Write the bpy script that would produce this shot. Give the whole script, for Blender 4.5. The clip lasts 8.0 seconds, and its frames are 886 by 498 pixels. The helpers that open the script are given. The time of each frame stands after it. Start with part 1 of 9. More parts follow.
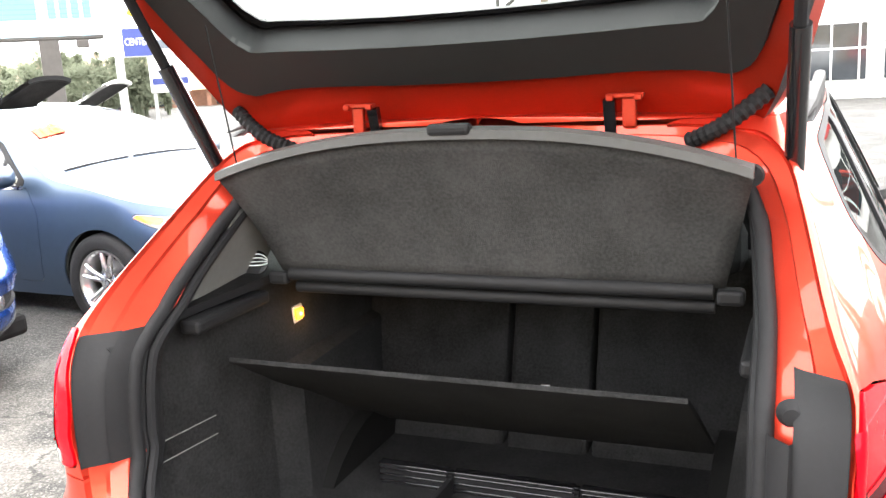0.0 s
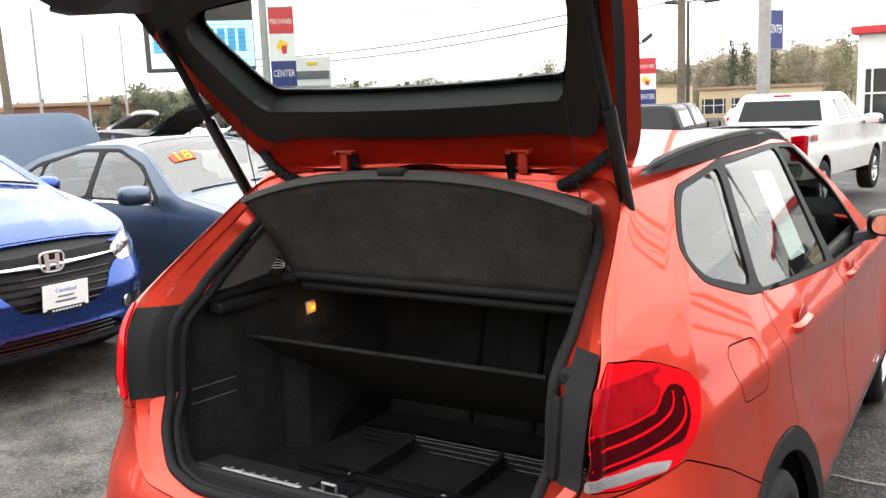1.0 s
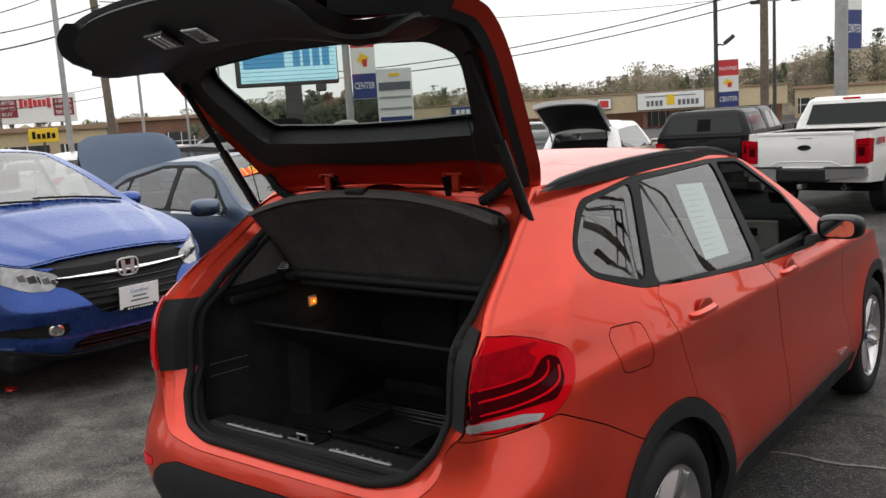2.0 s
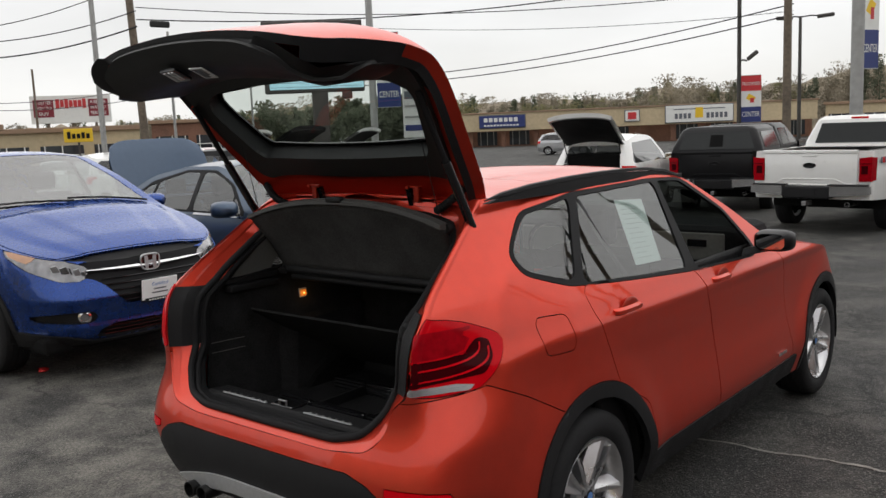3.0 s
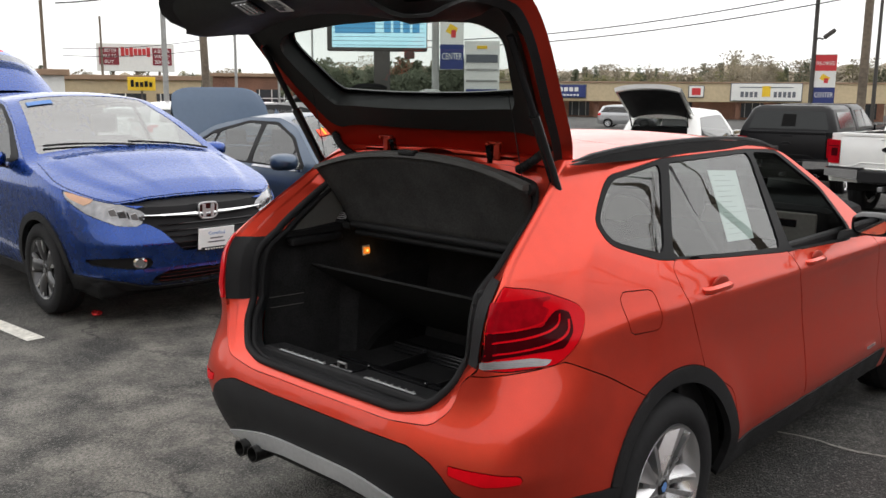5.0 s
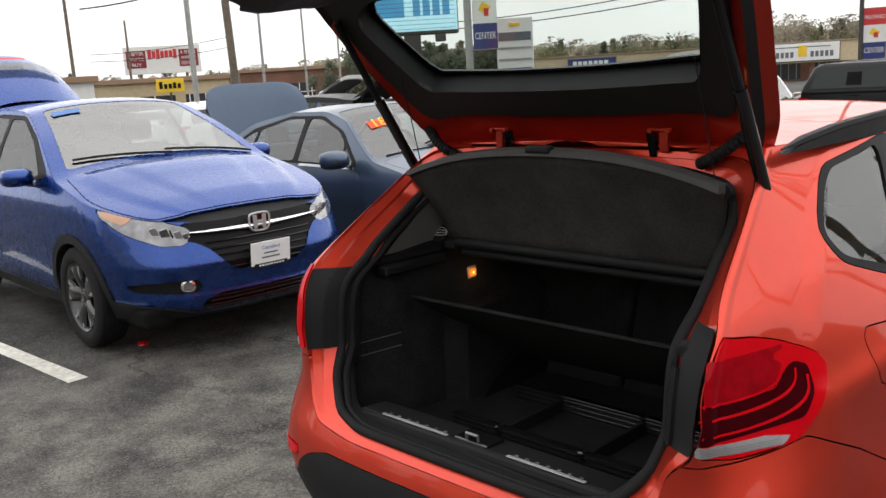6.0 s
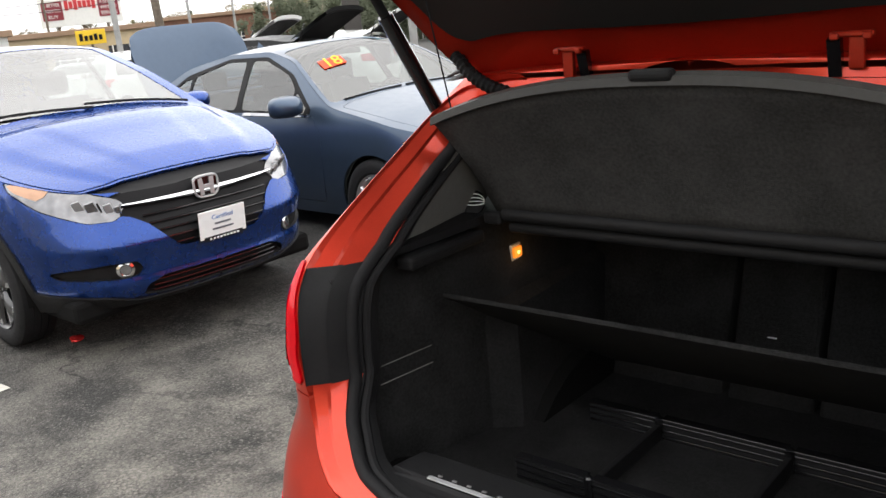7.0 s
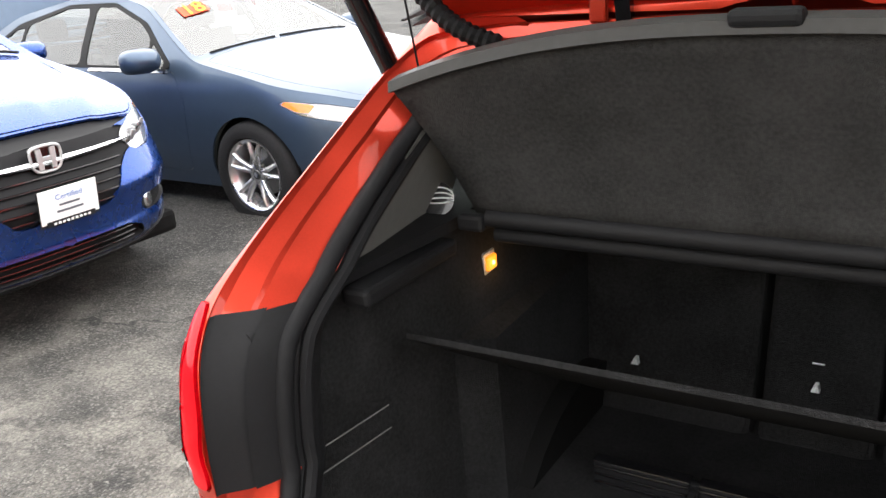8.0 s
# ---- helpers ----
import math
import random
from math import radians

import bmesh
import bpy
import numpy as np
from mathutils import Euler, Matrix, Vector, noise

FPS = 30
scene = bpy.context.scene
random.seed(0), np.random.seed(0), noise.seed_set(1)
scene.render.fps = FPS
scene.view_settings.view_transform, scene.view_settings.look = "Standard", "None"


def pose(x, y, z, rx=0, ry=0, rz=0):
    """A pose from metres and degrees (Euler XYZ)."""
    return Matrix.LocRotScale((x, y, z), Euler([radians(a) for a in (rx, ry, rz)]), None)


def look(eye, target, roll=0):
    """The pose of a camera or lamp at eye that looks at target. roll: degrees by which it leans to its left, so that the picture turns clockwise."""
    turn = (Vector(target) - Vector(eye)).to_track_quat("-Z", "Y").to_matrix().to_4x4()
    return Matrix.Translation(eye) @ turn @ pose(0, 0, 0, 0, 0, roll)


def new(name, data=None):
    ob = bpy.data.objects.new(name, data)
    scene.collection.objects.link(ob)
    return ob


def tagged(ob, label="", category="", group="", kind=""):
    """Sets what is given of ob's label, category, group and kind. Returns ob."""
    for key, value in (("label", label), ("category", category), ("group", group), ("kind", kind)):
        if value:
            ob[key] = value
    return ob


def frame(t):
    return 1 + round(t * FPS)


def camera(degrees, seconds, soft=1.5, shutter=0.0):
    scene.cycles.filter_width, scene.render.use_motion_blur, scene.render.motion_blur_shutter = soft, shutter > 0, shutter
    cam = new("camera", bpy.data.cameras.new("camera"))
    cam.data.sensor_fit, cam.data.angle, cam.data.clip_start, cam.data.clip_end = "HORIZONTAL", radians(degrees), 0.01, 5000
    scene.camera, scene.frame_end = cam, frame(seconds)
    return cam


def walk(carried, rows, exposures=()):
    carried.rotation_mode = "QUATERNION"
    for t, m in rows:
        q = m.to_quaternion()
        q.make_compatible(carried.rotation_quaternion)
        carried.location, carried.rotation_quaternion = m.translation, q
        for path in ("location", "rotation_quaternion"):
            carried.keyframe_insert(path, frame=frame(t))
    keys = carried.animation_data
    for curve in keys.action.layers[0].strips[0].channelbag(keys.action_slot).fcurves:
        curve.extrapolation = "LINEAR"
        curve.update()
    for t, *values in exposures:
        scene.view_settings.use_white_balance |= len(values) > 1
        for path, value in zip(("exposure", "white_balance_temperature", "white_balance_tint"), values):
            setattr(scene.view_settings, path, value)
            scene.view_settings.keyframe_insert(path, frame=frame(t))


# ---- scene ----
cam = camera(53.2, 8.0)
PATH = [
    (0, (0.623, -1.937, 1.592), (-0.15, -0.137, 1.188), -3.3),
    (0.5, (0.935, -2.146, 1.622), (0.01, -0.409, 1.265), -3.4),
    (1, (1.302, -2.265, 1.643), (0.25, -0.595, 1.32), -2.3),
    (1.5, (1.651, -2.369, 1.679), (0.484, -0.775, 1.366), -2.9),
    (2.8, (2.406, -2.723, 1.743), (1.145, -1.197, 1.456), -3.0),
    (3, (2.494, -2.774, 1.752), (1.225, -1.254, 1.471), -2.4),
    (3.5, (2.638, -2.884, 1.74), (1.38, -1.361, 1.431), -2.1),
    (4, (2.713, -2.948, 1.723), (1.479, -1.418, 1.357), -1.8),
    (4.5, (2.565, -2.843, 1.693), (1.309, -1.334, 1.314), -0.7),
    (5, (2.275, -2.663, 1.701), (0.928, -1.227, 1.347), 0.4),
    (6.3, (1.279, -2.179, 1.688), (-0.121, -0.816, 1.262), -4.2),
    (6.5, (1.123, -2.088, 1.657), (-0.268, -0.726, 1.199), -4.4),
    (7, (0.763, -1.865, 1.633), (-0.53, -0.434, 1.105), -6.0),
    (7.5, (0.464, -1.634, 1.603), (-0.708, -0.13, 1.002), -5.7),
    (8, (0.235, -1.492, 1.587), (-0.8, 0.09, 0.934), -4.9),
]
# the picture starts bright and settles
EXPOSURES = [(0.0, 3.35), (0.3, 2.75), (0.6, 2.3), (1.0, 1.65), (1.5, 0.85), (2.2, 0.35), (3.0, 0.16), (3.5, 0.02), (4.0, 0.2), (4.5, 0.45), (5.0, 0.65), (6.3, 0.6), (6.6, 0.65), (7.0, 1.2), (7.5, 1.7), (8.0, 2.05)]
walk(cam, [(t, look(eye, target, roll)) for t, eye, target, roll in PATH], EXPOSURES)

# ---- light: bright overcast sky with a weak, very wide sun ----
world = bpy.data.worlds.new("overcast")
scene.world = world
world.use_nodes = True
wn, wl = world.node_tree.nodes, world.node_tree.links
wn.clear()
w_out = wn.new("ShaderNodeOutputWorld")
w_bg = wn.new("ShaderNodeBackground")
w_sky = wn.new("ShaderNodeTexSky")
w_sky.sky_type, w_sky.sun_disc = "NISHITA", False
w_sky.sun_elevation, w_sky.sun_rotation = radians(48), radians(150)
w_co = wn.new("ShaderNodeTexCoord")
w_map = wn.new("ShaderNodeMapping")
w_map.inputs["Scale"].default_value = (1.0, 1.0, 3.0)
w_no = wn.new("ShaderNodeTexNoise")
w_no.inputs["Scale"].default_value, w_no.inputs["Detail"].default_value = 2.2, 6
w_ra = wn.new("ShaderNodeValToRGB")
w_ra.color_ramp.elements[0].position, w_ra.color_ramp.elements[0].color = 0.3, (6.7, 6.55, 6.4, 1)
w_ra.color_ramp.elements[1].position, w_ra.color_ramp.elements[1].color = 0.7, (8.5, 8.4, 8.3, 1)
w_mix = wn.new("ShaderNodeMix")
w_mix.data_type = "RGBA"
w_mix.inputs["Factor"].default_value = 0.9
wl.new(w_co.outputs["Generated"], w_map.inputs["Vector"])
wl.new(w_map.outputs["Vector"], w_no.inputs["Vector"])
wl.new(w_no.outputs["Fac"], w_ra.inputs["Fac"])
wl.new(w_sky.outputs["Color"], w_mix.inputs["A"])
wl.new(w_ra.outputs["Color"], w_mix.inputs["B"])
w_sep = wn.new("ShaderNodeSeparateXYZ")
w_rise = wn.new("ShaderNodeMapRange")
# an overcast sky is brighter overhead than at the horizon
w_rise.inputs["To Min"].default_value, w_rise.inputs["To Max"].default_value = 1.0, 1.35
w_up = wn.new("ShaderNodeVectorMath")
w_up.operation = "SCALE"
wl.new(w_co.outputs["Generated"], w_sep.inputs["Vector"])
wl.new(w_sep.outputs["Z"], w_rise.inputs["Value"])
wl.new(w_mix.outputs["Result"], w_up.inputs[0])
wl.new(w_rise.outputs["Result"], w_up.inputs["Scale"])
wl.new(w_up.outputs["Vector"], w_bg.inputs["Color"])
w_bg.inputs["Strength"].default_value = 0.11
wl.new(w_bg.outputs["Background"], w_out.inputs["Surface"])
sun = new("sun", bpy.data.lights.new("sun", "SUN"))
sun.data.energy, sun.data.angle, sun.data.color = 0.6, radians(120), (1.0, 0.97, 0.92)
sun.matrix_world = look((-6, 12, 20), (0, 0, 0))


# ---- materials ----
def mat(name, base, rough=0.5, metal=0.0, coat=0.0, vary=0.12, grain=40.0, bump=0.0, bump_scale=200.0, spec=0.5,
        emit=None, power=0.0, glass=0.0, alpha=1.0, rough_vary=0.1, island=0.0):
    m = bpy.data.materials.new(name)
    m.use_nodes = True
    n, l = m.node_tree.nodes, m.node_tree.links
    b = n["Principled BSDF"]
    tc = n.new("ShaderNodeTexCoord")
    n1, n2 = n.new("ShaderNodeTexNoise"), n.new("ShaderNodeTexNoise")
    n1.inputs["Scale"].default_value, n1.inputs["Detail"].default_value = grain, 5
    n2.inputs["Scale"].default_value, n2.inputs["Detail"].default_value = grain * 0.06, 3
    for q in (n1, n2):
        l.new(tc.outputs["Object"], q.inputs["Vector"])
    add = n.new("ShaderNodeMath")
    add.operation = "ADD"
    l.new(n1.outputs["Fac"], add.inputs[0])
    l.new(n2.outputs["Fac"], add.inputs[1])
    mr = n.new("ShaderNodeMapRange")
    mr.inputs["From Min"].default_value, mr.inputs["From Max"].default_value = 0.7, 1.3
    mr.inputs["To Min"].default_value, mr.inputs["To Max"].default_value = 1 - vary, 1 + vary
    l.new(add.outputs[0], mr.inputs["Value"])
    mul = n.new("ShaderNodeVectorMath")
    mul.operation = "SCALE"
    mul.inputs[0].default_value = base
    l.new(mr.outputs["Result"], mul.inputs["Scale"])
    l.new(mul.outputs["Vector"], b.inputs["Base Color"])
    rr = n.new("ShaderNodeMapRange")
    rr.inputs["From Min"].default_value, rr.inputs["From Max"].default_value = 0.3, 0.7
    rr.inputs["To Min"].default_value, rr.inputs["To Max"].default_value = max(0.0, rough * (1 - rough_vary)), min(1.0, rough * (1 + rough_vary))
    l.new(n2.outputs["Fac"], rr.inputs["Value"])
    l.new(rr.outputs["Result"], b.inputs["Roughness"])
    b.inputs["Metallic"].default_value = metal
    b.inputs["Coat Weight"].default_value, b.inputs["Coat Roughness"].default_value = coat, 0.03
    b.inputs["Specular IOR Level"].default_value = spec
    b.inputs["Transmission Weight"].default_value = glass
    b.inputs["Alpha"].default_value = alpha
    if emit:
        b.inputs["Emission Color"].default_value, b.inputs["Emission Strength"].default_value = (*emit, 1), power
    if bump:
        n3, bp = n.new("ShaderNodeTexNoise"), n.new("ShaderNodeBump")
        n3.inputs["Scale"].default_value, n3.inputs["Detail"].default_value = bump_scale, 4
        bp.inputs["Strength"].default_value, bp.inputs["Distance"].default_value = bump, 0.01
        l.new(tc.outputs["Object"], n3.inputs["Vector"])
        l.new(n3.outputs["Fac"], bp.inputs["Height"])
        l.new(bp.outputs["Normal"], b.inputs["Normal"])
    return m


def pane(name, tint, rough=0.0, clear=0.75, gloss=0.07, top=0.9):
    """Thin car glass: a mix of clear tinted passage and mirror gloss."""
    m = bpy.data.materials.new(name)
    m.use_nodes = True
    n, l = m.node_tree.nodes, m.node_tree.links
    n.clear()
    out, mx = n.new("ShaderNodeOutputMaterial"), n.new("ShaderNodeMixShader")
    tr, gl, fr = n.new("ShaderNodeBsdfTransparent"), n.new("ShaderNodeBsdfGlossy"), n.new("ShaderNodeLayerWeight")
    pw, sc = n.new("ShaderNodeMath"), n.new("ShaderNodeMath")
    pw.operation, sc.operation = "POWER", "MULTIPLY_ADD"
    pw.inputs[1].default_value = 4.0
    sc.inputs[1].default_value, sc.inputs[2].default_value = top - gloss, gloss
    tr.inputs["Color"].default_value = (*[c * clear for c in tint], 1)
    gl.inputs["Roughness"].default_value = rough
    fr.inputs["Blend"].default_value = 0.5
    l.new(fr.outputs["Facing"], pw.inputs[0])
    l.new(pw.outputs[0], sc.inputs[0])
    l.new(sc.outputs[0], mx.inputs["Fac"])
    l.new(tr.outputs["BSDF"], mx.inputs[1])
    l.new(gl.outputs["BSDF"], mx.inputs[2])
    l.new(mx.outputs["Shader"], out.inputs["Surface"])
    return m


M_ORANGE = mat("burnt_orange_paint", (0.64, 0.050, 0.026), 0.34, 0.70, 0.65, 0.05, 300, rough_vary=0.06)
M_ORANGE.node_tree.nodes["Principled BSDF"].inputs["Specular Tint"].default_value = (1.0, 0.50, 0.42, 1)
# copy of the body paint, darkened to carry the shade of inner faces
M_ORANGE_SHADED = mat("orange_paint_shaded", (0.38, 0.024, 0.010), 0.38, 0.55, 0.35, 0.06, 200)
M_ORANGE_SHADED.node_tree.nodes["Principled BSDF"].inputs["Specular Tint"].default_value = (1.0, 0.50, 0.42, 1)
M_BLUE = mat("bright_blue_paint", (0.010, 0.048, 0.24), 0.27, 0.78, 0.8, 0.06, 300)
M_BLUE.node_tree.nodes["Principled BSDF"].inputs["Specular Tint"].default_value = (0.62, 0.72, 1.0, 1)
M_NAVY = mat("slate_blue_paint", (0.056, 0.086, 0.135), 0.34, 0.6, 0.5, 0.06, 300)
M_WHITE = mat("white_paint", (0.78, 0.78, 0.76), 0.3, 0.0, 1.0, 0.03, 100)
M_BLACKP = mat("black_paint", (0.004, 0.004, 0.005), 0.35, 0.0, 0.0, 0.1, 100, spec=0.25)
M_SILVERP = mat("silver_paint", (0.42, 0.43, 0.44), 0.3, 0.6, 1.0, 0.05, 200)
M_REDP = mat("dark_red_paint", (0.25, 0.012, 0.012), 0.3, 0.2, 1.0, 0.05, 200)
M_CLAD = mat("black_grained_plastic", (0.011, 0.011, 0.012), 0.58, 0, 0, 0.15, 150, 0.25, 900, 0.25)
M_GLOSSB = mat("gloss_black_trim", (0.008, 0.008, 0.009), 0.18, 0, 0.6, 0.1, 60)
M_TRIM = mat("matt_black_window_trim", (0.010, 0.010, 0.011), 0.5, 0, 0, 0.1, 60, spec=0.12)
M_RUBBER = mat("black_rubber", (0.010, 0.010, 0.011), 0.68, 0, 0, 0.2, 80, 0.2, 500, 0.22)
M_TYRE = mat("tyre_rubber", (0.014, 0.014, 0.015), 0.75, 0, 0, 0.25, 60, 0.3, 300, 0.2)
M_DARK = mat("dark_underbody", (0.008, 0.008, 0.008), 0.9, 0, 0, 0.2, 20, spec=0.1)
M_LINER = mat("black_trim_liner", (0.010, 0.010, 0.011), 0.6, 0, 0, 0.12, 60, 0.2, 700, 0.25)
M_CARPET = mat("charcoal_carpet", (0.022, 0.022, 0.0225), 0.95, 0, 0, 0.45, 160, 0.6, 500, 0.1)
M_GREYTRIM = mat("grey_pillar_trim", (0.16, 0.16, 0.15), 0.75, 0, 0, 0.08, 80, 0.2, 600, 0.3)
M_FELT = mat("grey_heather_felt", (0.046, 0.0455, 0.045), 0.95, 0, 0, 0.35, 160, 0.6, 500, 0.1)
M_EDGEPLASTIC = mat("dark_grey_edge_plastic", (0.055, 0.055, 0.053), 0.5, 0, 0, 0.12, 60, 0.15, 700, 0.35)
M_GATELINER = mat("black_gate_lining", (0.015, 0.0155, 0.0155), 0.5, 0, 0, 0.12, 60, 0.15, 700, 0.35)
M_SEAT = mat("black_seat_cloth", (0.018, 0.018, 0.019), 0.9, 0, 0, 0.3, 120, 0.4, 600, 0.15)
M_DOORTRIM = mat("light_grey_door_trim", (0.22, 0.215, 0.20), 0.6, 0, 0, 0.12, 60, 0.2, 500, 0.3)
M_BEIGE = mat("light_seat_cloth", (0.20, 0.18, 0.15), 0.85, 0, 0, 0.2, 60, 0.2, 300, 0.2)
M_ALU = mat("silver_alloy", (0.62, 0.62, 0.63), 0.28, 0.9, 0.3, 0.05, 60)
M_GREYALLOY = mat("dark_grey_alloy", (0.06, 0.06, 0.063), 0.3, 0.75, 0.4, 0.1, 60)
M_CHROME = mat("chrome", (0.85, 0.85, 0.86), 0.08, 1.0, 0, 0.02, 20)
M_SATIN = mat("satin_silver_plastic", (0.50, 0.51, 0.52), 0.42, 0.5, 0, 0.1, 60)
M_STEEL = mat("dull_steel", (0.30, 0.30, 0.30), 0.45, 0.9, 0, 0.2, 60)
M_EXH = mat("sooty_pipe", (0.05, 0.05, 0.05), 0.4, 0.8, 0, 0.3, 60)
M_REDLENS = mat("red_lamp_lens", (0.58, 0.002, 0.008), 0.12, 0, 0.0, 0.1, 30, spec=0.16)
M_REDDARK = mat("dark_red_lamp_depth", (0.045, 0.001, 0.003), 0.12, 0, 0.0, 0.2, 30, spec=0.08)
M_CLEARLENS = mat("clear_lamp_lens", (0.26, 0.26, 0.27), 0.14, 0.7, 1.0, 0.3, 30)
M_FACET = mat("faceted_lamp_bowl", (0.26, 0.26, 0.27), 0.16, 0.75, 1.0, 0.5, 16)
M_AMBER = mat("amber_lens", (0.75, 0.20, 0.01), 0.15, 0, 1.0, 0.1, 40)
M_BOOTLAMP = mat("lit_boot_lamp", (0.6, 0.25, 0.05), 0.4, emit=(1.0, 0.22, 0.01), power=0.42)
M_LAMPGLOW = mat("lamp_bulb_glow", (1.0, 0.7, 0.3), 0.4, emit=(1.0, 0.55, 0.12), power=1.3)
M_REDMID = mat("mid_red_lamp_depth", (0.34, 0.002, 0.008), 0.12, 0, 0.0, 0.3, 30, spec=0.12)
M_DARKGLASS = mat("dark_privacy_glass", (0.010, 0.012, 0.012), 0.08, 0, 0, 0.1, 10, spec=0.35)
M_RIBLENS = mat("ribbed_clear_lens", (0.36, 0.36, 0.37), 0.32, 0.3, 0.2, 0.15, 200)
M_PAPER = mat("white_paper", (0.84, 0.86, 0.86), 0.7, 0, 0, 0.03, 30)
M_INK = mat("grey_ink", (0.12, 0.13, 0.15), 0.7, 0, 0, 0.1, 30)
M_BLUEINK = mat("blue_ink", (0.10, 0.22, 0.50), 0.7, 0, 0, 0.05, 30)
M_GLASS = pane("green_tinted_car_glass", (0.86, 0.93, 0.90), 0.0, 0.82, 0.07, 0.6)
M_SCREEN = pane("sky_reflecting_windscreen", (0.86, 0.93, 0.90), 0.02, 0.62, 0.32, 0.66)
M_SCREENB = pane("green_tinted_windscreen", (0.84, 0.93, 0.89), 0.01, 0.58, 0.20, 0.46)
M_SIDEGLASS = pane("grey_green_side_glass", (0.78, 0.88, 0.85), 0.0, 0.80, 0.16, 0.55)
M_TINTED = pane("heavily_tinted_glass", (0.70, 0.80, 0.76), 0.0, 0.22, 0.05, 0.4)
M_GLASSDARK = pane("dark_tinted_car_glass", (0.62, 0.66, 0.66), 0.0, 0.45)
M_MIRROR = mat("mirror_glass", (0.9, 0.9, 0.92), 0.02, 1.0, 0, 0.01, 5)


# ---- mesh tools ----
def mesh_object(name, verts, faces, material, parent=None, label="", smooth=True, sharp=None):
    me = bpy.data.meshes.new(name)
    me.from_pydata([tuple(map(float, v)) for v in verts], [], [tuple(int(i) for i in f) for f in faces])
    if material:
        me.materials.append(material)
    if smooth:
        me.polygons.foreach_set("use_smooth", [True] * len(me.polygons))
        if sharp:
            for e in me.edges:
                if (min(e.vertices), max(e.vertices)) in sharp:
                    e.use_edge_sharp = True
    me.update()
    ob = new(name, me)
    if parent:
        ob.parent = parent
    if label:
        ob["label"] = label
    return ob


def part(name, bm, material, parent=None, label="", smooth=False, angle=None):
    me = bpy.data.meshes.new(name)
    bm.normal_update()
    if smooth:
        for f in bm.faces:
            f.smooth = True
        lim = radians(angle or 35)
        for e in bm.edges:
            if len(e.link_faces) == 2 and e.calc_face_angle(0) > lim:
                e.smooth = False
    bm.to_mesh(me)
    bm.free()
    if material:
        me.materials.append(material)
    ob = new(name, me)
    if parent:
        ob.parent = parent
    if label:
        ob["label"] = label
    return ob


def box_bm(size, at=(0, 0, 0), bevel=0.0, m=None, segs=2):
    bm = bmesh.new()
    bmesh.ops.create_cube(bm, size=1.0)
    bmesh.ops.scale(bm, vec=size, verts=bm.verts)
    if bevel:
        bmesh.ops.bevel(bm, geom=bm.edges[:], offset=bevel, segments=segs, affect="EDGES", profile=0.5)
    if m:
        bmesh.ops.transform(bm, matrix=m, verts=bm.verts)
    bmesh.ops.translate(bm, vec=at, verts=bm.verts)
    return bm


def hull_bm(pts):
    bm = bmesh.new()
    for p in pts:
        bm.verts.new(p)
    bmesh.ops.convex_hull(bm, input=bm.verts)
    return bm


def loft_bm(rings, closed=True, caps=True):
    """Skin a list of equal rings of points."""
    bm = bmesh.new()
    vs = [[bm.verts.new(p) for p in r] for r in rings]
    n = len(rings[0])
    for a, b in zip(vs, vs[1:]):
        for i in range(n if closed else n - 1):
            bm.faces.new((a[i], a[(i + 1) % n], b[(i + 1) % n], b[i]))
    if caps and closed:
        bm.faces.new(vs[0][::-1])
        bm.faces.new(vs[-1])
    bmesh.ops.recalc_face_normals(bm, faces=bm.faces[:])
    return bm


def prism_bm(outline, lo, hi, axis="x", bevel=0.0):
    """An outline in the two other axes, pushed from lo to hi along axis."""
    put = {"x": lambda p, w: (w, p[0], p[1]), "y": lambda p, w: (p[0], w, p[1]), "z": lambda p, w: (p[0], p[1], w)}[axis]
    bm = loft_bm([[put(p, lo) for p in outline], [put(p, hi) for p in outline]])
    if bevel:
        bmesh.ops.bevel(bm, geom=bm.edges[:], offset=bevel, segments=2, affect="EDGES", profile=0.5)
    return bm


def tube_bm(path, radius, sides=8, closed=False, radii=None, up=(0.13, 0.31, 0.94)):
    path = [Vector(p) for p in path]
    rings = []
    n = len(path)
    up = Vector(up)
    for i, p in enumerate(path):
        a = path[(i - 1) % n] if closed or i else p
        b = path[(i + 1) % n] if closed or i < n - 1 else p
        d = (b - a).normalized()
        s = d.cross(up)
        if s.length < 1e-3:
            s = d.cross(Vector((1, 0, 0)))
        s.normalize()
        t = s.cross(d)
        r = radii[i] if radii else radius
        rings.append([p + r * (math.cos(k * math.tau / sides) * s + math.sin(k * math.tau / sides) * t) for k in range(sides)])
    if closed:
        rings.append(rings[0])
    return loft_bm(rings, caps=not closed)


def lathe_bm(profile, sides=48, axis="x"):
    """Profile of (along, radius) turned round an axis."""
    rings = []
    for k in range(sides):
        c, s = math.cos(k * math.tau / sides), math.sin(k * math.tau / sides)
        if axis == "x":
            rings.append([(a, r * c, r * s) for a, r in profile])
        else:
            rings.append([(r * c, r * s, a) for a, r in profile])
    rings.append(rings[0])
    bm = loft_bm(rings, closed=False, caps=False)
    bmesh.ops.remove_doubles(bm, verts=bm.verts, dist=1e-5)
    bmesh.ops.recalc_face_normals(bm, faces=bm.faces[:])
    return bm


def ease(tab, step=0.02, rad=3):
    """A softened curve through a few (at, value) pairs."""
    xs, ys = zip(*tab)
    g = np.arange(xs[0] - 0.3, xs[-1] + 0.3, step)
    v = np.interp(g, xs, ys)
    k = np.ones(2 * rad + 1) / (2 * rad + 1)
    for _ in range(2):
        v = np.convolve(np.pad(v, rad, mode="edge"), k, "valid")
    return lambda q: np.interp(q, g, v)


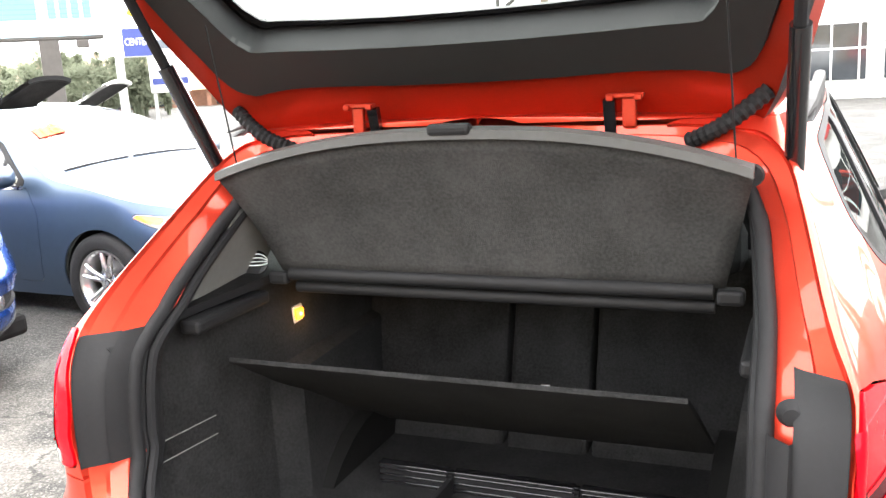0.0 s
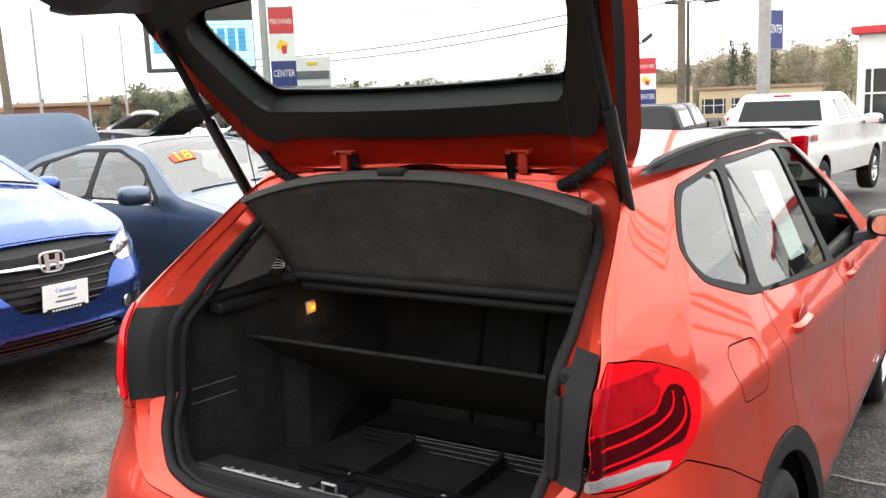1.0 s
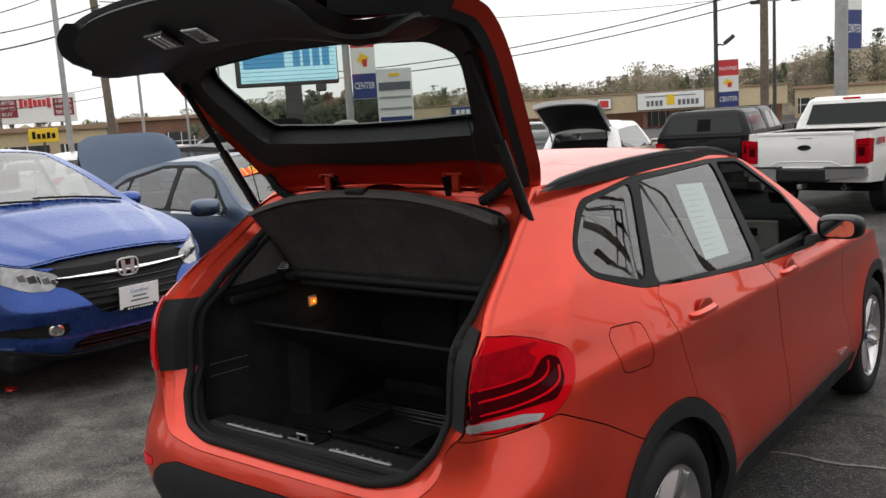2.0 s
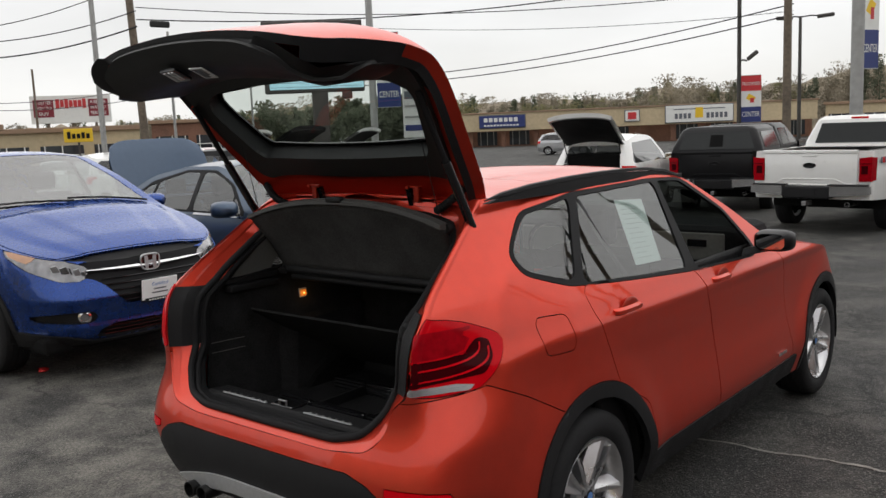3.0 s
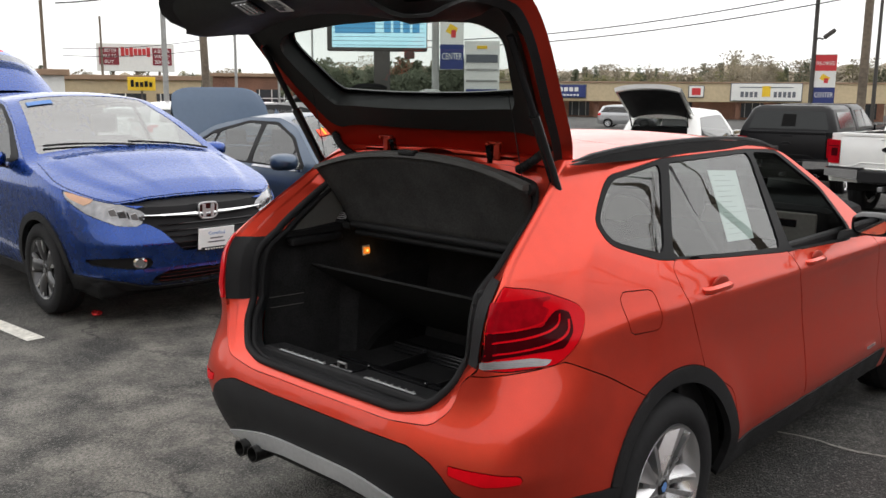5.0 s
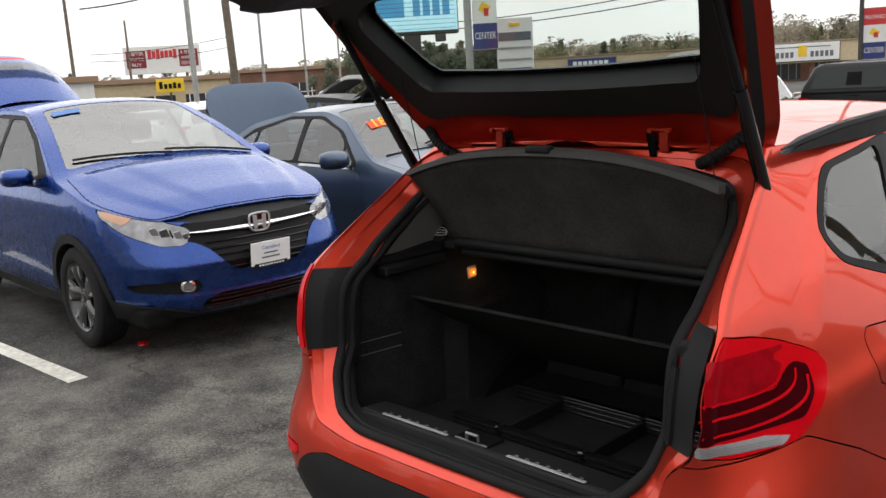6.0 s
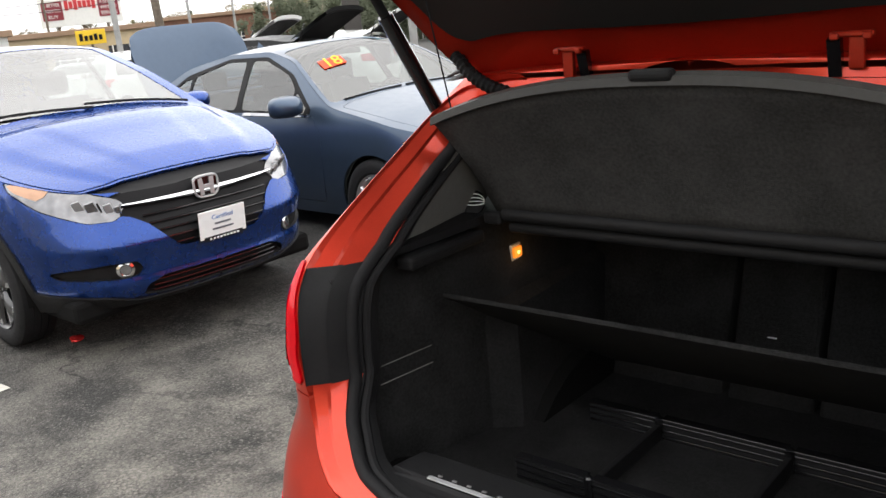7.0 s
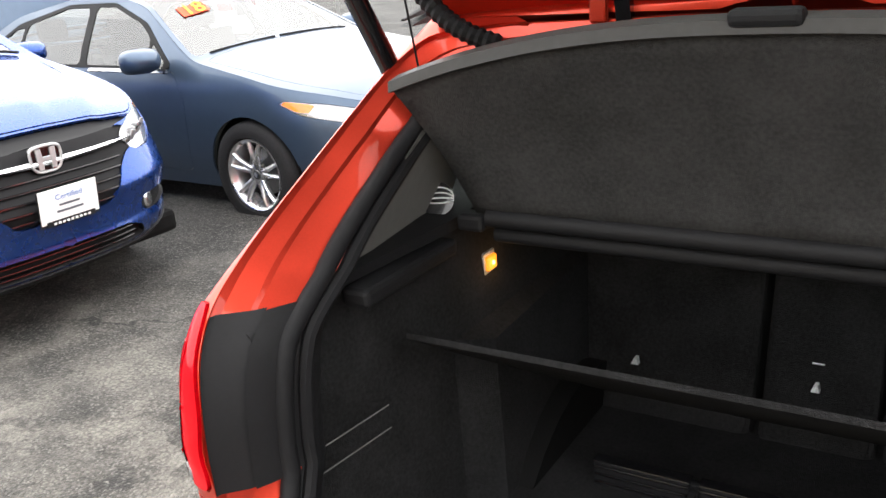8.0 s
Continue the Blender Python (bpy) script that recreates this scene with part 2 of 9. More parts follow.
def rounded(pts, r=0.03, n=5):
    """A closed outline with its corners rounded by about r."""
    out = []
    pts = [np.array(p, float) for p in pts]
    for i, p in enumerate(pts):
        a, b = pts[i - 1], pts[(i + 1) % len(pts)]
        da, db = a - p, b - p
        la, lb = np.hypot(*da), np.hypot(*db)
        ra, rb = min(r, la * 0.45), min(r, lb * 0.45)
        p0, p1 = p + da / la * ra, p + db / lb * rb
        for t in np.linspace(0, 1, n):
            out.append((1 - t) ** 2 * p0 + 2 * t * (1 - t) * p + t * t * p1)
    return np.array(out)


def inside(poly, pts):
    x, y = pts[..., 0], pts[..., 1]
    res = np.zeros(x.shape, bool)
    a = poly[-1]
    for b in poly:
        if a[1] != b[1]:
            hit = ((a[1] > y) != (b[1] > y)) & (x < (b[0] - a[0]) * (y - a[1]) / (b[1] - a[1]) + a[0])
            res ^= hit
        a = b
    return res


class Skin:
    """A curved sheet over a grid of two coordinates, cut along outlines into panels with clean edges."""

    def __init__(self, fun, us, zs):
        self.fun = fun
        self.q = np.stack([np.broadcast_to(us[:, None], zs.shape), zs], -1).astype(float)
        self.locked = np.zeros(zs.shape, bool)
        self.cuts = []
        self.done = None

    def cut(self, name, poly):
        poly = np.asarray(poly, float)
        st = np.where(inside(poly, self.q), 1, -1)
        lo, hi = poly.min(0) - 0.1, poly.max(0) + 0.1
        jobs = []
        for ax in (0, 1):
            sa = st[:-1] if ax == 0 else st[:, :-1]
            sb = st[1:] if ax == 0 else st[:, 1:]
            for i, j in np.argwhere(sa != sb):
                k = (i + 1, j) if ax == 0 else (i, j + 1)
                jobs.append(((i, j), k))
        if jobs:
            a = np.array([self.q[j[0]] for j in jobs])
            b = np.array([self.q[j[1]] for j in jobs])
            sa = np.array([st[j[0]] for j in jobs]) > 0
            t0, t1 = np.zeros(len(jobs)), np.ones(len(jobs))
            for _ in range(14):
                tm = (t0 + t1) / 2
                same = inside(poly, a + (b - a) * tm[:, None]) == sa
                t0, t1 = np.where(same, tm, t0), np.where(same, t1, tm)
            tm = (t0 + t1) / 2
            at = a + (b - a) * tm[:, None]
            for k in np.argsort(np.minimum(tm, 1 - tm)):
                p, q = jobs[k]
                if st[p] == 0 or st[q] == 0:
                    continue
                first, other = (p, q) if tm[k] < 0.5 else (q, p)
                if self.locked[first] and not self.locked[other]:
                    first = other
                if not self.locked[first]:
                    self.q[first] = at[k]
                    self.locked[first] = True
                st[first] = 0
        self.cuts.append((name, poly, st))
        return self

    def finish(self):
        nu, nv = self.q.shape[:2]
        idx = np.arange(nu * nv).reshape(nu, nv)
        quads = np.stack([idx[:-1, :-1], idx[1:, :-1], idx[1:, 1:], idx[:-1, 1:]], -1).reshape(-1, 4)
        diag = np.zeros(len(quads), int)
        for _, _, st in self.cuts:
            s = st.reshape(-1)[quads]
            mixed = (s == 1).any(1) & (s == -1).any(1)
            diag[mixed & (s[:, 0] == 0) & (s[:, 2] == 0)] = 1
            diag[mixed & (s[:, 1] == 0) & (s[:, 3] == 0)] = 2
        fl = [quads[diag == 0]]
        tri = np.concatenate([quads[diag == 1][:, [0, 1, 2]], quads[diag == 1][:, [0, 2, 3]], quads[diag == 2][:, [0, 1, 3]], quads[diag == 2][:, [1, 2, 3]]])
        fl.append(np.concatenate([tri, tri[:, 2:]], 1) if len(tri) else np.zeros((0, 4), int))
        self.faces = np.concatenate(fl)
        flat = self.q.reshape(-1, 2)
        mid = flat[self.faces].mean(1)
        self.lab = np.full(len(self.faces), "", dtype=object)
        for name, poly, st in self.cuts:
            s = st.reshape(-1)[self.faces]
            on = (s == 1).any(1)
            tie = (s == 0).all(1)
            if tie.any():
                on |= tie & inside(poly, mid)
            self.lab[on] = name
        d = 0.002
        p = self.fun(flat)
        du = self.fun(flat + [d, 0]) - self.fun(flat - [d, 0])
        dz = self.fun(flat + [0, d]) - self.fun(flat - [0, d])
        n = np.cross(du, dz)
        n /= np.linalg.norm(n, axis=1, keepdims=True) + 1e-12
        mid3 = p.mean(0)
        self.flip = ((n * (p - mid3)).sum(1) > 0).mean() < 0.5
        self.p, self.n = p, -n if self.flip else n
        self.done = True

    def panel(self, name, lab, material, parent=None, label="", off=0.0, gap=0.002, depth=0.012, xf=None, only=None):
        """One panel as a mesh: its face pushed out by off, its rim drawn in by gap and turned inwards by depth."""
        if not self.done:
            self.finish()
        labs = lab if isinstance(lab, (list, tuple)) else [lab]
        keep = np.isin(self.lab, np.array(labs, dtype=object))
        if only is not None:
            keep &= only(self.q.reshape(-1, 2)[self.faces].mean(1))
        fs = self.faces[keep]
        if not len(fs):
            return None
        used, inv = np.unique(fs, return_inverse=True)
        fs = inv.reshape(fs.shape)
        p, n = self.p[used] + off * self.n[used], self.n[used]
        # the sheet's two ends meet on the centre line: join them there
        mid = [i for i in range(len(p)) if abs(p[i][0]) < 0.0015]
        for a, i in enumerate(mid):
            for j in mid[:a]:
                if np.abs(p[i] - p[j]).max() < 0.003:
                    fs[fs == i] = j
                    break
        faces = [list(dict.fromkeys(f)) for f in fs.tolist()]
        faces = [f for f in faces if len(f) > 2]
        if self.flip:
            faces = [f[::-1] for f in faces]
        count = {}
        for f in faces:
            for a, b in zip(f, f[1:] + f[:1]):
                count.setdefault((min(a, b), max(a, b)), []).append((a, b))
        rim = [v[0] for v in count.values() if len(v) == 1]
        sharp = {k for k, v in count.items() if len(v) == 1}
        onrim = sorted({i for e in rim for i in e})
        pull = np.zeros_like(p)
        cen = np.array([p[f].mean(0) for f in faces])
        for f, c in zip(faces, cen):
            for i in f:
                pull[i] += c - p[i]
        p = p.copy()
        if gap:
            for i in onrim:
                v = pull[i]
                p[i] += v / (np.linalg.norm(v) + 1e-9) * gap
        verts = list(p)
        if depth:
            low = {}
            for i in onrim:
                low[i] = len(verts)
                verts.append(p[i] - n[i] * depth)
            for a, b in rim:
                faces.append([b, a, low[a], low[b]])
        if xf is not None:
            verts = [xf @ Vector(v) for v in verts]
        return mesh_object(name, verts, faces, material, parent, label, True, sharp)


class Body:
    """A car's outer form: plan curve with rounded ends, half-width by height, ends that lean with height, a roofline."""

    def __init__(self, length, width, rear, nose, top, low, crown, y0=0.0, rear_round=(2.8, 0.6), nose_round=(2.6, 0.7), taper=None, fade=(1.0, 1.0), square=None, upper=None, press=None):
        self.length, self.width, self.rear, self.nose, self.top, self.low, self.crown = length, width, rear, nose, top, low, crown
        self.y0, self.taper, self.fade = y0, taper or (lambda e: np.ones_like(e)), fade
        th = np.linspace(0, math.pi / 2, 90)
        n, b = rear_round
        a1, e1 = np.sin(th) ** (2 / n), b * (1 - np.cos(th) ** (2 / n))
        n, b = nose_round
        a2, e2 = np.sin(th[::-1]) ** (2 / n), length - b * (1 - np.cos(th[::-1]) ** (2 / n))
        es = np.linspace(e1[-1], e2[0], 60)[1:-1]
        self.a = np.concatenate([a1, np.ones_like(es), a2])
        self.e = np.concatenate([e1, es, e2])
        self.u = np.concatenate([[0], np.cumsum(np.hypot(np.diff(self.a * 0.89), np.diff(self.e)))])
        self.umax = self.u[-1]
        # a squarer rear corner above a given height
        self.square, self.upper, self.press = square, upper, press
        if square:
            n, b, self.sq_low, self.sq_high = square
            self.a_sq = np.where(self.e < length / 2, (1 - np.clip(1 - self.e / b, 0, 1) ** n) ** (1 / n), self.a)

    def spread(self, z):
        if not self.square:
            return self.a
        t = float(np.clip((z - self.sq_low) / (self.sq_high - self.sq_low), 0, 1))
        a = self.a * (1 - t) + self.a_sq * t
        return self.upper(a, self.e, z) if self.upper else a

    def lengthwise(self, e, z):
        return self.y0 + e + self.rear(z) * np.exp(-((e / self.fade[0]) ** 2)) - self.nose(z) * np.exp(-(((self.length - e) / self.fade[1]) ** 2))

    def __call__(self, q):
        u, z = q[..., 0], q[..., 1]
        a, e = np.interp(np.abs(u), self.u, self.a), np.interp(np.abs(u), self.u, self.e)
        if self.square:
            t = np.clip((z - self.sq_low) / (self.sq_high - self.sq_low), 0, 1)
            a = a * (1 - t) + np.interp(np.abs(u), self.u, self.a_sq) * t
        if self.upper:
            a = self.upper(a, e, z)
        y = self.lengthwise(e, z)
        half = a * self.width(z) * self.taper(e)
        if self.press:
            half = half + self.press(y, z)
        return np.stack([np.sign(u) * half, y, z], -1)

    def at_y(self, y, z, side=1):
        """Sheet coordinates of a place on the flank."""
        yy = self.lengthwise(self.e, np.full_like(self.e, z))
        return (side * float(np.interp(y, np.maximum.accumulate(yy), self.u)), z)

    def at_rear(self, x, z):
        k = len(self.e) // 2
        xx = self.spread(z)[:k] * self.width(z) * self.taper(self.e[:k])
        return (math.copysign(float(np.interp(abs(x), np.maximum.accumulate(xx), self.u[:k])), x), z)

    def at_nose(self, x, z):
        k = len(self.e) // 2
        xx = (self.a[k:] * self.width(z) * self.taper(self.e[k:]))[::-1]
        return (math.copysign(float(np.interp(abs(x), np.maximum.accumulate(xx), self.u[k:][::-1])), x), z)

    def flank(self, step=0.022, rows=60):
        us = np.linspace(-self.umax + 1e-4, self.umax - 1e-4, int(2 * self.umax / step))
        e = np.interp(np.abs(us), self.u, self.e)
        lo, hi = self.low(e), self.top(e)
        zs = lo[:, None] + (hi - lo)[:, None] * np.linspace(0, 1, rows)[None, :]
        return Skin(self, us, zs)

    folds = ()

    def roof_point(self, q):
        a, u = q[..., 0], np.clip(q[..., 1], 1e-3, self.umax - 1e-3)
        e = np.interp(u, self.u, self.e)
        p = self(np.stack([u, self.top(e)], -1))
        p[..., 0] *= a
        p[..., 2] += self.crown(e) * (1 - np.abs(np.clip(a, -1, 1)) ** 2.3)
        for e0, a0, e1, a1, h in self.folds:
            t = (e - e0) / (e1 - e0)
            edge = np.interp(t, [0, 1], [a0, a1])
            fade = np.clip(np.minimum(t, 1 - t) * 5, 0, 1)
            p[..., 2] += h * fade * np.clip((edge + 0.05 - np.abs(a)) / 0.10, 0, 1)
        return p

    def lid(self, step=0.03, cols=41):
        us = np.linspace(1e-3, self.umax - 1e-3, int(self.umax / step))
        ss = np.linspace(-1, 1, cols)
        sk = Skin(self.roof_point, np.zeros(len(us)), np.broadcast_to(us[:, None], (len(us), cols)))
        sk.q[..., 0] = ss[None, :]
        return sk

    def lid_at(self, e):
        return float(np.interp(e, self.e, self.u))


def wheel(parent, radius, rim, width, at, out, style, rim_mat, emblem=None, bolts=True):
    """A wheel whose outer face looks along +x (out=1) or -x."""
    w = bpy.data.objects.new("wheel", None)
    scene.collection.objects.link(w)
    w.parent = parent
    h = width / 2
    prof = [(-h * 0.8, rim + 0.005), (-h * 0.95, rim + 0.02), (-h, rim + (radius - rim) * 0.5), (-h * 0.93, radius - 0.022), (-h * 0.8, radius - 0.006),
            (-h * 0.4, radius), (-h * 0.36, radius - 0.008), (-h * 0.3, radius), (-0.004, radius), (0, radius - 0.008), (0.004, radius), (h * 0.3, radius), (h * 0.36, radius - 0.008), (h * 0.4, radius),
            (h * 0.8, radius - 0.006), (h * 0.93, radius - 0.022), (h, rim + (radius - rim) * 0.5), (h * 0.95, rim + 0.02), (h * 0.8, rim + 0.005)]
    part("tyre", lathe_bm(prof, 64), M_TYRE, w, smooth=True, angle=40)
    rp = [(-h * 0.8, rim + 0.004), (-h * 0.8, rim - 0.02), (h * 0.2, rim - 0.045), (h * 0.72, rim - 0.016), (h * 0.86, rim - 0.004), (h * 0.9, rim + 0.004), (h * 0.8, rim + 0.009)]
    part("rim", lathe_bm(rp, 64), rim_mat, w, smooth=True, angle=40)
    part("brake_disc", lathe_bm([(0.0, 0.0), (0.0, rim * 0.66), (-0.03, rim * 0.66), (-0.03, 0.0)], 32), M_STEEL, w)
    part("wheel_back", lathe_bm([(-h * 0.5, 0.0), (-h * 0.5, rim - 0.03)], 24), M_DARK, w)
    hub_x = h * 0.62
    sp = bmesh.new()

    def spoke(ang, w0, w1, r0, r1, x0, x1, skew=0.0, thick=0.03):
        c, s = math.cos(ang), math.sin(ang)
        rings = []
        for k in range(6):
            t = k / 5
            r = r0 + (r1 - r0) * t
            x = x0 + (x1 - x0) * t + 0.010 * math.sin(t * math.pi)
            hw = (w0 + (w1 - w0) * t) / 2
            off = skew * t * t
            pts = []
            for dx, dw in ((0, -0.75), (0.006, 0.0), (0, 0.75), (-0.012, 1.0), (-thick, 0.7), (-thick, -0.7), (-0.012, -1.0)):
                ww = dw * hw + off
                pts.append((x + dx, c * r - s * ww, s * r + c * ww))
            rings.append(pts)
        add(loft_bm(rings))

    def leaf(ang, side):
        """A facetted spoke: narrow at the hub, broad in the middle, pointed at the rim, with an off-centre ridge."""
        c, s = math.cos(ang), math.sin(ang)
        pts = []
        for x, r, w in ((hub_x + 0.004, 0.038, -0.008), (hub_x + 0.004, 0.038, 0.008), (hub_x - 0.022, rim * 0.55, -0.021), (hub_x - 0.022, rim * 0.55, 0.021), (hub_x + 0.014, rim * 0.52, side * 0.008),
                        (h * 0.50, rim * 0.84, -0.026 + side * 0.020), (h * 0.50, rim * 0.84, 0.026 + side * 0.020), (h * 0.83, rim * 0.86, side * 0.036), (h * 0.86, rim - 0.008, side * 0.052), (h * 0.80, rim - 0.008, side * 0.030)):
            pts += [(x, c * r - s * w, s * r + c * w), (x - 0.016, c * r - s * w * 0.8, s * r + c * w * 0.8)]
        add(hull_bm(pts))

    def add(b):
        tmp = bpy.data.meshes.new("tmp")
        b.to_mesh(tmp)
        b.free()
        sp.from_mesh(tmp)
        bpy.data.meshes.remove(tmp)

    r1 = rim - 0.012
    if style == "v":
        for k in range(5):
            a = k * math.tau / 5 + 0.35
            for sgn in (-1, 1):
                leaf(a + sgn * 0.27, sgn)
    elif style == "split":
        for k in range(5):
            a = k * math.tau / 5 + 0.2
            for sgn in (-1, 1):
                spoke(a + sgn * 0.16, 0.038, 0.026, 0.045, r1, hub_x, h * 0.80, sgn * 0.008, 0.03)
    elif style == "blade":
        for k in range(5):
            a = k * math.tau / 5 + 0.5
            spoke(a, 0.075, 0.13, 0.04, r1, hub_x, h * 0.80, 0.03, 0.03)
    else:
        for k in range(6):
            spoke(k * math.tau / 6, 0.055, 0.075, 0.045, r1, hub_x, h * 0.80, 0.0, 0.03)
    part("spokes", sp, rim_mat, w, smooth=True, angle=12 if style == "v" else 50)
    if style == "blade":
        sp2 = bmesh.new()
        for k in range(5):
            for sgn in (-1, 1):
                a0, a1 = k * math.tau / 5 + 0.5 + sgn * 0.10, k * math.tau / 5 + 0.5 + sgn * 0.27
                pts = []
                for r, ang, wd in ((0.06, a0, 0.008), (rim - 0.014, a1, 0.014)):
                    c, s = math.cos(ang), math.sin(ang)
                    pts += [(h * (0.70 if r < 0.1 else 0.86), c * r - s * wd, s * r + c * wd), (h * (0.70 if r < 0.1 else 0.86), c * r + s * wd, s * r - c * wd)]
                pts = [pts[0], pts[1], pts[3], pts[2]]
                vs = [sp2.verts.new(p) for p in pts] + [sp2.verts.new((p[0] - 0.02, p[1], p[2])) for p in pts]
                for f in ((0, 1, 2, 3), (7, 6, 5, 4), (0, 4, 5, 1), (1, 5, 6, 2), (2, 6, 7, 3), (3, 7, 4, 0)):
                    sp2.faces.new([vs[i] for i in f])
        bmesh.ops.recalc_face_normals(sp2, faces=sp2.faces[:])
        part("machined_blade", sp2, M_ALU, w, "bright machined spoke edges")
    part("hub", lathe_bm([(hub_x - 0.03, 0.0), (hub_x - 0.03, 0.075), (hub_x - 0.005, 0.07), (hub_x + 0.004, 0.05), (hub_x + 0.004, 0.0)], 32), rim_mat, w, smooth=True)
    part("centre_cap", lathe_bm([(hub_x + 0.012, 0.0), (hub_x + 0.010, 0.026), (hub_x + 0.004, 0.032)], 24), M_GLOSSB, w, smooth=True)
    if emblem:
        part("cap_emblem", lathe_bm([(hub_x + 0.0135, 0.0), (hub_x + 0.0130, 0.018)], 20), emblem, w, smooth=True)
    bolt = None
    for k in range(5 if bolts else 0):
        a = k * math.tau / 5
        if bolt is None:
            bm = bmesh.new()
            bmesh.ops.create_cone(bm, cap_ends=True, segments=6, radius1=0.011, radius2=0.011, depth=0.012, matrix=pose(0, 0, 0, 0, 90, 0))
            nut = bolt = part("wheel_bolt", bm, M_STEEL, w)
        else:
            nut = new("wheel_bolt", bolt.data)
            nut.parent = w
        nut.location = (hub_x + 0.001, 0.052 * math.cos(a), 0.052 * math.sin(a))
    w.matrix_basis = pose(*at, 0, 0, 0 if out > 0 else 180)
    return w


def wheel_well(parent, at, radius, depth, side):
    x, y, z = at
    inner = x - side * depth
    prof = [(inner, 0.001), (inner, radius), (x, radius)]
    bm = lathe_bm(prof, 32)
    bmesh.ops.translate(bm, vec=(0, y, z), verts=bm.verts)
    bmesh.ops.bisect_plane(bm, geom=bm.verts[:] + bm.edges[:] + bm.faces[:], plane_co=(0, 0, z - 0.06), plane_no=(0, 0, 1), clear_inner=True)
    return part("wheel_arch_liner", bm, M_DARK, parent, smooth=True)


def thing(name, label, category, at=None, group="", kind=""):
    ob = bpy.data.objects.new(name, None)
    scene.collection.objects.link(ob)
    ob.empty_display_size = 0.2
    tagged(ob, label, category, group, kind)
    if at is not None:
        ob.matrix_basis = at
    return ob


def text_bm(words, size, depth=0.002):
    cu = bpy.data.curves.new("words", "FONT")
    cu.body, cu.size, cu.extrude, cu.align_x, cu.align_y = words, size, depth, "CENTER", "CENTER"
    cu.resolution_u = 2
    ob = new("words", cu)
    me = bpy.data.meshes.new_from_object(ob.evaluated_get(bpy.context.evaluated_depsgraph_get()))
    bm = bmesh.new()
    bm.from_mesh(me)
    bpy.data.objects.remove(ob)
    bpy.data.curves.remove(cu)
    bpy.data.meshes.remove(me)
    return bm


def put_text(words, size, m, material, parent, name="lettering", fit=None, depth=0.002):
    bm = text_bm(words, size, depth)
    if fit:
        xs = [v.co.x for v in bm.verts]
        k = fit / (max(xs) - min(xs))
        bmesh.ops.scale(bm, vec=(k, 1, 1), verts=bm.verts)
    bmesh.ops.transform(bm, matrix=m, verts=bm.verts)
    return part(name, bm, material, parent)


def ground_z(x, y):
    d = math.hypot(x * (0.6 if x < 0 else 1.0), y)
    d = max(0.0, min(d, 115.0) - 4.5)
    t = min(1.0, max(0.0, (-1.3 - x) / 1.8))
    return 0.06 * t * t * (3 - 2 * t) - 0.4 * (1 - math.exp(-d / 8)) - 0.012 * d


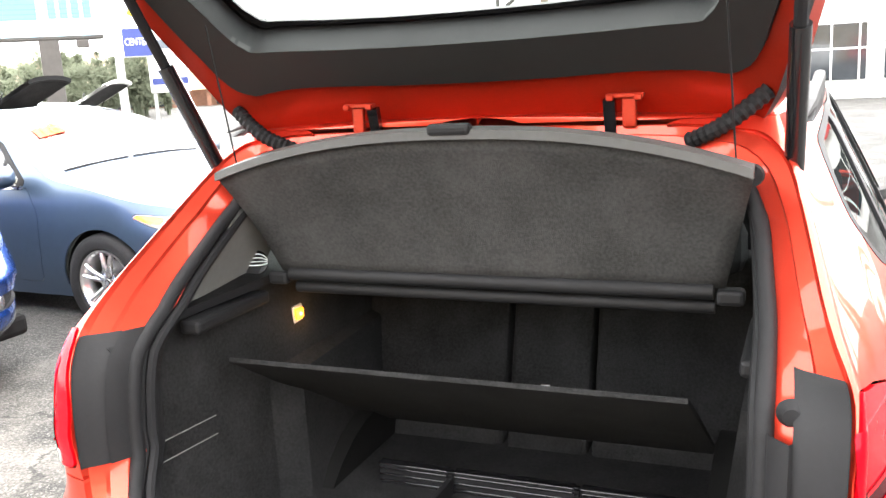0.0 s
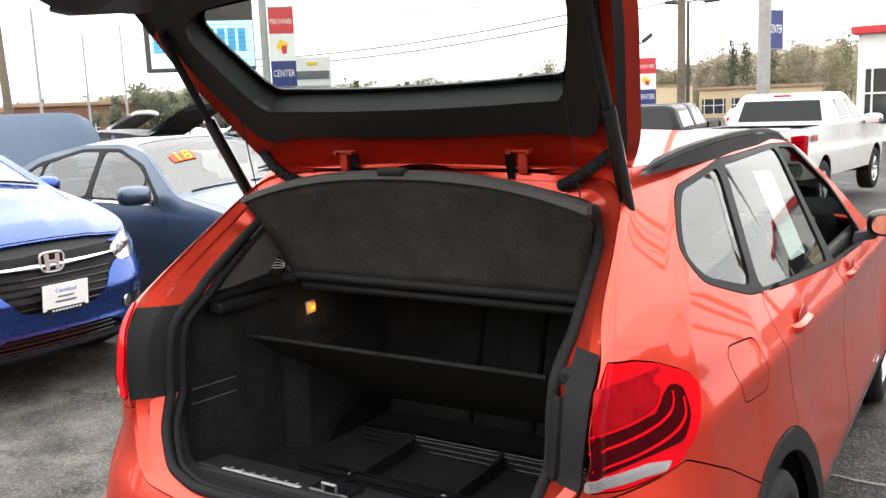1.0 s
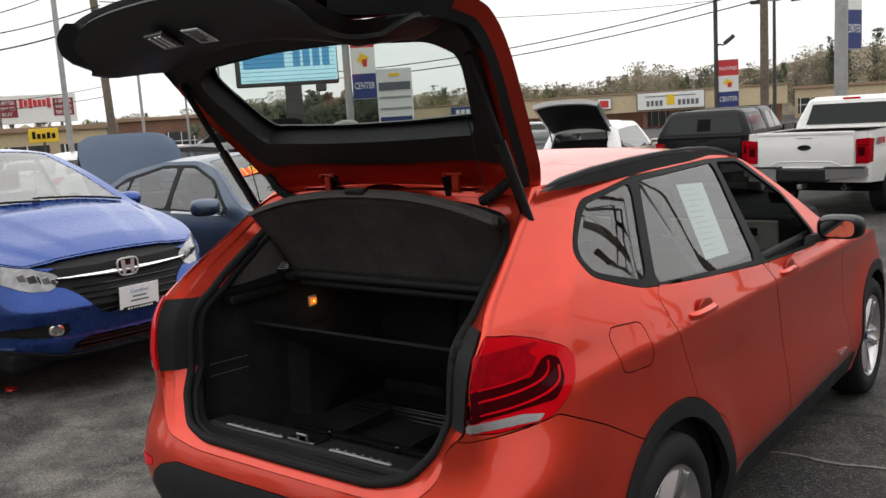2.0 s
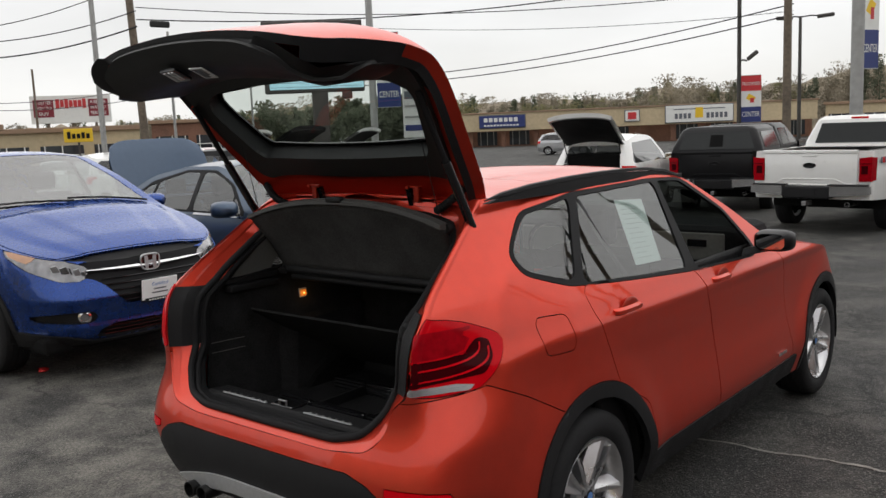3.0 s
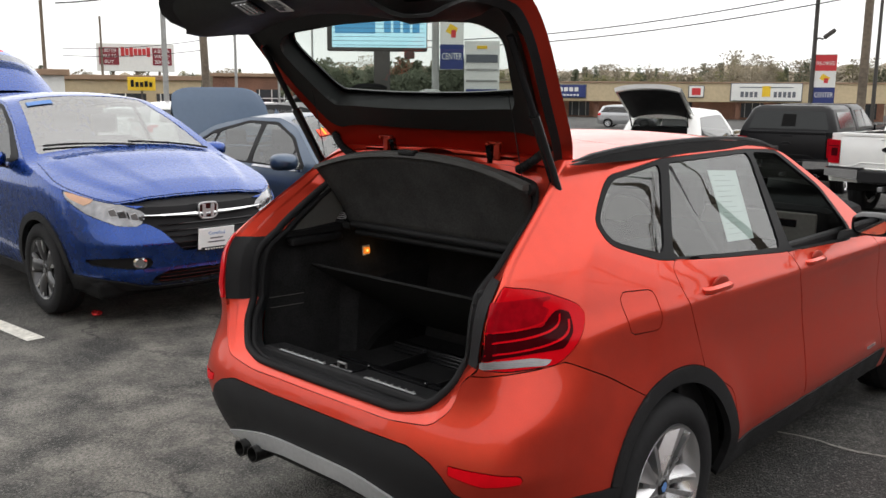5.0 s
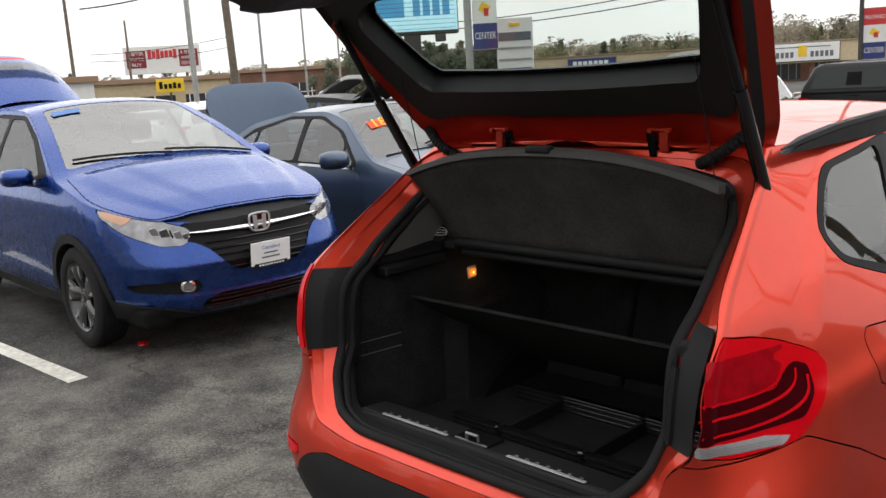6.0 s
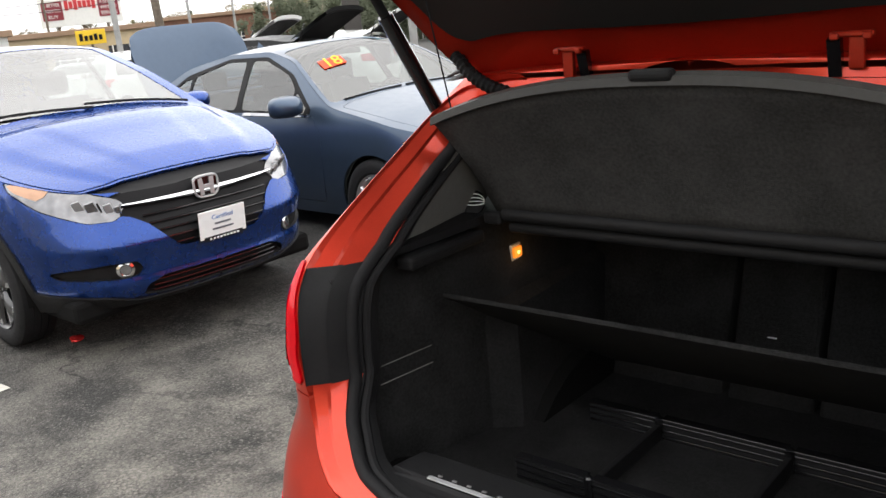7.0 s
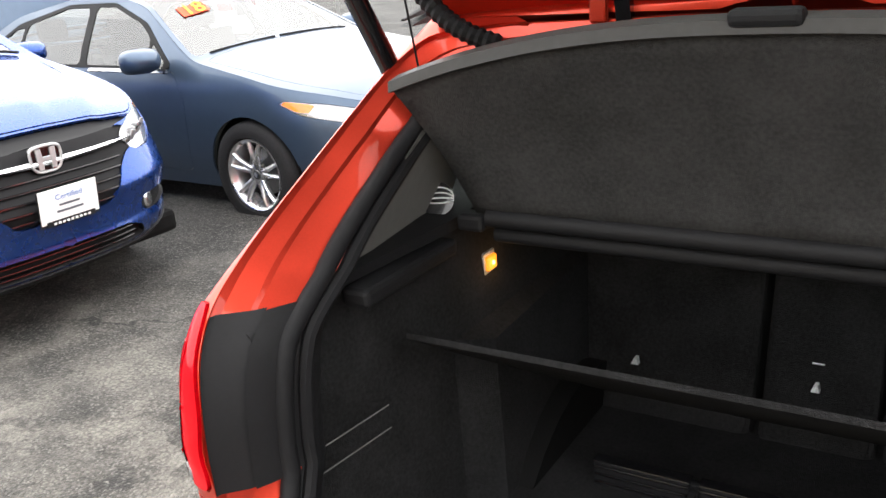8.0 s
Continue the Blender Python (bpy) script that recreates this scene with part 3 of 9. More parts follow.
# ---- ground ----
def build_ground():
    rings = [0, 1, 2, 3, 4, 6, 8, 11, 15, 20, 28, 40, 56, 80, 112, 160, 300, 700, 2500]
    n = 64
    verts, faces = [(0, 0, 0)], []
    for r in rings[1:]:
        for k in range(n):
            x, y = r * math.cos(k * math.tau / n), r * math.sin(k * math.tau / n)
            verts.append((x, y, ground_z(x, y)))
    for k in range(n):
        faces.append((0, 1 + k, 1 + (k + 1) % n))
    for i in range(len(rings) - 2):
        for k in range(n):
            a, b = 1 + i * n + k, 1 + i * n + (k + 1) % n
            faces.append((a, a + n, b + n, b))
    m = bpy.data.materials.new("worn_asphalt")
    m.use_nodes = True
    nd, l = m.node_tree.nodes, m.node_tree.links
    b = nd["Principled BSDF"]
    tc = nd.new("ShaderNodeTexCoord")

    def noise_node(scale, detail, rough=0.6):
        q = nd.new("ShaderNodeTexNoise")
        q.inputs["Scale"].default_value, q.inputs["Detail"].default_value, q.inputs["Roughness"].default_value = scale, detail, rough
        l.new(tc.outputs["Object"], q.inputs["Vector"])
        return q

    def ramp(src, stops):
        r = nd.new("ShaderNodeValToRGB")
        while len(r.color_ramp.elements) < len(stops):
            r.color_ramp.elements.new(0.5)
        for el, (p, c) in zip(r.color_ramp.elements, stops):
            el.position, el.color = p, (*c, 1)
        l.new(src, r.inputs["Fac"])
        return r

    def mix(fac, a, c, kind="MIX"):
        q = nd.new("ShaderNodeMix")
        q.data_type, q.blend_type = "RGBA", kind
        if isinstance(fac, float):
            q.inputs["Factor"].default_value = fac
        else:
            l.new(fac, q.inputs["Factor"])
        l.new(a, q.inputs["A"])
        l.new(c, q.inputs["B"])
        return q.outputs["Result"]

    stones = nd.new("ShaderNodeTexVoronoi")
    stones.inputs["Scale"].default_value = 105
    l.new(tc.outputs["Object"], stones.inputs["Vector"])
    sep = nd.new("ShaderNodeSeparateColor")
    l.new(stones.outputs["Color"], sep.inputs["Color"])
    chips = ramp(sep.outputs["Red"], [(0.0, (0.010, 0.010, 0.010)), (0.5, (0.020, 0.020, 0.0195)), (0.82, (0.050, 0.049, 0.046)), (1.0, (0.16, 0.155, 0.145))])
    binder = ramp(noise_node(60, 6).outputs["Fac"], [(0.3, (0.009, 0.009, 0.009)), (0.7, (0.024, 0.0235, 0.023))])
    wear = ramp(noise_node(0.55, 6, 0.65).outputs["Fac"], [(0.40, (0.15, 0.15, 0.15)), (0.62, (0.85, 0.85, 0.85))])
    col = mix(wear.outputs["Color"], binder.outputs["Color"], chips.outputs["Color"])
    dust = ramp(noise_node(1.3, 7, 0.7).outputs["Fac"], [(0.50, (0, 0, 0)), (0.70, (0.7, 0.7, 0.7))])
    dustcol = nd.new("ShaderNodeRGB")
    dustcol.outputs[0].default_value = (0.22, 0.208, 0.182, 1)
    gate = nd.new("ShaderNodeMath")
    gate.operation = "MULTIPLY"
    l.new(dust.outputs["Color"], gate.inputs[0])
    l.new(noise_node(28, 5, 0.7).outputs["Fac"], gate.inputs[1])
    col = mix(gate.outputs[0], col, dustcol.outputs[0])
    # a pale, coarse patch where the surface has worn down to its stones
    far = nd.new("ShaderNodeVectorMath")
    far.operation = "DISTANCE"
    shift = nd.new("ShaderNodeVectorMath")
    shift.operation = "MULTIPLY_ADD"
    l.new(noise_node(1.7, 6, 0.65).outputs["Color"], shift.inputs[0])
    shift.inputs[1].default_value = (1.8, 1.8, 0.0)
    l.new(tc.outputs["Object"], shift.inputs[2])
    l.new(shift.outputs["Vector"], far.inputs[0])
    far.inputs[1].default_value = (-0.95, 0.1, 0.0)
    patch = ramp(far.outputs["Value"], [(0.0, (1, 1, 1)), (0.6, (0.95, 0.95, 0.95)), (1.0, (0.8, 0.8, 0.8))])
    grit = ramp(noise_node(62, 5, 0.75).outputs["Fac"], [(0.36, (0.30, 0.30, 0.30)), (0.60, (1, 1, 1))])
    pgate = nd.new("ShaderNodeMath")
    pgate.operation = "MULTIPLY"
    wide = nd.new("ShaderNodeMapRange")
    wide.inputs["From Min"].default_value, wide.inputs["From Max"].default_value = 1.2, 3.2
    wide.inputs["To Min"].default_value, wide.inputs["To Max"].default_value = 1.0, 0.12
    l.new(far.outputs["Value"], wide.inputs["Value"])
    both = nd.new("ShaderNodeMath")
    both.operation = "MULTIPLY"
    l.new(patch.outputs["Color"], both.inputs[0])
    l.new(wide.outputs["Result"], both.inputs[1])
    blotch = ramp(noise_node(2.6, 5, 0.6).outputs["Fac"], [(0.36, (0.12, 0.12, 0.12)), (0.60, (1, 1, 1))])
    torn = nd.new("ShaderNodeMath")
    torn.operation = "MULTIPLY"
    l.new(both.outputs[0], torn.inputs[0])
    l.new(blotch.outputs["Color"], torn.inputs[1])
    l.new(torn.outputs[0], pgate.inputs[0])
    l.new(grit.outputs["Color"], pgate.inputs[1])
    palecol = nd.new("ShaderNodeRGB")
    palecol.outputs[0].default_value = (0.235, 0.222, 0.195, 1)
    col = mix(pgate.outputs[0], col, palecol.outputs[0])
    # coarse chips with dark gaps between them, strongest where the surface is worn
    gaps = nd.new("ShaderNodeTexVoronoi")
    gaps.feature = "DISTANCE_TO_EDGE"
    gaps.inputs["Scale"].default_value = 42
    l.new(tc.outputs["Object"], gaps.inputs["Vector"])
    gap = ramp(gaps.outputs["Distance"], [(0.04, (1, 1, 1)), (0.20, (0, 0, 0))])
    blot = ramp(noise_node(9.0, 6, 0.7).outputs["Fac"], [(0.40, (0.03, 0.03, 0.03)), (0.60, (0.5, 0.5, 0.5))])
    ggate = nd.new("ShaderNodeMath")
    ggate.operation = "MULTIPLY"
    l.new(gap.outputs["Color"], ggate.inputs[0])
    l.new(blot.outputs["Color"], ggate.inputs[1])
    pit = nd.new("ShaderNodeRGB")
    pit.outputs[0].default_value = (0.014, 0.014, 0.013, 1)
    col = mix(ggate.outputs[0], col, pit.outputs[0])
    # sparse pale stones
    fleck = nd.new("ShaderNodeTexVoronoi")
    fleck.inputs["Scale"].default_value = 130
    l.new(tc.outputs["Object"], fleck.inputs["Vector"])
    fsep = nd.new("ShaderNodeSeparateColor")
    l.new(fleck.outputs["Color"], fsep.inputs["Color"])
    fgate = ramp(fsep.outputs["Green"], [(0.88, (0, 0, 0)), (0.94, (0.42, 0.42, 0.42))])
    fleckcol = nd.new("ShaderNodeRGB")
    fleckcol.outputs[0].default_value = (0.24, 0.23, 0.21, 1)
    col = mix(fgate.outputs["Color"], col, fleckcol.outputs[0])
    cr = nd.new("ShaderNodeTexVoronoi")
    cr.feature = "DISTANCE_TO_EDGE"
    cr.inputs["Scale"].default_value = 0.9
    warp = nd.new("ShaderNodeVectorMath")
    warp.operation = "MULTIPLY_ADD"
    wn2 = noise_node(2.4, 5)
    l.new(wn2.outputs["Color"], warp.inputs[0])
    warp.inputs[1].default_value = (0.7, 0.7, 0.0)
    l.new(tc.outputs["Object"], warp.inputs[2])
    l.new(warp.outputs["Vector"], cr.inputs["Vector"])
    crack = ramp(cr.outputs["Distance"], [(0.0, (1, 1, 1)), (0.018, (0, 0, 0))])
    cgate = nd.new("ShaderNodeMath")
    cgate.operation = "MULTIPLY"
    l.new(crack.outputs["Color"], cgate.inputs[0])
    some = ramp(noise_node(0.35, 3).outputs["Fac"], [(0.42, (0, 0, 0)), (0.55, (0.85, 0.85, 0.85))])
    l.new(some.outputs["Color"], cgate.inputs[1])
    black = nd.new("ShaderNodeRGB")
    black.outputs[0].default_value = (0.010, 0.010, 0.010, 1)
    col = mix(cgate.outputs[0], col, black.outputs[0])
    l.new(col, b.inputs["Base Color"])
    rr = ramp(wear.outputs["Color"], [(0.0, (0.62, 0.62, 0.62)), (1.0, (0.9, 0.9, 0.9))])
    l.new(rr.outputs["Color"], b.inputs["Roughness"])
    b.inputs["Specular IOR Level"].default_value = 0.35
    bp = nd.new("ShaderNodeBump")
    bp.inputs["Strength"].default_value, bp.inputs["Distance"].default_value = 0.9, 0.008
    l.new(stones.outputs["Distance"], bp.inputs["Height"])
    bp.invert = True
    l.new(bp.outputs["Normal"], b.inputs["Normal"])
    g = mesh_object("ground", verts, faces, m, smooth=True)
    tagged(g, "dark worn asphalt car lot with pale aggregate and cracks", "ground", kind="structure")


build_ground()


# ---- the orange crossover with its tailgate up ----
X1_REAR = ease([(0.2, 0.105), (0.4, 0.025), (0.55, 0.0), (0.66, 0.015), (0.78, 0.080), (1.0, 0.095), (1.12, 0.115), (1.42, 0.545), (1.48, 0.63), (1.56, 0.76)])
X1_WIDTH = ease([(0.2, 0.82), (0.33, 0.868), (0.42, 0.893), (0.50, 0.890), (0.62, 0.884), (0.76, 0.882), (0.88, 0.886), (0.960, 0.887), (0.984, 0.866), (1.06, 0.842), (1.2, 0.775), (1.42, 0.668), (1.5, 0.62)], 0.01, 2)
X1_TOP = ease([(0.0, 1.475), (1.0, 1.478), (1.8, 1.485), (2.15, 1.455), (2.5, 1.28), (2.86, 1.065), (3.3, 1.0), (3.8, 0.935), (4.1, 0.87), (4.3, 0.79), (4.46, 0.69)])
X1_LOW = ease([(0.0, 0.40), (0.35, 0.37), (0.6, 0.30), (0.9, 0.25), (4.47, 0.25)])
X1_CROWN = ease([(0.0, 0.012), (0.5, 0.028), (1.8, 0.04), (2.4, 0.06), (3.0, 0.05), (4.0, 0.05), (4.47, 0.03)])


def x1_taper(e):
    return 1 - 0.05 * np.clip((e - 2.7) / 1.75, 0, 1) ** 2 - 0.055 * np.clip((1.3 - e) / 1.0, 0, 1) ** 1.5


def x1_upper(a, e, z):
    # over the bumper the tail is narrow: a tight corner beside the lamp, then sides that widen forwards
    z = np.asarray(z, float)
    corner = np.interp(z, [0.92, 1.04, 1.135, 1.20, 1.31, 1.405, 1.5], [0.820, 0.860, 0.902, 0.902, 0.918, 0.93, 0.935])
    reach = np.interp(z, [1.05, 1.2], [0.963, 0.985])
    face = corner * (1 - np.clip(1 - e / 0.06, 0, 1) ** 5) ** 0.2
    flare = corner + (reach - corner) * np.clip((e - 0.06) / 0.32, 0, 1) ** 0.9
    tail = reach + (1 - reach) * np.clip((e - 0.38) / 0.4, 0, 1)
    up = np.where(e < 0.06, face, np.where(e < 0.38, flare, tail))
    t = np.clip((z - 0.70) / 0.27, 0, 1)
    t = t * t * (3 - 2 * t)
    return np.where(e < 1.2, a * (1 - t) + up * t, a)


def x1_press(y, z):
    # a crease through the door handles with hollow doors below it, a rounded sill and flared arches
    crease = np.interp(y, [-0.5, -0.2, 0.3, 1.2, 2.2, 2.7], [0.955, 0.985, 0.990, 0.972, 0.955, 0.94])
    d = z - crease
    fold = np.interp(d, [-0.50, -0.40, -0.30, -0.18, -0.045, -0.006, 0.0, 0.05, 0.12], [0.0, -0.004, -0.012, -0.016, -0.012, 0.003, 0.004, 0.001, 0.0])
    along = np.interp(y, [-0.45, -0.15, 2.2, 2.9, 3.2], [0.0, 1.0, 1.0, 0.5, 0.0])
    swell = 0.0
    for cy, cz in ((0.03, 0.335), (2.76, 0.335)):
        r = np.hypot(y - cy, z - cz)
        swell = swell + 0.016 * np.exp(-(((r - 0.43) / 0.10) ** 2))
    return fold * along + swell * np.clip((0.98 - z) / 0.1, 0, 1)


def build_x1():
    car = thing("crossover_car", "burnt orange compact crossover with raised tailgate and open empty boot", "car")
    body = Body(4.46, X1_WIDTH, X1_REAR, ease([(0.2, 0.12), (0.5, 0.0), (0.65, 0.05), (0.8, 0.15), (1.0, 0.34)]), X1_TOP, X1_LOW, X1_CROWN, -0.905, (2.8, 0.6), (2.6, 0.7), x1_taper, (1.0, 0.9), (5.5, 0.58, 0.20, 0.58), x1_upper, x1_press)
    S, R = body.at_y, body.at_rear
    skin = body.flank(0.02, 66)

    # outlines on the flank, for both sides
    foot, head = [(0.0, 0.690), (0.36, 0.690), (0.53, 0.710), (0.588, 0.765), (0.612, 0.86)], [(0.584, 1.405), (0.54, 1.45), (0.40, 1.466), (0.0, 1.472)]
    half = foot + [(0.666, 0.90), (0.674, 1.03), (0.678, 1.135), (0.656, 1.185), (0.638, 1.225), (0.614, 1.31)] + head
    half_far = foot + [(0.616, 0.91), (0.627, 1.03), (0.648, 1.135), (0.648, 1.185), (0.640, 1.225), (0.616, 1.31)] + head
    opening = rounded([R(x, z) for x, z in half] + [R(-x, z) for x, z in reversed(half_far[1:-1])], 0.03)
    def across(rear, flank=()):
        right = [R(x, z) for x, z in rear] + [S(y, z, 1) for y, z in flank]
        return right + [(-u, z) for u, z in reversed(right)]
    skin.cut("bumper", across([(0.30, 0.74), (0.50, 0.80), (0.57, 0.878), (0.635, 0.879), (0.70, 0.881), (0.76, 0.886)], [(-0.53, 0.894), (-0.36, 0.816), (-0.15, 0.70), (-0.05, 0.6), (-0.05, 0.30)]))
    for s in (1, -1):
        g = "" if s > 0 else "_far"

        def Q(*pts):
            return [S(y, z, s) for y, z in pts]

        def RR(*pts):
            return [R(s * x, z) for x, z in pts]
        skin.cut("rear_door" + g, rounded(Q((0.055, 1.128), (0.07, 1.03), (0.16, 0.84), (0.20, 0.72), (0.42, 0.60), (0.47, 0.378), (1.155, 0.378), (1.13, 0.65), (1.09, 0.82), (0.98, 1.045), (0.9, 1.062)), 0.05))
        skin.cut("front_door" + g, rounded(Q((0.985, 1.045), (1.095, 0.82), (1.135, 0.65), (1.16, 0.378), (2.19, 0.378), (2.10, 0.62), (2.06, 0.90), (1.95, 1.01), (1.65, 1.03)), 0.03))
        skin.cut("fuel_flap" + g, rounded(Q((-0.262, 1.066), (-0.09, 1.055), (-0.078, 0.92), (-0.245, 0.928)), 0.035)) if s > 0 else None
        skin.cut("window_trim" + g, rounded(Q((-0.252, 1.282), (-0.222, 1.207), (0.0, 1.135), (0.5, 1.088), (0.98, 1.048), (1.68, 1.018), (1.70, 1.075), (1.53, 1.275), (1.22, 1.452), (0.92, 1.466), (0.25, 1.460), (-0.09, 1.418)), 0.05))
        skin.cut("quarter_glass" + g, rounded(Q((-0.234, 1.282), (-0.200, 1.218), (0.040, 1.151), (0.225, 1.442), (-0.078, 1.403)), 0.05))
        skin.cut("rear_glass" + g, rounded(Q((0.085, 1.137), (0.900, 1.074), (0.94, 1.450), (0.280, 1.442)), 0.025))
        skin.cut("front_glass" + g, rounded(Q((0.99, 1.058), (1.64, 1.032), (1.662, 1.08), (1.508, 1.266), (1.20, 1.436), (0.98, 1.450)), 0.025))
        skin.cut("cladding" + g, Q((0.40, 0.377), (2.25, 0.377), (2.25, 0.15), (0.40, 0.15)))
        arch = [S(0.03 + 0.435 * math.cos(a), 0.335 + 0.432 * math.sin(a), s) for a in np.linspace(-0.75, math.pi + 0.6, 40)]
        skin.cut("cladding" + g, arch)
        arch2 = [S(2.76 + 0.43 * math.cos(a), 0.335 + 0.43 * math.sin(a), s) for a in np.linspace(-0.75, math.pi + 0.75, 40)]
        skin.cut("cladding" + g, arch2)
        if s < 0:
            skin.cut("bumper_cladding", across([(0.30, 0.634), (0.46, 0.636), (0.55, 0.61), (0.635, 0.528), (0.72, 0.505)], [(-0.40, 0.465), (-0.3, 0.45), (-0.3, 0.2)]))
            skin.cut("skid_strip", across([(0.15, 0.485), (0.26, 0.478), (0.45, 0.436), (0.66, 0.352), (0.66, 0.31), (0.45, 0.372), (0.26, 0.414), (0.15, 0.424)]))
        skin.cut("rear_reflector" + g, rounded(RR((0.595, 0.616), (0.72, 0.612), (0.80, 0.602), (0.805, 0.578), (0.72, 0.568), (0.62, 0.586)), 0.012))
        rim = ((0.682, 1.140), (0.674, 0.902), (0.679, 1.02)) if s > 0 else ((0.652, 1.146), (0.620, 0.900), (0.631, 1.02))
        lamp = RR(rim[0]) + Q((-0.62, 1.122), (-0.55, 1.102), (-0.47, 1.069), (-0.424, 1.040), (-0.448, 0.985), (-0.50, 0.925), (-0.56, 0.890)) + RR((0.72, 0.889), *rim[1:])
        skin.cut("tail_lamp" + g, rounded(lamp, 0.03))
        hole = [S(0.03 + 0.372 * math.cos(a), 0.335 + 0.368 * math.sin(a), s) for a in np.linspace(-0.9, math.pi + 0.9, 40)]
        skin.cut("", hole)
        hole2 = [S(2.76 + 0.370 * math.cos(a), 0.335 + 0.368 * math.sin(a), s) for a in np.linspace(-0.9, math.pi + 0.9, 40)]
        skin.cut("", hole2)
    skin.cut("", opening)
    # what no outline holds is the body shell; holes carry no label, so mark them
    skin.finish()
    mid = skin.q.reshape(-1, 2)[skin.faces].mean(1)
    void = inside(opening, mid)
    for s in (1, -1):
        for cy, rr in ((0.03, 0.372), (2.76, 0.370)):
            void |= inside(np.array([S(cy + rr * math.cos(a), 0.335 + 0.368 * math.sin(a), s) for a in np.linspace(-0.9, math.pi + 0.9, 40)]), mid)
    skin.lab[void] = "void"
    skin.panel("body_shell", "", M_ORANGE, car, "burnt orange metallic body sides and pillars")
    for s, g in ((1, ""), (-1, "_far")):
        for nm in ("rear_door", "front_door"):
            skin.panel(nm, nm + g, M_ORANGE, car)
        if s > 0:
            skin.panel("fuel_flap", "fuel_flap", M_ORANGE, car)
        skin.panel("window_surround", "window_trim" + g, M_TRIM, car, off=0.001, gap=0.001)
        for nm in ("quarter_glass", "rear_glass") if s > 0 else ("quarter_glass", "rear_glass", "front_glass"):
            ob = skin.panel("side_window", nm + g, M_SIDEGLASS if s > 0 else M_TINTED, car, off=-0.004, gap=0.0, depth=0.0)
            ob.visible_shadow = False
        skin.panel("wheel_arch_cladding", "cladding" + g, M_CLAD, car, "black grained plastic cladding", off=0.006, depth=0.03)
    skin.panel("bumper_cladding", "bumper_cladding", M_CLAD, car, "black grained plastic lower bumper", off=0.004, gap=0.0005, depth=0.03)
    skin.panel("skid_strip", "skid_strip", M_SATIN, car, "satin silver strip under the bumper", off=0.012, gap=0.0, depth=0.05)
    skin.panel("rear_bumper", "bumper", M_ORANGE, car)
    for s, g in ((1, ""), (-1, "_far")):
        skin.panel("rear_reflector", "rear_reflector" + g, M_REDLENS, car, "red bumper reflector", off=0.002)
        # lamp: lens with raised curved bars, and a clear strip at the foot
        skin.panel("tail_lamp", "tail_lamp" + g, M_REDLENS, car, "red tail lamp lens", off=0.004, depth=0.03)
    return car, body, skin, (half, half_far)


car, x1_body, x1_skin, x1_shut = build_x1()


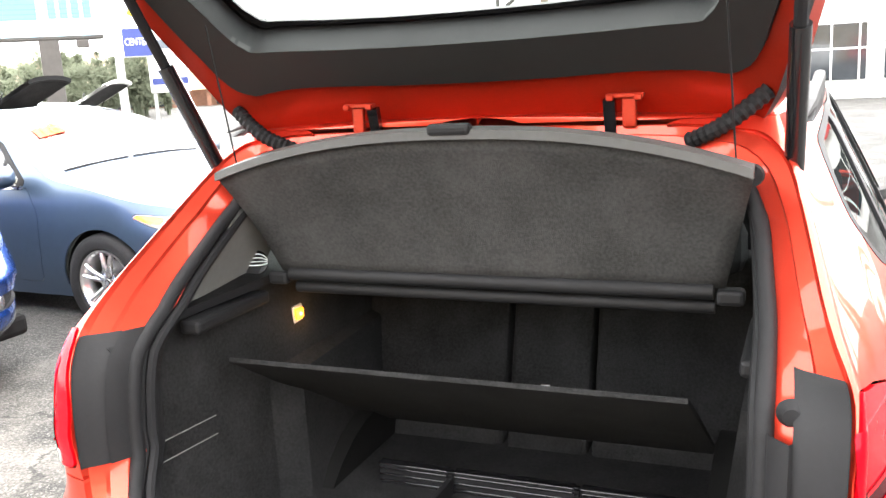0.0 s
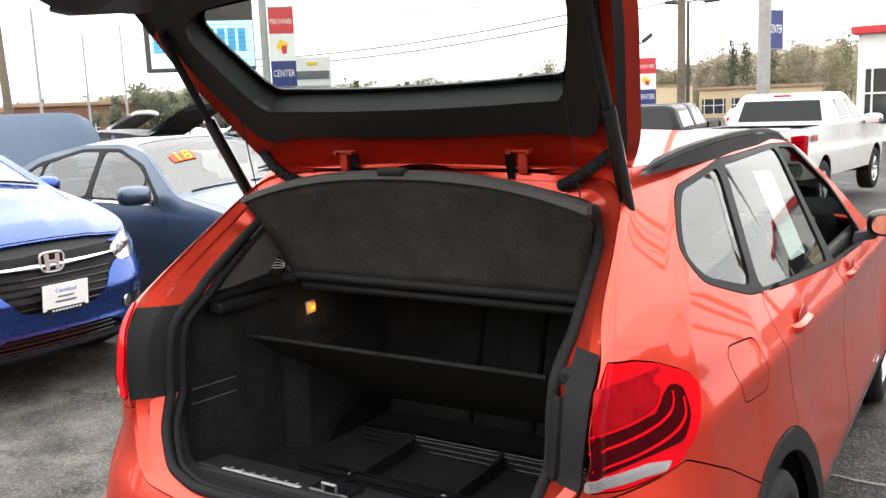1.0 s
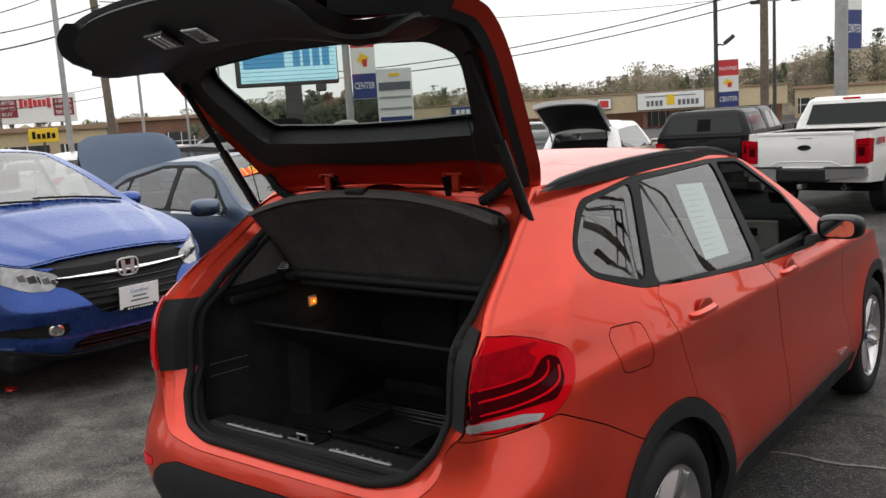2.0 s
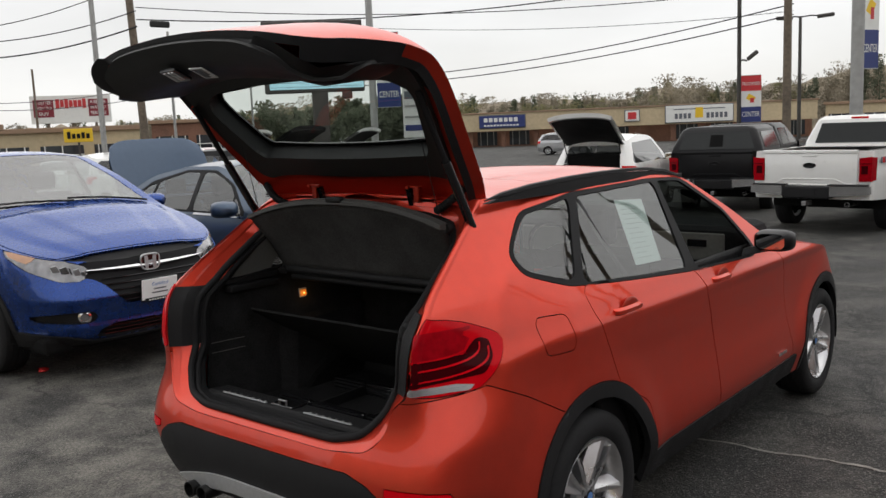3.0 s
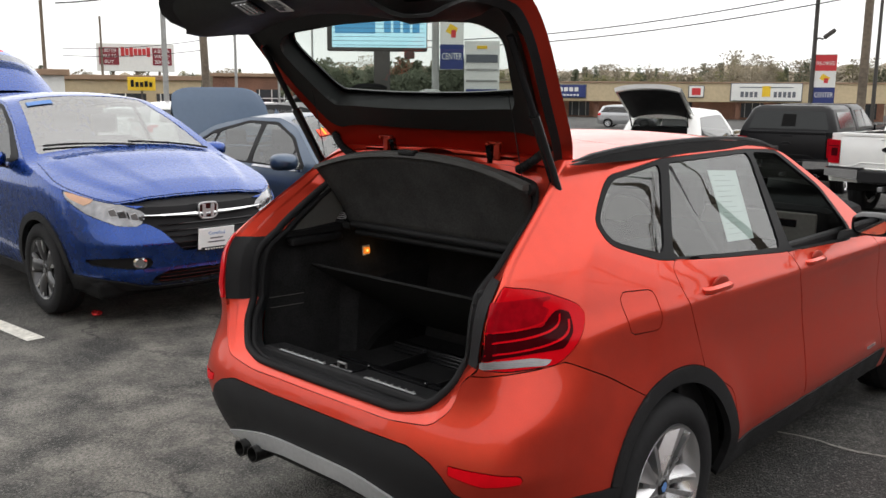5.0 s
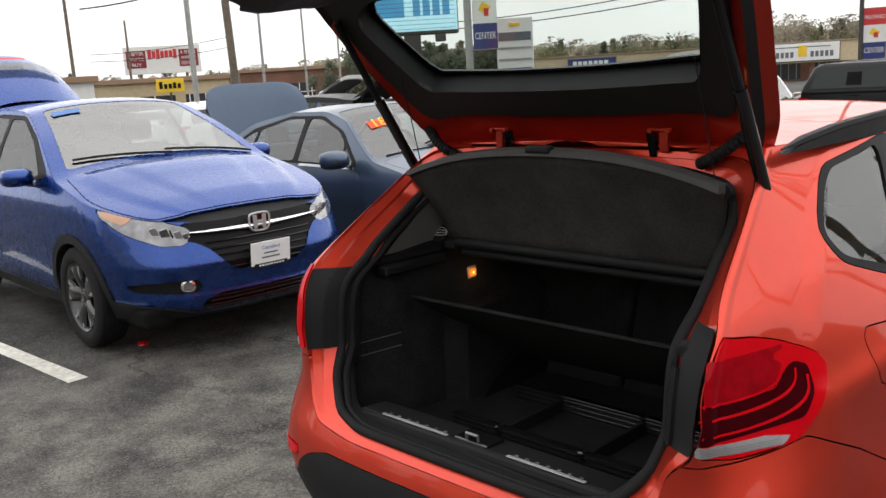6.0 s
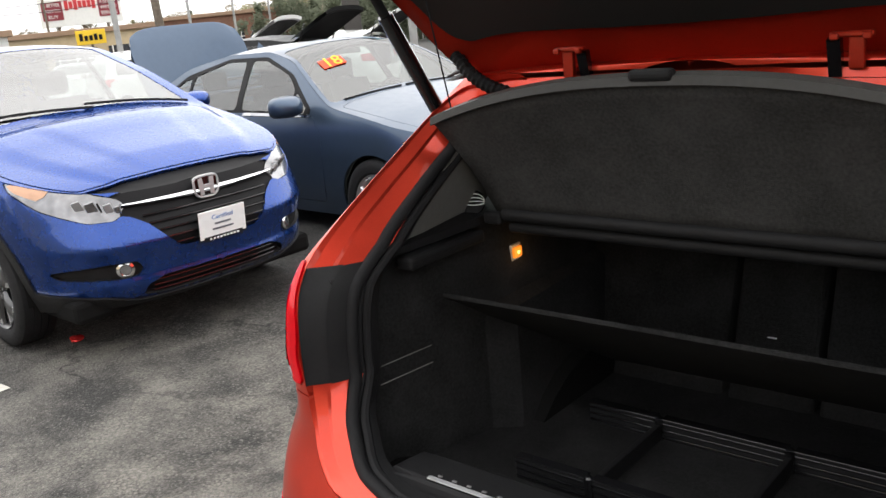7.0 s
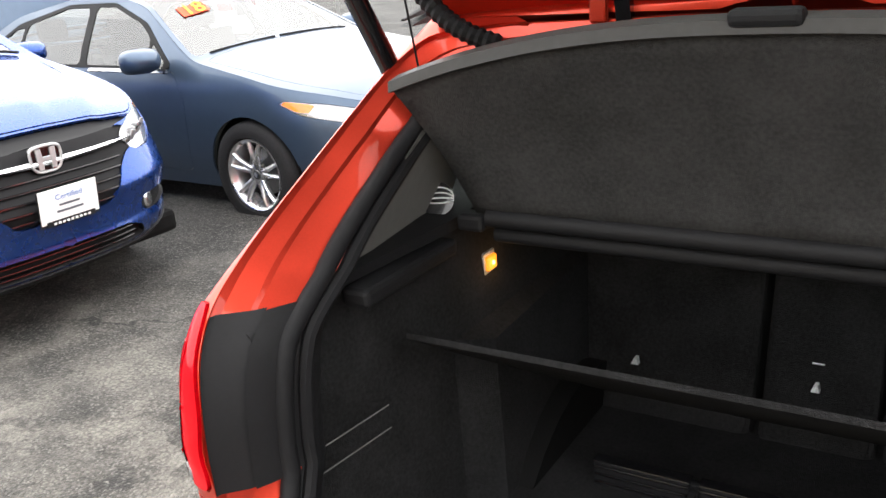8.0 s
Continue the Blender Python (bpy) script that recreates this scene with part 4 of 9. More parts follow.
def x1_tail_lamps():
    S, R = x1_body.at_y, x1_body.at_rear
    for s in (1, -1):
        k = 0.041 if s > 0 else 0.038
        def on(uz, off):
            q = np.array([uz])
            p = x1_body(q)[0]
            d = 0.002
            n = np.cross(x1_body(q + [[d, 0]])[0] - x1_body(q - [[d, 0]])[0], x1_body(q + [[0, d]])[0] - x1_body(q - [[0, d]])[0])
            n /= np.linalg.norm(n)
            if n[1] > 0 and abs(n[1]) > abs(n[0]) or n[0] * s < 0:
                n = -n
            return Vector(p + off * n)
        # a dark field crossed by thin bright bars that curl up, a red field above it
        k0 = np.array(R(s * (0.625 + k), 1.0))[0]
        k1 = np.array(S(-0.46, 1.0, s))[0]
        field = Skin(x1_body, np.linspace(k0, k1, 40), np.broadcast_to(np.linspace(0.905, 1.11, 30)[None, :], (40, 30)).copy())
        field.cut("field", rounded([R(s * (0.640 + k), 1.012), R(s * (0.70 + k), 1.006), S(-0.58, 1.020, s), S(-0.53, 1.052, s), S(-0.485, 1.040, s), S(-0.485, 0.985, s), S(-0.53, 0.935, s), R(s * (0.632 + k), 0.930)], 0.02))
        field.cut("upper", rounded([R(s * (0.634 + k), 1.098), R(s * (0.70 + k), 1.090), S(-0.60, 1.074, s), S(-0.555, 1.054, s), S(-0.59, 1.022, s), R(s * (0.70 + k), 1.008), R(s * (0.640 + k), 1.014)], 0.012))
        field.panel("lamp_upper_depth", "upper", M_REDMID, car, "deep red upper field of the tail lamp", off=0.0052, gap=0, depth=0.002)
        field.panel("lamp_depth", "field", M_REDDARK, car, "dark red lower field of the tail lamp", off=0.0055, gap=0, depth=0.002)
        for z0, reach, rise in ((0.932, -0.505, 0.085), (0.966, -0.535, 0.070), (0.996, -0.575, 0.050)):
            u0, u1 = R(s * (0.637 + k), z0)[0], S(reach, z0, s)[0]
            up, dn = [], []
            for t in np.linspace(0, 1, 26):
                q = np.array((u0 + (u1 - u0) * math.sin(t * math.pi / 2) ** 0.6, z0 + 0.016 * (1 - math.sin(t * math.pi / 2)) + rise * (1 - math.cos(t * math.pi / 2) ** 0.6)))
                w = 0.0026 + 0.0014 * t
                tang = np.array(((u1 - u0) * (math.cos(t * math.pi / 2) + 1e-3), rise * math.sin(t * math.pi / 2) ** 3 + 1e-6))
                tang /= np.hypot(*tang)
                nrm = np.array((-tang[1], tang[0])) * w
                up.append(on(q + nrm, 0.0072))
                dn.append(on(q - nrm, 0.0072))
            mesh_object("light_bar", up + dn, [(i, i + 1, 27 + i, 26 + i) for i in range(25)], M_REDLENS, car)
        strip = Skin(x1_body, np.linspace(R(s * (0.62 + k), 0.9)[0], S(-0.53, 0.9, s)[0], 30), np.broadcast_to(np.linspace(0.884, 0.936, 12)[None, :], (30, 12)).copy())
        strip.cut("clear", rounded([R(s * (0.630 + k), 0.928), R(s * (0.70 + k), 0.921), S(-0.58, 0.908, s), S(-0.60, 0.893, s), R(s * (0.70 + k), 0.898), R(s * (0.628 + k), 0.905)], 0.003))
        strip.panel("reversing_lens", "clear", M_RIBLENS, car, "clear reversing lamp strip", off=0.006, gap=0, depth=0.003)
        for z in (-0.005, 0.0, 0.005):
            us = np.linspace(R(s * (0.634 + k), 0.91)[0], S(-0.61, 0.91, s)[0], 14)
            rib = [on(np.array((u, z + d + 0.9165 - 0.0145 * f)), 0.0095) for d in (-0.0008, 0.0008) for u, f in zip(us, np.linspace(0, 1, 14))]
            mesh_object("lens_rib", rib, [(i, i + 1, 15 + i, 14 + i) for i in range(13)], M_STEEL, car)


x1_tail_lamps()


def x1_roof():
    lid = x1_body.lid(0.03, 45)
    L = x1_body.lid_at
    lid.cut("windscreen", rounded([(-0.93, L(2.16)), (0.93, L(2.16)), (0.95, L(2.84)), (-0.95, L(2.84))], 0.06))
    lid.cut("bonnet", rounded([(-0.94, L(2.92)), (0.94, L(2.92)), (0.9, L(4.36)), (-0.9, L(4.36))], 0.08))
    lid.cut("sunroof", rounded([(-0.78, L(0.95)), (0.78, L(0.95)), (0.78, L(1.95)), (-0.78, L(1.95))], 0.06))
    lid.panel("roof", "", M_ORANGE, car)
    lid.panel("bonnet", "bonnet", M_ORANGE, car)
    lid.panel("glass_sunroof", "sunroof", M_ORANGE, car, depth=0.02)
    ob = lid.panel("windscreen", "windscreen", M_TINTED, car, off=-0.003, gap=0, depth=0)
    ob.visible_shadow = False
    for s in (1, -1):
        path = []
        for y, z in ((-0.27, 1.474), (-0.16, 1.493), (0.0, 1.508), (0.25, 1.519), (0.5, 1.523), (0.75, 1.520), (0.95, 1.511), (1.12, 1.492), (1.24, 1.468), (1.32, 1.446)):
            path.append((s * (0.607 + 0.02 * math.sin((y + 0.2) * 2)), y, z))
        pts = [Vector(p) for p in path]
        fine = []
        for i in range(len(pts) - 1):
            for t in np.linspace(0, 1, 6)[:-1]:
                fine.append(pts[i].lerp(pts[i + 1], t))
        fine.append(pts[-1])
        rings = []
        for i, p in enumerate(fine):
            k = min(1.0, 0.25 + 0.16 * min(i, len(fine) - 1 - i))
            rings.append([p + Vector((s * 0.013 * k, 0, -0.010 * k)), p + Vector((s * 0.011 * k, 0, 0.002 * k)), p + Vector((0, 0, 0.005 * k)), p + Vector((-s * 0.011 * k, 0, 0.002 * k)), p + Vector((-s * 0.013 * k, 0, -0.010 * k))])
        part("roof_rail", loft_bm(rings), M_CLAD, car, "black roof rail", smooth=True)
        # black web fills under the rail: its feet, plus shade of the gap
        web = [[p + Vector((s * 0.012, 0, -0.012)) for p in fine], [Vector((p.x + s * 0.012, p.y, 1.462)) for p in fine], [Vector((p.x - s * 0.012, p.y, 1.462)) for p in fine], [p + Vector((-s * 0.012, 0, -0.012)) for p in fine]]
        part("rail_foot_shade", loft_bm([[r[i] for r in web] for i in range(len(fine))]), M_CLAD, car)


x1_roof()


def x1_details():
    # wheels with tyres, and their wells
    for s in (1, -1):
        for y in (0.0, 2.76):
            wheel(car, 0.331, 0.222, 0.225, (s * (0.77 if y == 0 else 0.755), y, 0.331), s, "v", M_ALU, M_BLUEINK)
            wheel_well(car, (s * 0.85, y + (0.03 if y == 0 else 0), 0.335), 0.385, 0.42, s)
    # underbody
    part("underbody", box_bm((1.5, 3.9, 0.14), (0, 1.35, 0.27), 0.04), M_DARK, car)
    for s in (1, -1):
        part("inner_side", box_bm((0.03, 1.45, 0.5), (s * 0.83, 1.22, 0.6)), M_DARK, car)
        part("door_lining", box_bm((0.035, 1.66, 0.70), (s * 0.795, 0.98, 0.72), 0.015), M_LINER, car)
    trim = part("door_trim", box_bm((0.02, 0.72, 0.34), (-0.772, 1.33, 0.915), 0.008), M_DOORTRIM, car, "light grey door trim panel")
    part("pull_handle", box_bm((0.012, 0.10, 0.028), (-0.758, 1.52, 0.985), 0.005), M_GLOSSB, trim)
    part("bumper_back", box_bm((1.25, 0.25, 0.3), (0, -0.66, 0.50), 0.06), M_DARK, car)
    # exhaust, two pipes side by side
    for x in (-0.395, -0.315):
        path = [(x, -0.62, 0.39), (x, -0.80, 0.385), (x, -0.935, 0.372)]
        bm = lathe_bm([(-0.30, 0.028), (0.0, 0.031), (0.0, 0.027), (-0.28, 0.025)], 24)
        bmesh.ops.transform(bm, matrix=pose(x, -0.915, 0.385, -4, 0, -90), verts=bm.verts)
        part("exhaust_pipe", bm, M_EXH, car, "sooty steel exhaust pipe", smooth=True)
    # door handles, each recess's shade painted as a darker orange oval
    for s in (1, -1):
        for y, z in ((0.30, 1.005), (1.20, 0.985)):
            x = float(X1_WIDTH(z)) * s
            bm = loft_bm([[(x + s * d0, y + t, z + 0.012 - 0.01 * t), (x + s * (d0 + 0.016), y + t, z + 0.004 - 0.01 * t), (x + s * (d0 + 0.016), y + t, z - 0.010 - 0.01 * t), (x + s * d0, y + t, z - 0.018 - 0.01 * t)]
                          for t, d0 in ((-0.105, -0.012), (-0.09, 0.002), (-0.05, 0.008), (0.05, 0.008), (0.09, 0.002), (0.105, -0.012))])
            part("door_handle", bm, M_ORANGE, car, smooth=True)
            bm = bmesh.new()
            bmesh.ops.create_uvsphere(bm, u_segments=20, v_segments=12, radius=1)
            bmesh.ops.scale(bm, vec=(0.006, 0.072, 0.046), verts=bm.verts)
            bmesh.ops.translate(bm, vec=(x + s * 0.001, y + 0.02, z - 0.004), verts=bm.verts)
            part("handle_recess_shade", bm, M_ORANGE_SHADED, car, smooth=True)
    # door mirrors
    for s in (1, -1):
        rings = []
        for t, k in ((0.0, 0.75), (0.03, 0.95), (0.08, 1.0), (0.13, 0.85), (0.16, 0.55), (0.17, 0.2)):
            rings.append([(s * (0.965 + 0.098 * k * math.copysign(abs(math.cos(a)) ** 0.6, math.cos(a))), 1.58 + t, 1.105 + 0.054 * k * math.copysign(abs(math.sin(a)) ** 0.6, math.sin(a))) for a in np.linspace(0, math.tau, 24, endpoint=False)])
        cap = part("door_mirror", loft_bm(rings), M_BLACKP, car, "door mirror with gloss black housing", smooth=True, angle=60)
        part("mirror_glass", prism_bm([(s * (0.965 + 0.070 * math.copysign(abs(math.cos(a)) ** 0.6, math.cos(a))), 1.105 + 0.038 * math.copysign(abs(math.sin(a)) ** 0.6, math.sin(a))) for a in np.linspace(0, math.tau, 24, endpoint=False)], 1.576, 1.582, "y"), M_MIRROR, cap)
        part("mirror_arm", hull_bm([(s * 0.83, 1.56, 1.03), (s * 0.83, 1.68, 1.03), (s * 0.83, 1.58, 1.065), (s * 0.83, 1.68, 1.065), (s * 0.91, 1.60, 1.045), (s * 0.91, 1.68, 1.045), (s * 0.91, 1.61, 1.08), (s * 0.91, 1.67, 1.08)]), M_CLAD, cap)
    # bar that divides the rear door glass
    for s in (1, -1):
        path = [(s * (float(X1_WIDTH(z)) * 0.985 - 0.004), y, z) for y, z in ((0.40, 1.115), (0.33, 1.27), (0.285, 1.43))]
        part("window_bar", tube_bm(path, 0.009, 6), M_GLOSSB, car)
    # white window form inside the rear door glass
    q = [(0.700, 0.555, 1.400), (0.700, 0.80, 1.384), (0.826, 0.735, 1.126), (0.826, 0.505, 1.138)]
    n = Vector((1, 0, 0.5)).normalized() * 0.002
    sheet = part("window_form", hull_bm([Vector(p) - Vector((0.035, 0, 0.0)) + k * n for p in q for k in (0, 1)]), M_PAPER, car, "white printed paper form behind the glass")
    rowsb = bmesh.new()
    for i in range(12):
        t = 0.08 + i * 0.075
        a = Vector(q[0]).lerp(Vector(q[3]), t)
        b = Vector(q[1]).lerp(Vector(q[2]), t)
        p0, p1 = a.lerp(b, 0.1), a.lerp(b, 0.55 + 0.35 * ((i * 7) % 5) / 5)
        vs = [rowsb.verts.new(p - Vector((0.035, 0, 0)) + n * 1.8 + Vector((0, 0, dz))) for p, dz in ((p0, -0.0015), (p1, -0.0015), (p1, 0.0015), (p0, 0.0015))]
        rowsb.faces.new(vs)
    part("print_lines", rowsb, mat("pale_print", (0.73, 0.75, 0.76), 0.7), sheet)
    # seats and dash, seen through the glass
    for x in (-0.38, 0.38):
        part("front_seat", hull_bm([(x + dx, y, z) for dx in (-0.24, 0.24) for y, z in ((1.0, 0.62), (1.12, 0.60), (0.82, 1.12), (0.94, 1.14))]), M_SEAT, car)
        part("seat_cushion", box_bm((0.48, 0.5, 0.14), (x, 1.3, 0.56), 0.05), M_SEAT, car)
        part("headrest", box_bm((0.26, 0.10, 0.19), (x, 0.85, 1.25), 0.045), M_SEAT, car)
    for x in (-0.36, 0.0, 0.36):
        part("rear_headrest", box_bm((0.24, 0.09, 0.14), (x, 0.20, 1.14), 0.04), M_SEAT, car)
    part("rear_bench", box_bm((1.2, 0.5, 0.15), (0, 0.62, 0.55), 0.05), M_SEAT, car)
    dash = part("dashboard", box_bm((1.44, 0.52, 0.32), (0, 2.05, 0.975), 0.07), M_SEAT, car, "black dashboard with light grey lower trim")
    part("dash_trim", box_bm((1.30, 0.02, 0.15), (0, 1.785, 1.030), 0.008), M_DOORTRIM, dash)
    part("air_vent", box_bm((0.11, 0.012, 0.04), (0.50, 1.772, 1.050), 0.005), M_GLOSSB, dash)
    part("cabin_floor", box_bm((1.5, 2.0, 0.04), (0, 1.3, 0.36)), M_DARK, car)
    bm = bmesh.new()
    ring = [(-0.37 + 0.18 * math.cos(a), 1.72 - 0.06 * math.sin(a), 0.97 + 0.17 * math.sin(a)) for a in np.linspace(0, math.tau, 24, endpoint=False)]
    part("steering_wheel", tube_bm(ring, 0.014, 8, True), M_RUBBER, car)
    part("headlining", box_bm((1.12, 1.3, 0.02), (0, 0.50, 1.435)), M_GREYTRIM, car)
    # sill script becomes plain bars
    for i in range(5):
        part("badge_bar", box_bm((0.004, 0.018, 0.016), (0.898, 1.93 + i * 0.026, 0.44)), M_CHROME, car)


x1_details()


def x1_tailgate():
    hinge = Vector((0, -0.20, 1.475))
    turn = Matrix.Translation(hinge) @ Matrix.Rotation(radians(-84), 4, "X") @ Matrix.Translation(-hinge)
    gate = thing("tailgate", "", "")
    gate.parent = car
    full = Body(4.46, X1_WIDTH, X1_REAR, ease([(0.2, 0.12), (1.0, 0.34)]), X1_TOP, X1_LOW, X1_CROWN, -0.905, (2.8, 0.6), (2.6, 0.7), x1_taper, (1.0, 0.9), (5.5, 0.58, 0.20, 0.58))
    R = full.at_rear
    us = np.linspace(-1.0, 1.0, 100)
    gate_rear = ease([(0.60, 0.070), (0.68, 0.064), (0.80, 0.060), (1.0, 0.058), (1.10, 0.064), (1.14, float(X1_REAR(1.14)) - 0.03), (1.19, float(X1_REAR(1.19)) - 0.012), (1.25, float(X1_REAR(1.25))), (1.56, 0.76)], 0.01, 3)

    def step(a, b, z):
        t = np.clip((z - a) / (b - a), 0, 1)
        return t * t * (3 - 2 * t)

    def form(q):
        # the gate is flatter at its foot and fuller at the waist than the body round it
        p = full(q)
        z = q[..., 1]
        p[..., 1] += np.where(z < 1.25, gate_rear(z) - X1_REAR(z), 0.0)
        p[..., 1] += (0.06 * (p[..., 0] / 0.6) ** 2 - 0.03) * (1 - step(1.05, 1.2, z))
        return p

    def form_in(q):
        # the lining is deep round the latch and runs out to a beak at the foot
        p = form(q)
        z, x = q[..., 1], np.abs(p[..., 0])
        p[..., 1] -= 0.046 * (1 - np.clip((z - 0.672) / 0.06, 0, 1))
        p[..., 1] += 0.080 * np.clip((z - 0.675) / 0.125, 0, 1) * (1 - step(0.98, 1.17, z)) * (1 - step(0.52, 0.62, x))
        return p

    def sheet(fun=form):
        return Skin(fun, us, np.broadcast_to(np.linspace(0.63, 1.545, 62)[None, :], (100, 62)).copy())

    def both(pts, r=0.04):
        return rounded([R(x, z) for x, z in pts] + [R(-x, z) for x, z in reversed(pts[1:-1])], r)
    edge = both([(0.0, 0.668), (0.36, 0.668), (0.53, 0.69), (0.585, 0.75), (0.605, 0.83), (0.634, 0.90), (0.660, 1.0), (0.682, 1.10), (0.680, 1.16), (0.664, 1.225), (0.630, 1.31), (0.594, 1.405), (0.565, 1.45), (0.53, 1.50), (0.40, 1.526), (0.0, 1.530)], 0.03)
    view = both([(0.0, 1.182), (0.48, 1.190), (0.55, 1.208), (0.452, 1.355), (0.30, 1.368), (0.0, 1.374)])
    view_in = both([(0.0, 1.174), (0.48, 1.182), (0.568, 1.202), (0.468, 1.365), (0.30, 1.378), (0.0, 1.383)])
    trim = both([(0.0, 0.688), (0.34, 0.690), (0.475, 0.715), (0.53, 0.775), (0.572, 0.86), (0.600, 0.92), (0.648, 1.10), (0.640, 1.19), (0.594, 1.31), (0.552, 1.395), (0.50, 1.424), (0.0, 1.440)], 0.03)
    outer = sheet()
    outer.cut("skin", edge)
    outer.cut("frit", both([(0.0, 1.160), (0.50, 1.168), (0.592, 1.19), (0.49, 1.378), (0.31, 1.396), (0.0, 1.402)]))
    outer.cut("glass", view)
    outer.panel("outer_panel", "skin", M_ORANGE, gate, "burnt orange tailgate skin", off=0.012, gap=0.0, depth=0.0, xf=turn)
    outer.panel("glass_border", "frit", M_GLOSSB, gate, "black border of the rear window", off=0.007, gap=0.0, depth=0.006, xf=turn)
    ob = outer.panel("rear_window", "glass", M_GLASS, gate, "clear green-tinted rear window", off=0.004, gap=0.0, depth=0.0, xf=turn)
    ob.visible_shadow = False
    inner = sheet(form_in)
    inner.cut("steel", edge)
    inner.cut("liner", trim)
    inner.cut("hole", view_in)
    # upper frame in the orange with shade in its colour
    inner.panel("inner_frame", "steel", M_ORANGE_SHADED, gate, "orange painted inner frame", off=-0.058, gap=0.0, depth=0.0, xf=turn, only=lambda q: q[:, 1] > 1.17)
    inner.panel("lower_frame", "steel", M_LINER, gate, "black lower frame", off=-0.058, gap=0.0, depth=0.0, xf=turn, only=lambda q: q[:, 1] <= 1.17)
    inner.panel("inner_lining", "liner", M_GATELINER, gate, "black moulded plastic lining", off=-0.070, gap=0.002, depth=-0.014, xf=turn)

    def band(poly, offs, name, material, label, keep, side=0):
        poly = np.vstack([poly, poly[:1]])
        d = 0.002
        p = form(poly)
        n = np.cross(form(poly + [d, 0]) - form(poly - [d, 0]), form(poly + [0, d]) - form(poly - [0, d]))
        n /= np.linalg.norm(n, axis=1, keepdims=True)
        n[n[:, 1] > 0] *= -1
        rings = [[turn @ Vector(a + o * b) for a, b in zip(p, n)] for o in offs]
        bm = bmesh.new()
        vs = [[bm.verts.new(v) for v in r] for r in rings]
        for i in range(len(poly) - 1):
            if keep(poly[i][1]) and poly[i][0] * side >= 0:
                for a, b in zip(vs, vs[1:]):
                    bm.faces.new((a[i], a[i + 1], b[i + 1], b[i]))
        bmesh.ops.delete(bm, geom=[v for v in bm.verts if not v.link_faces], context="VERTS")
        part(name, bm, material, gate, label, smooth=True)
    # folded edge also takes the shade-darkened orange
    band(edge, (0.012, -0.012, -0.030), "gate_edge", M_ORANGE_SHADED, "orange folded edge", lambda z: z > 1.0)
    band(edge, (-0.030, -0.045, -0.060), "edge_strip", M_LINER, "black inner edge strip", lambda z: z > 1.0)
    band(edge, (0.012, -0.004, -0.016), "gate_lower_edge", M_LINER, "black lower edge", lambda z: z <= 0.70)
    for side in (1, -1):
        band(edge, (0.012, -0.02, -0.060), "gate_side_edge", M_LINER, "black side edge", lambda z: 0.70 < z <= 1.0, side)
    band(view_in, (-0.071, -0.03, 0.003), "window_reveal", M_LINER, "black window reveal", lambda z: True)

    def place(x, z, off):
        q = np.array([R(x, z)])
        d = 0.004
        p = form_in(q)[0]
        n = np.cross(form_in(q + [[d, 0]])[0] - form_in(q - [[d, 0]])[0], form_in(q + [[0, d]])[0] - form_in(q - [[0, d]])[0])
        n /= np.linalg.norm(n)
        if n[1] > 0:
            n = -n
        return turn @ Vector(p + n * off)
    # hinge brackets: painted arms from roof header to the gate
    for s in (1, -1):
        hx = 0.297 if s > 0 else -0.250
        part("hinge_arm", hull_bm([(hx - s * 0.029 + dx, y, z) for dx in (-0.011, 0.011) for y, z in ((-0.270, 1.445), (-0.286, 1.450), (-0.286, 1.518), (-0.302, 1.513))]), M_GLOSSB, gate, "black steel hinge arm")
        # plate, foot and bolts in the shade-darkened orange
        part("hinge_plate", box_bm((0.026, 0.014, 0.056), (hx + s * 0.007, -0.290, 1.490), 0.004), M_ORANGE_SHADED, gate)
        part("hinge_foot", box_bm((0.070, 0.014, 0.010), (hx, -0.296, 1.521), 0.003), M_ORANGE_SHADED, gate)
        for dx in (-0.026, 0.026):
            part("hinge_bolt", box_bm((0.014, 0.010, 0.012), (hx + dx, -0.306, 1.518), 0.003), M_ORANGE_SHADED, gate)
        # gas strut, black tube and thinner rod
        a, b = Vector((s * 0.588, -0.318, 1.372)), Vector((s * 0.604, -0.605, 1.858))
        m = a.lerp(b, 0.52)
        st = part("gas_strut", tube_bm([a, a.lerp(b, 0.1), m], 0.017, 12), M_GLOSSB, gate, "black gas strut", smooth=True)
        part("strut_rod", tube_bm([m, b], 0.011, 10), M_RUBBER, st, smooth=True)
        bm = bmesh.new()
        bmesh.ops.create_uvsphere(bm, u_segments=14, v_segments=10, radius=0.024)
        bmesh.ops.translate(bm, vec=a + Vector((0, -0.005, -0.01)), verts=bm.verts)
        part("strut_socket", bm, M_RUBBER, st, smooth=True)
        # ribbed cable sleeve beside the hinge
        path = [Vector((s * (0.41 + 0.135 * t), -0.305 - 0.015 * math.sin(t * 3.1), 1.436 + 0.085 * t - 0.01 * math.sin(t * 3.1))) for t in np.linspace(0, 1, 26)]
        part("cable_sleeve", tube_bm(path, 0.015, 10, radii=[0.0165 if i % 2 else 0.0135 for i in range(26)]), M_RUBBER, gate)
        # cord that lifts the shelf
        part("shelf_cord", tube_bm([(s * 0.50, -0.39, 1.40), place(s * 0.50, 1.31, -0.09)], 0.0018, 5), M_RUBBER, gate)
    # latch pull and a printed label on the lining
    def flat_on(x, z, w, h, thick, name, material, label, lift=0.079):
        c, cx, cz = place(x, z, -lift), place(x + 0.02, z, -lift), place(x, z + 0.02, -lift)
        ex = (cx - c).normalized()
        ez = (cz - c).normalized()
        nn = ex.cross(ez)
        m = Matrix((ex, ez, nn)).transposed().to_4x4()
        m.translation = c
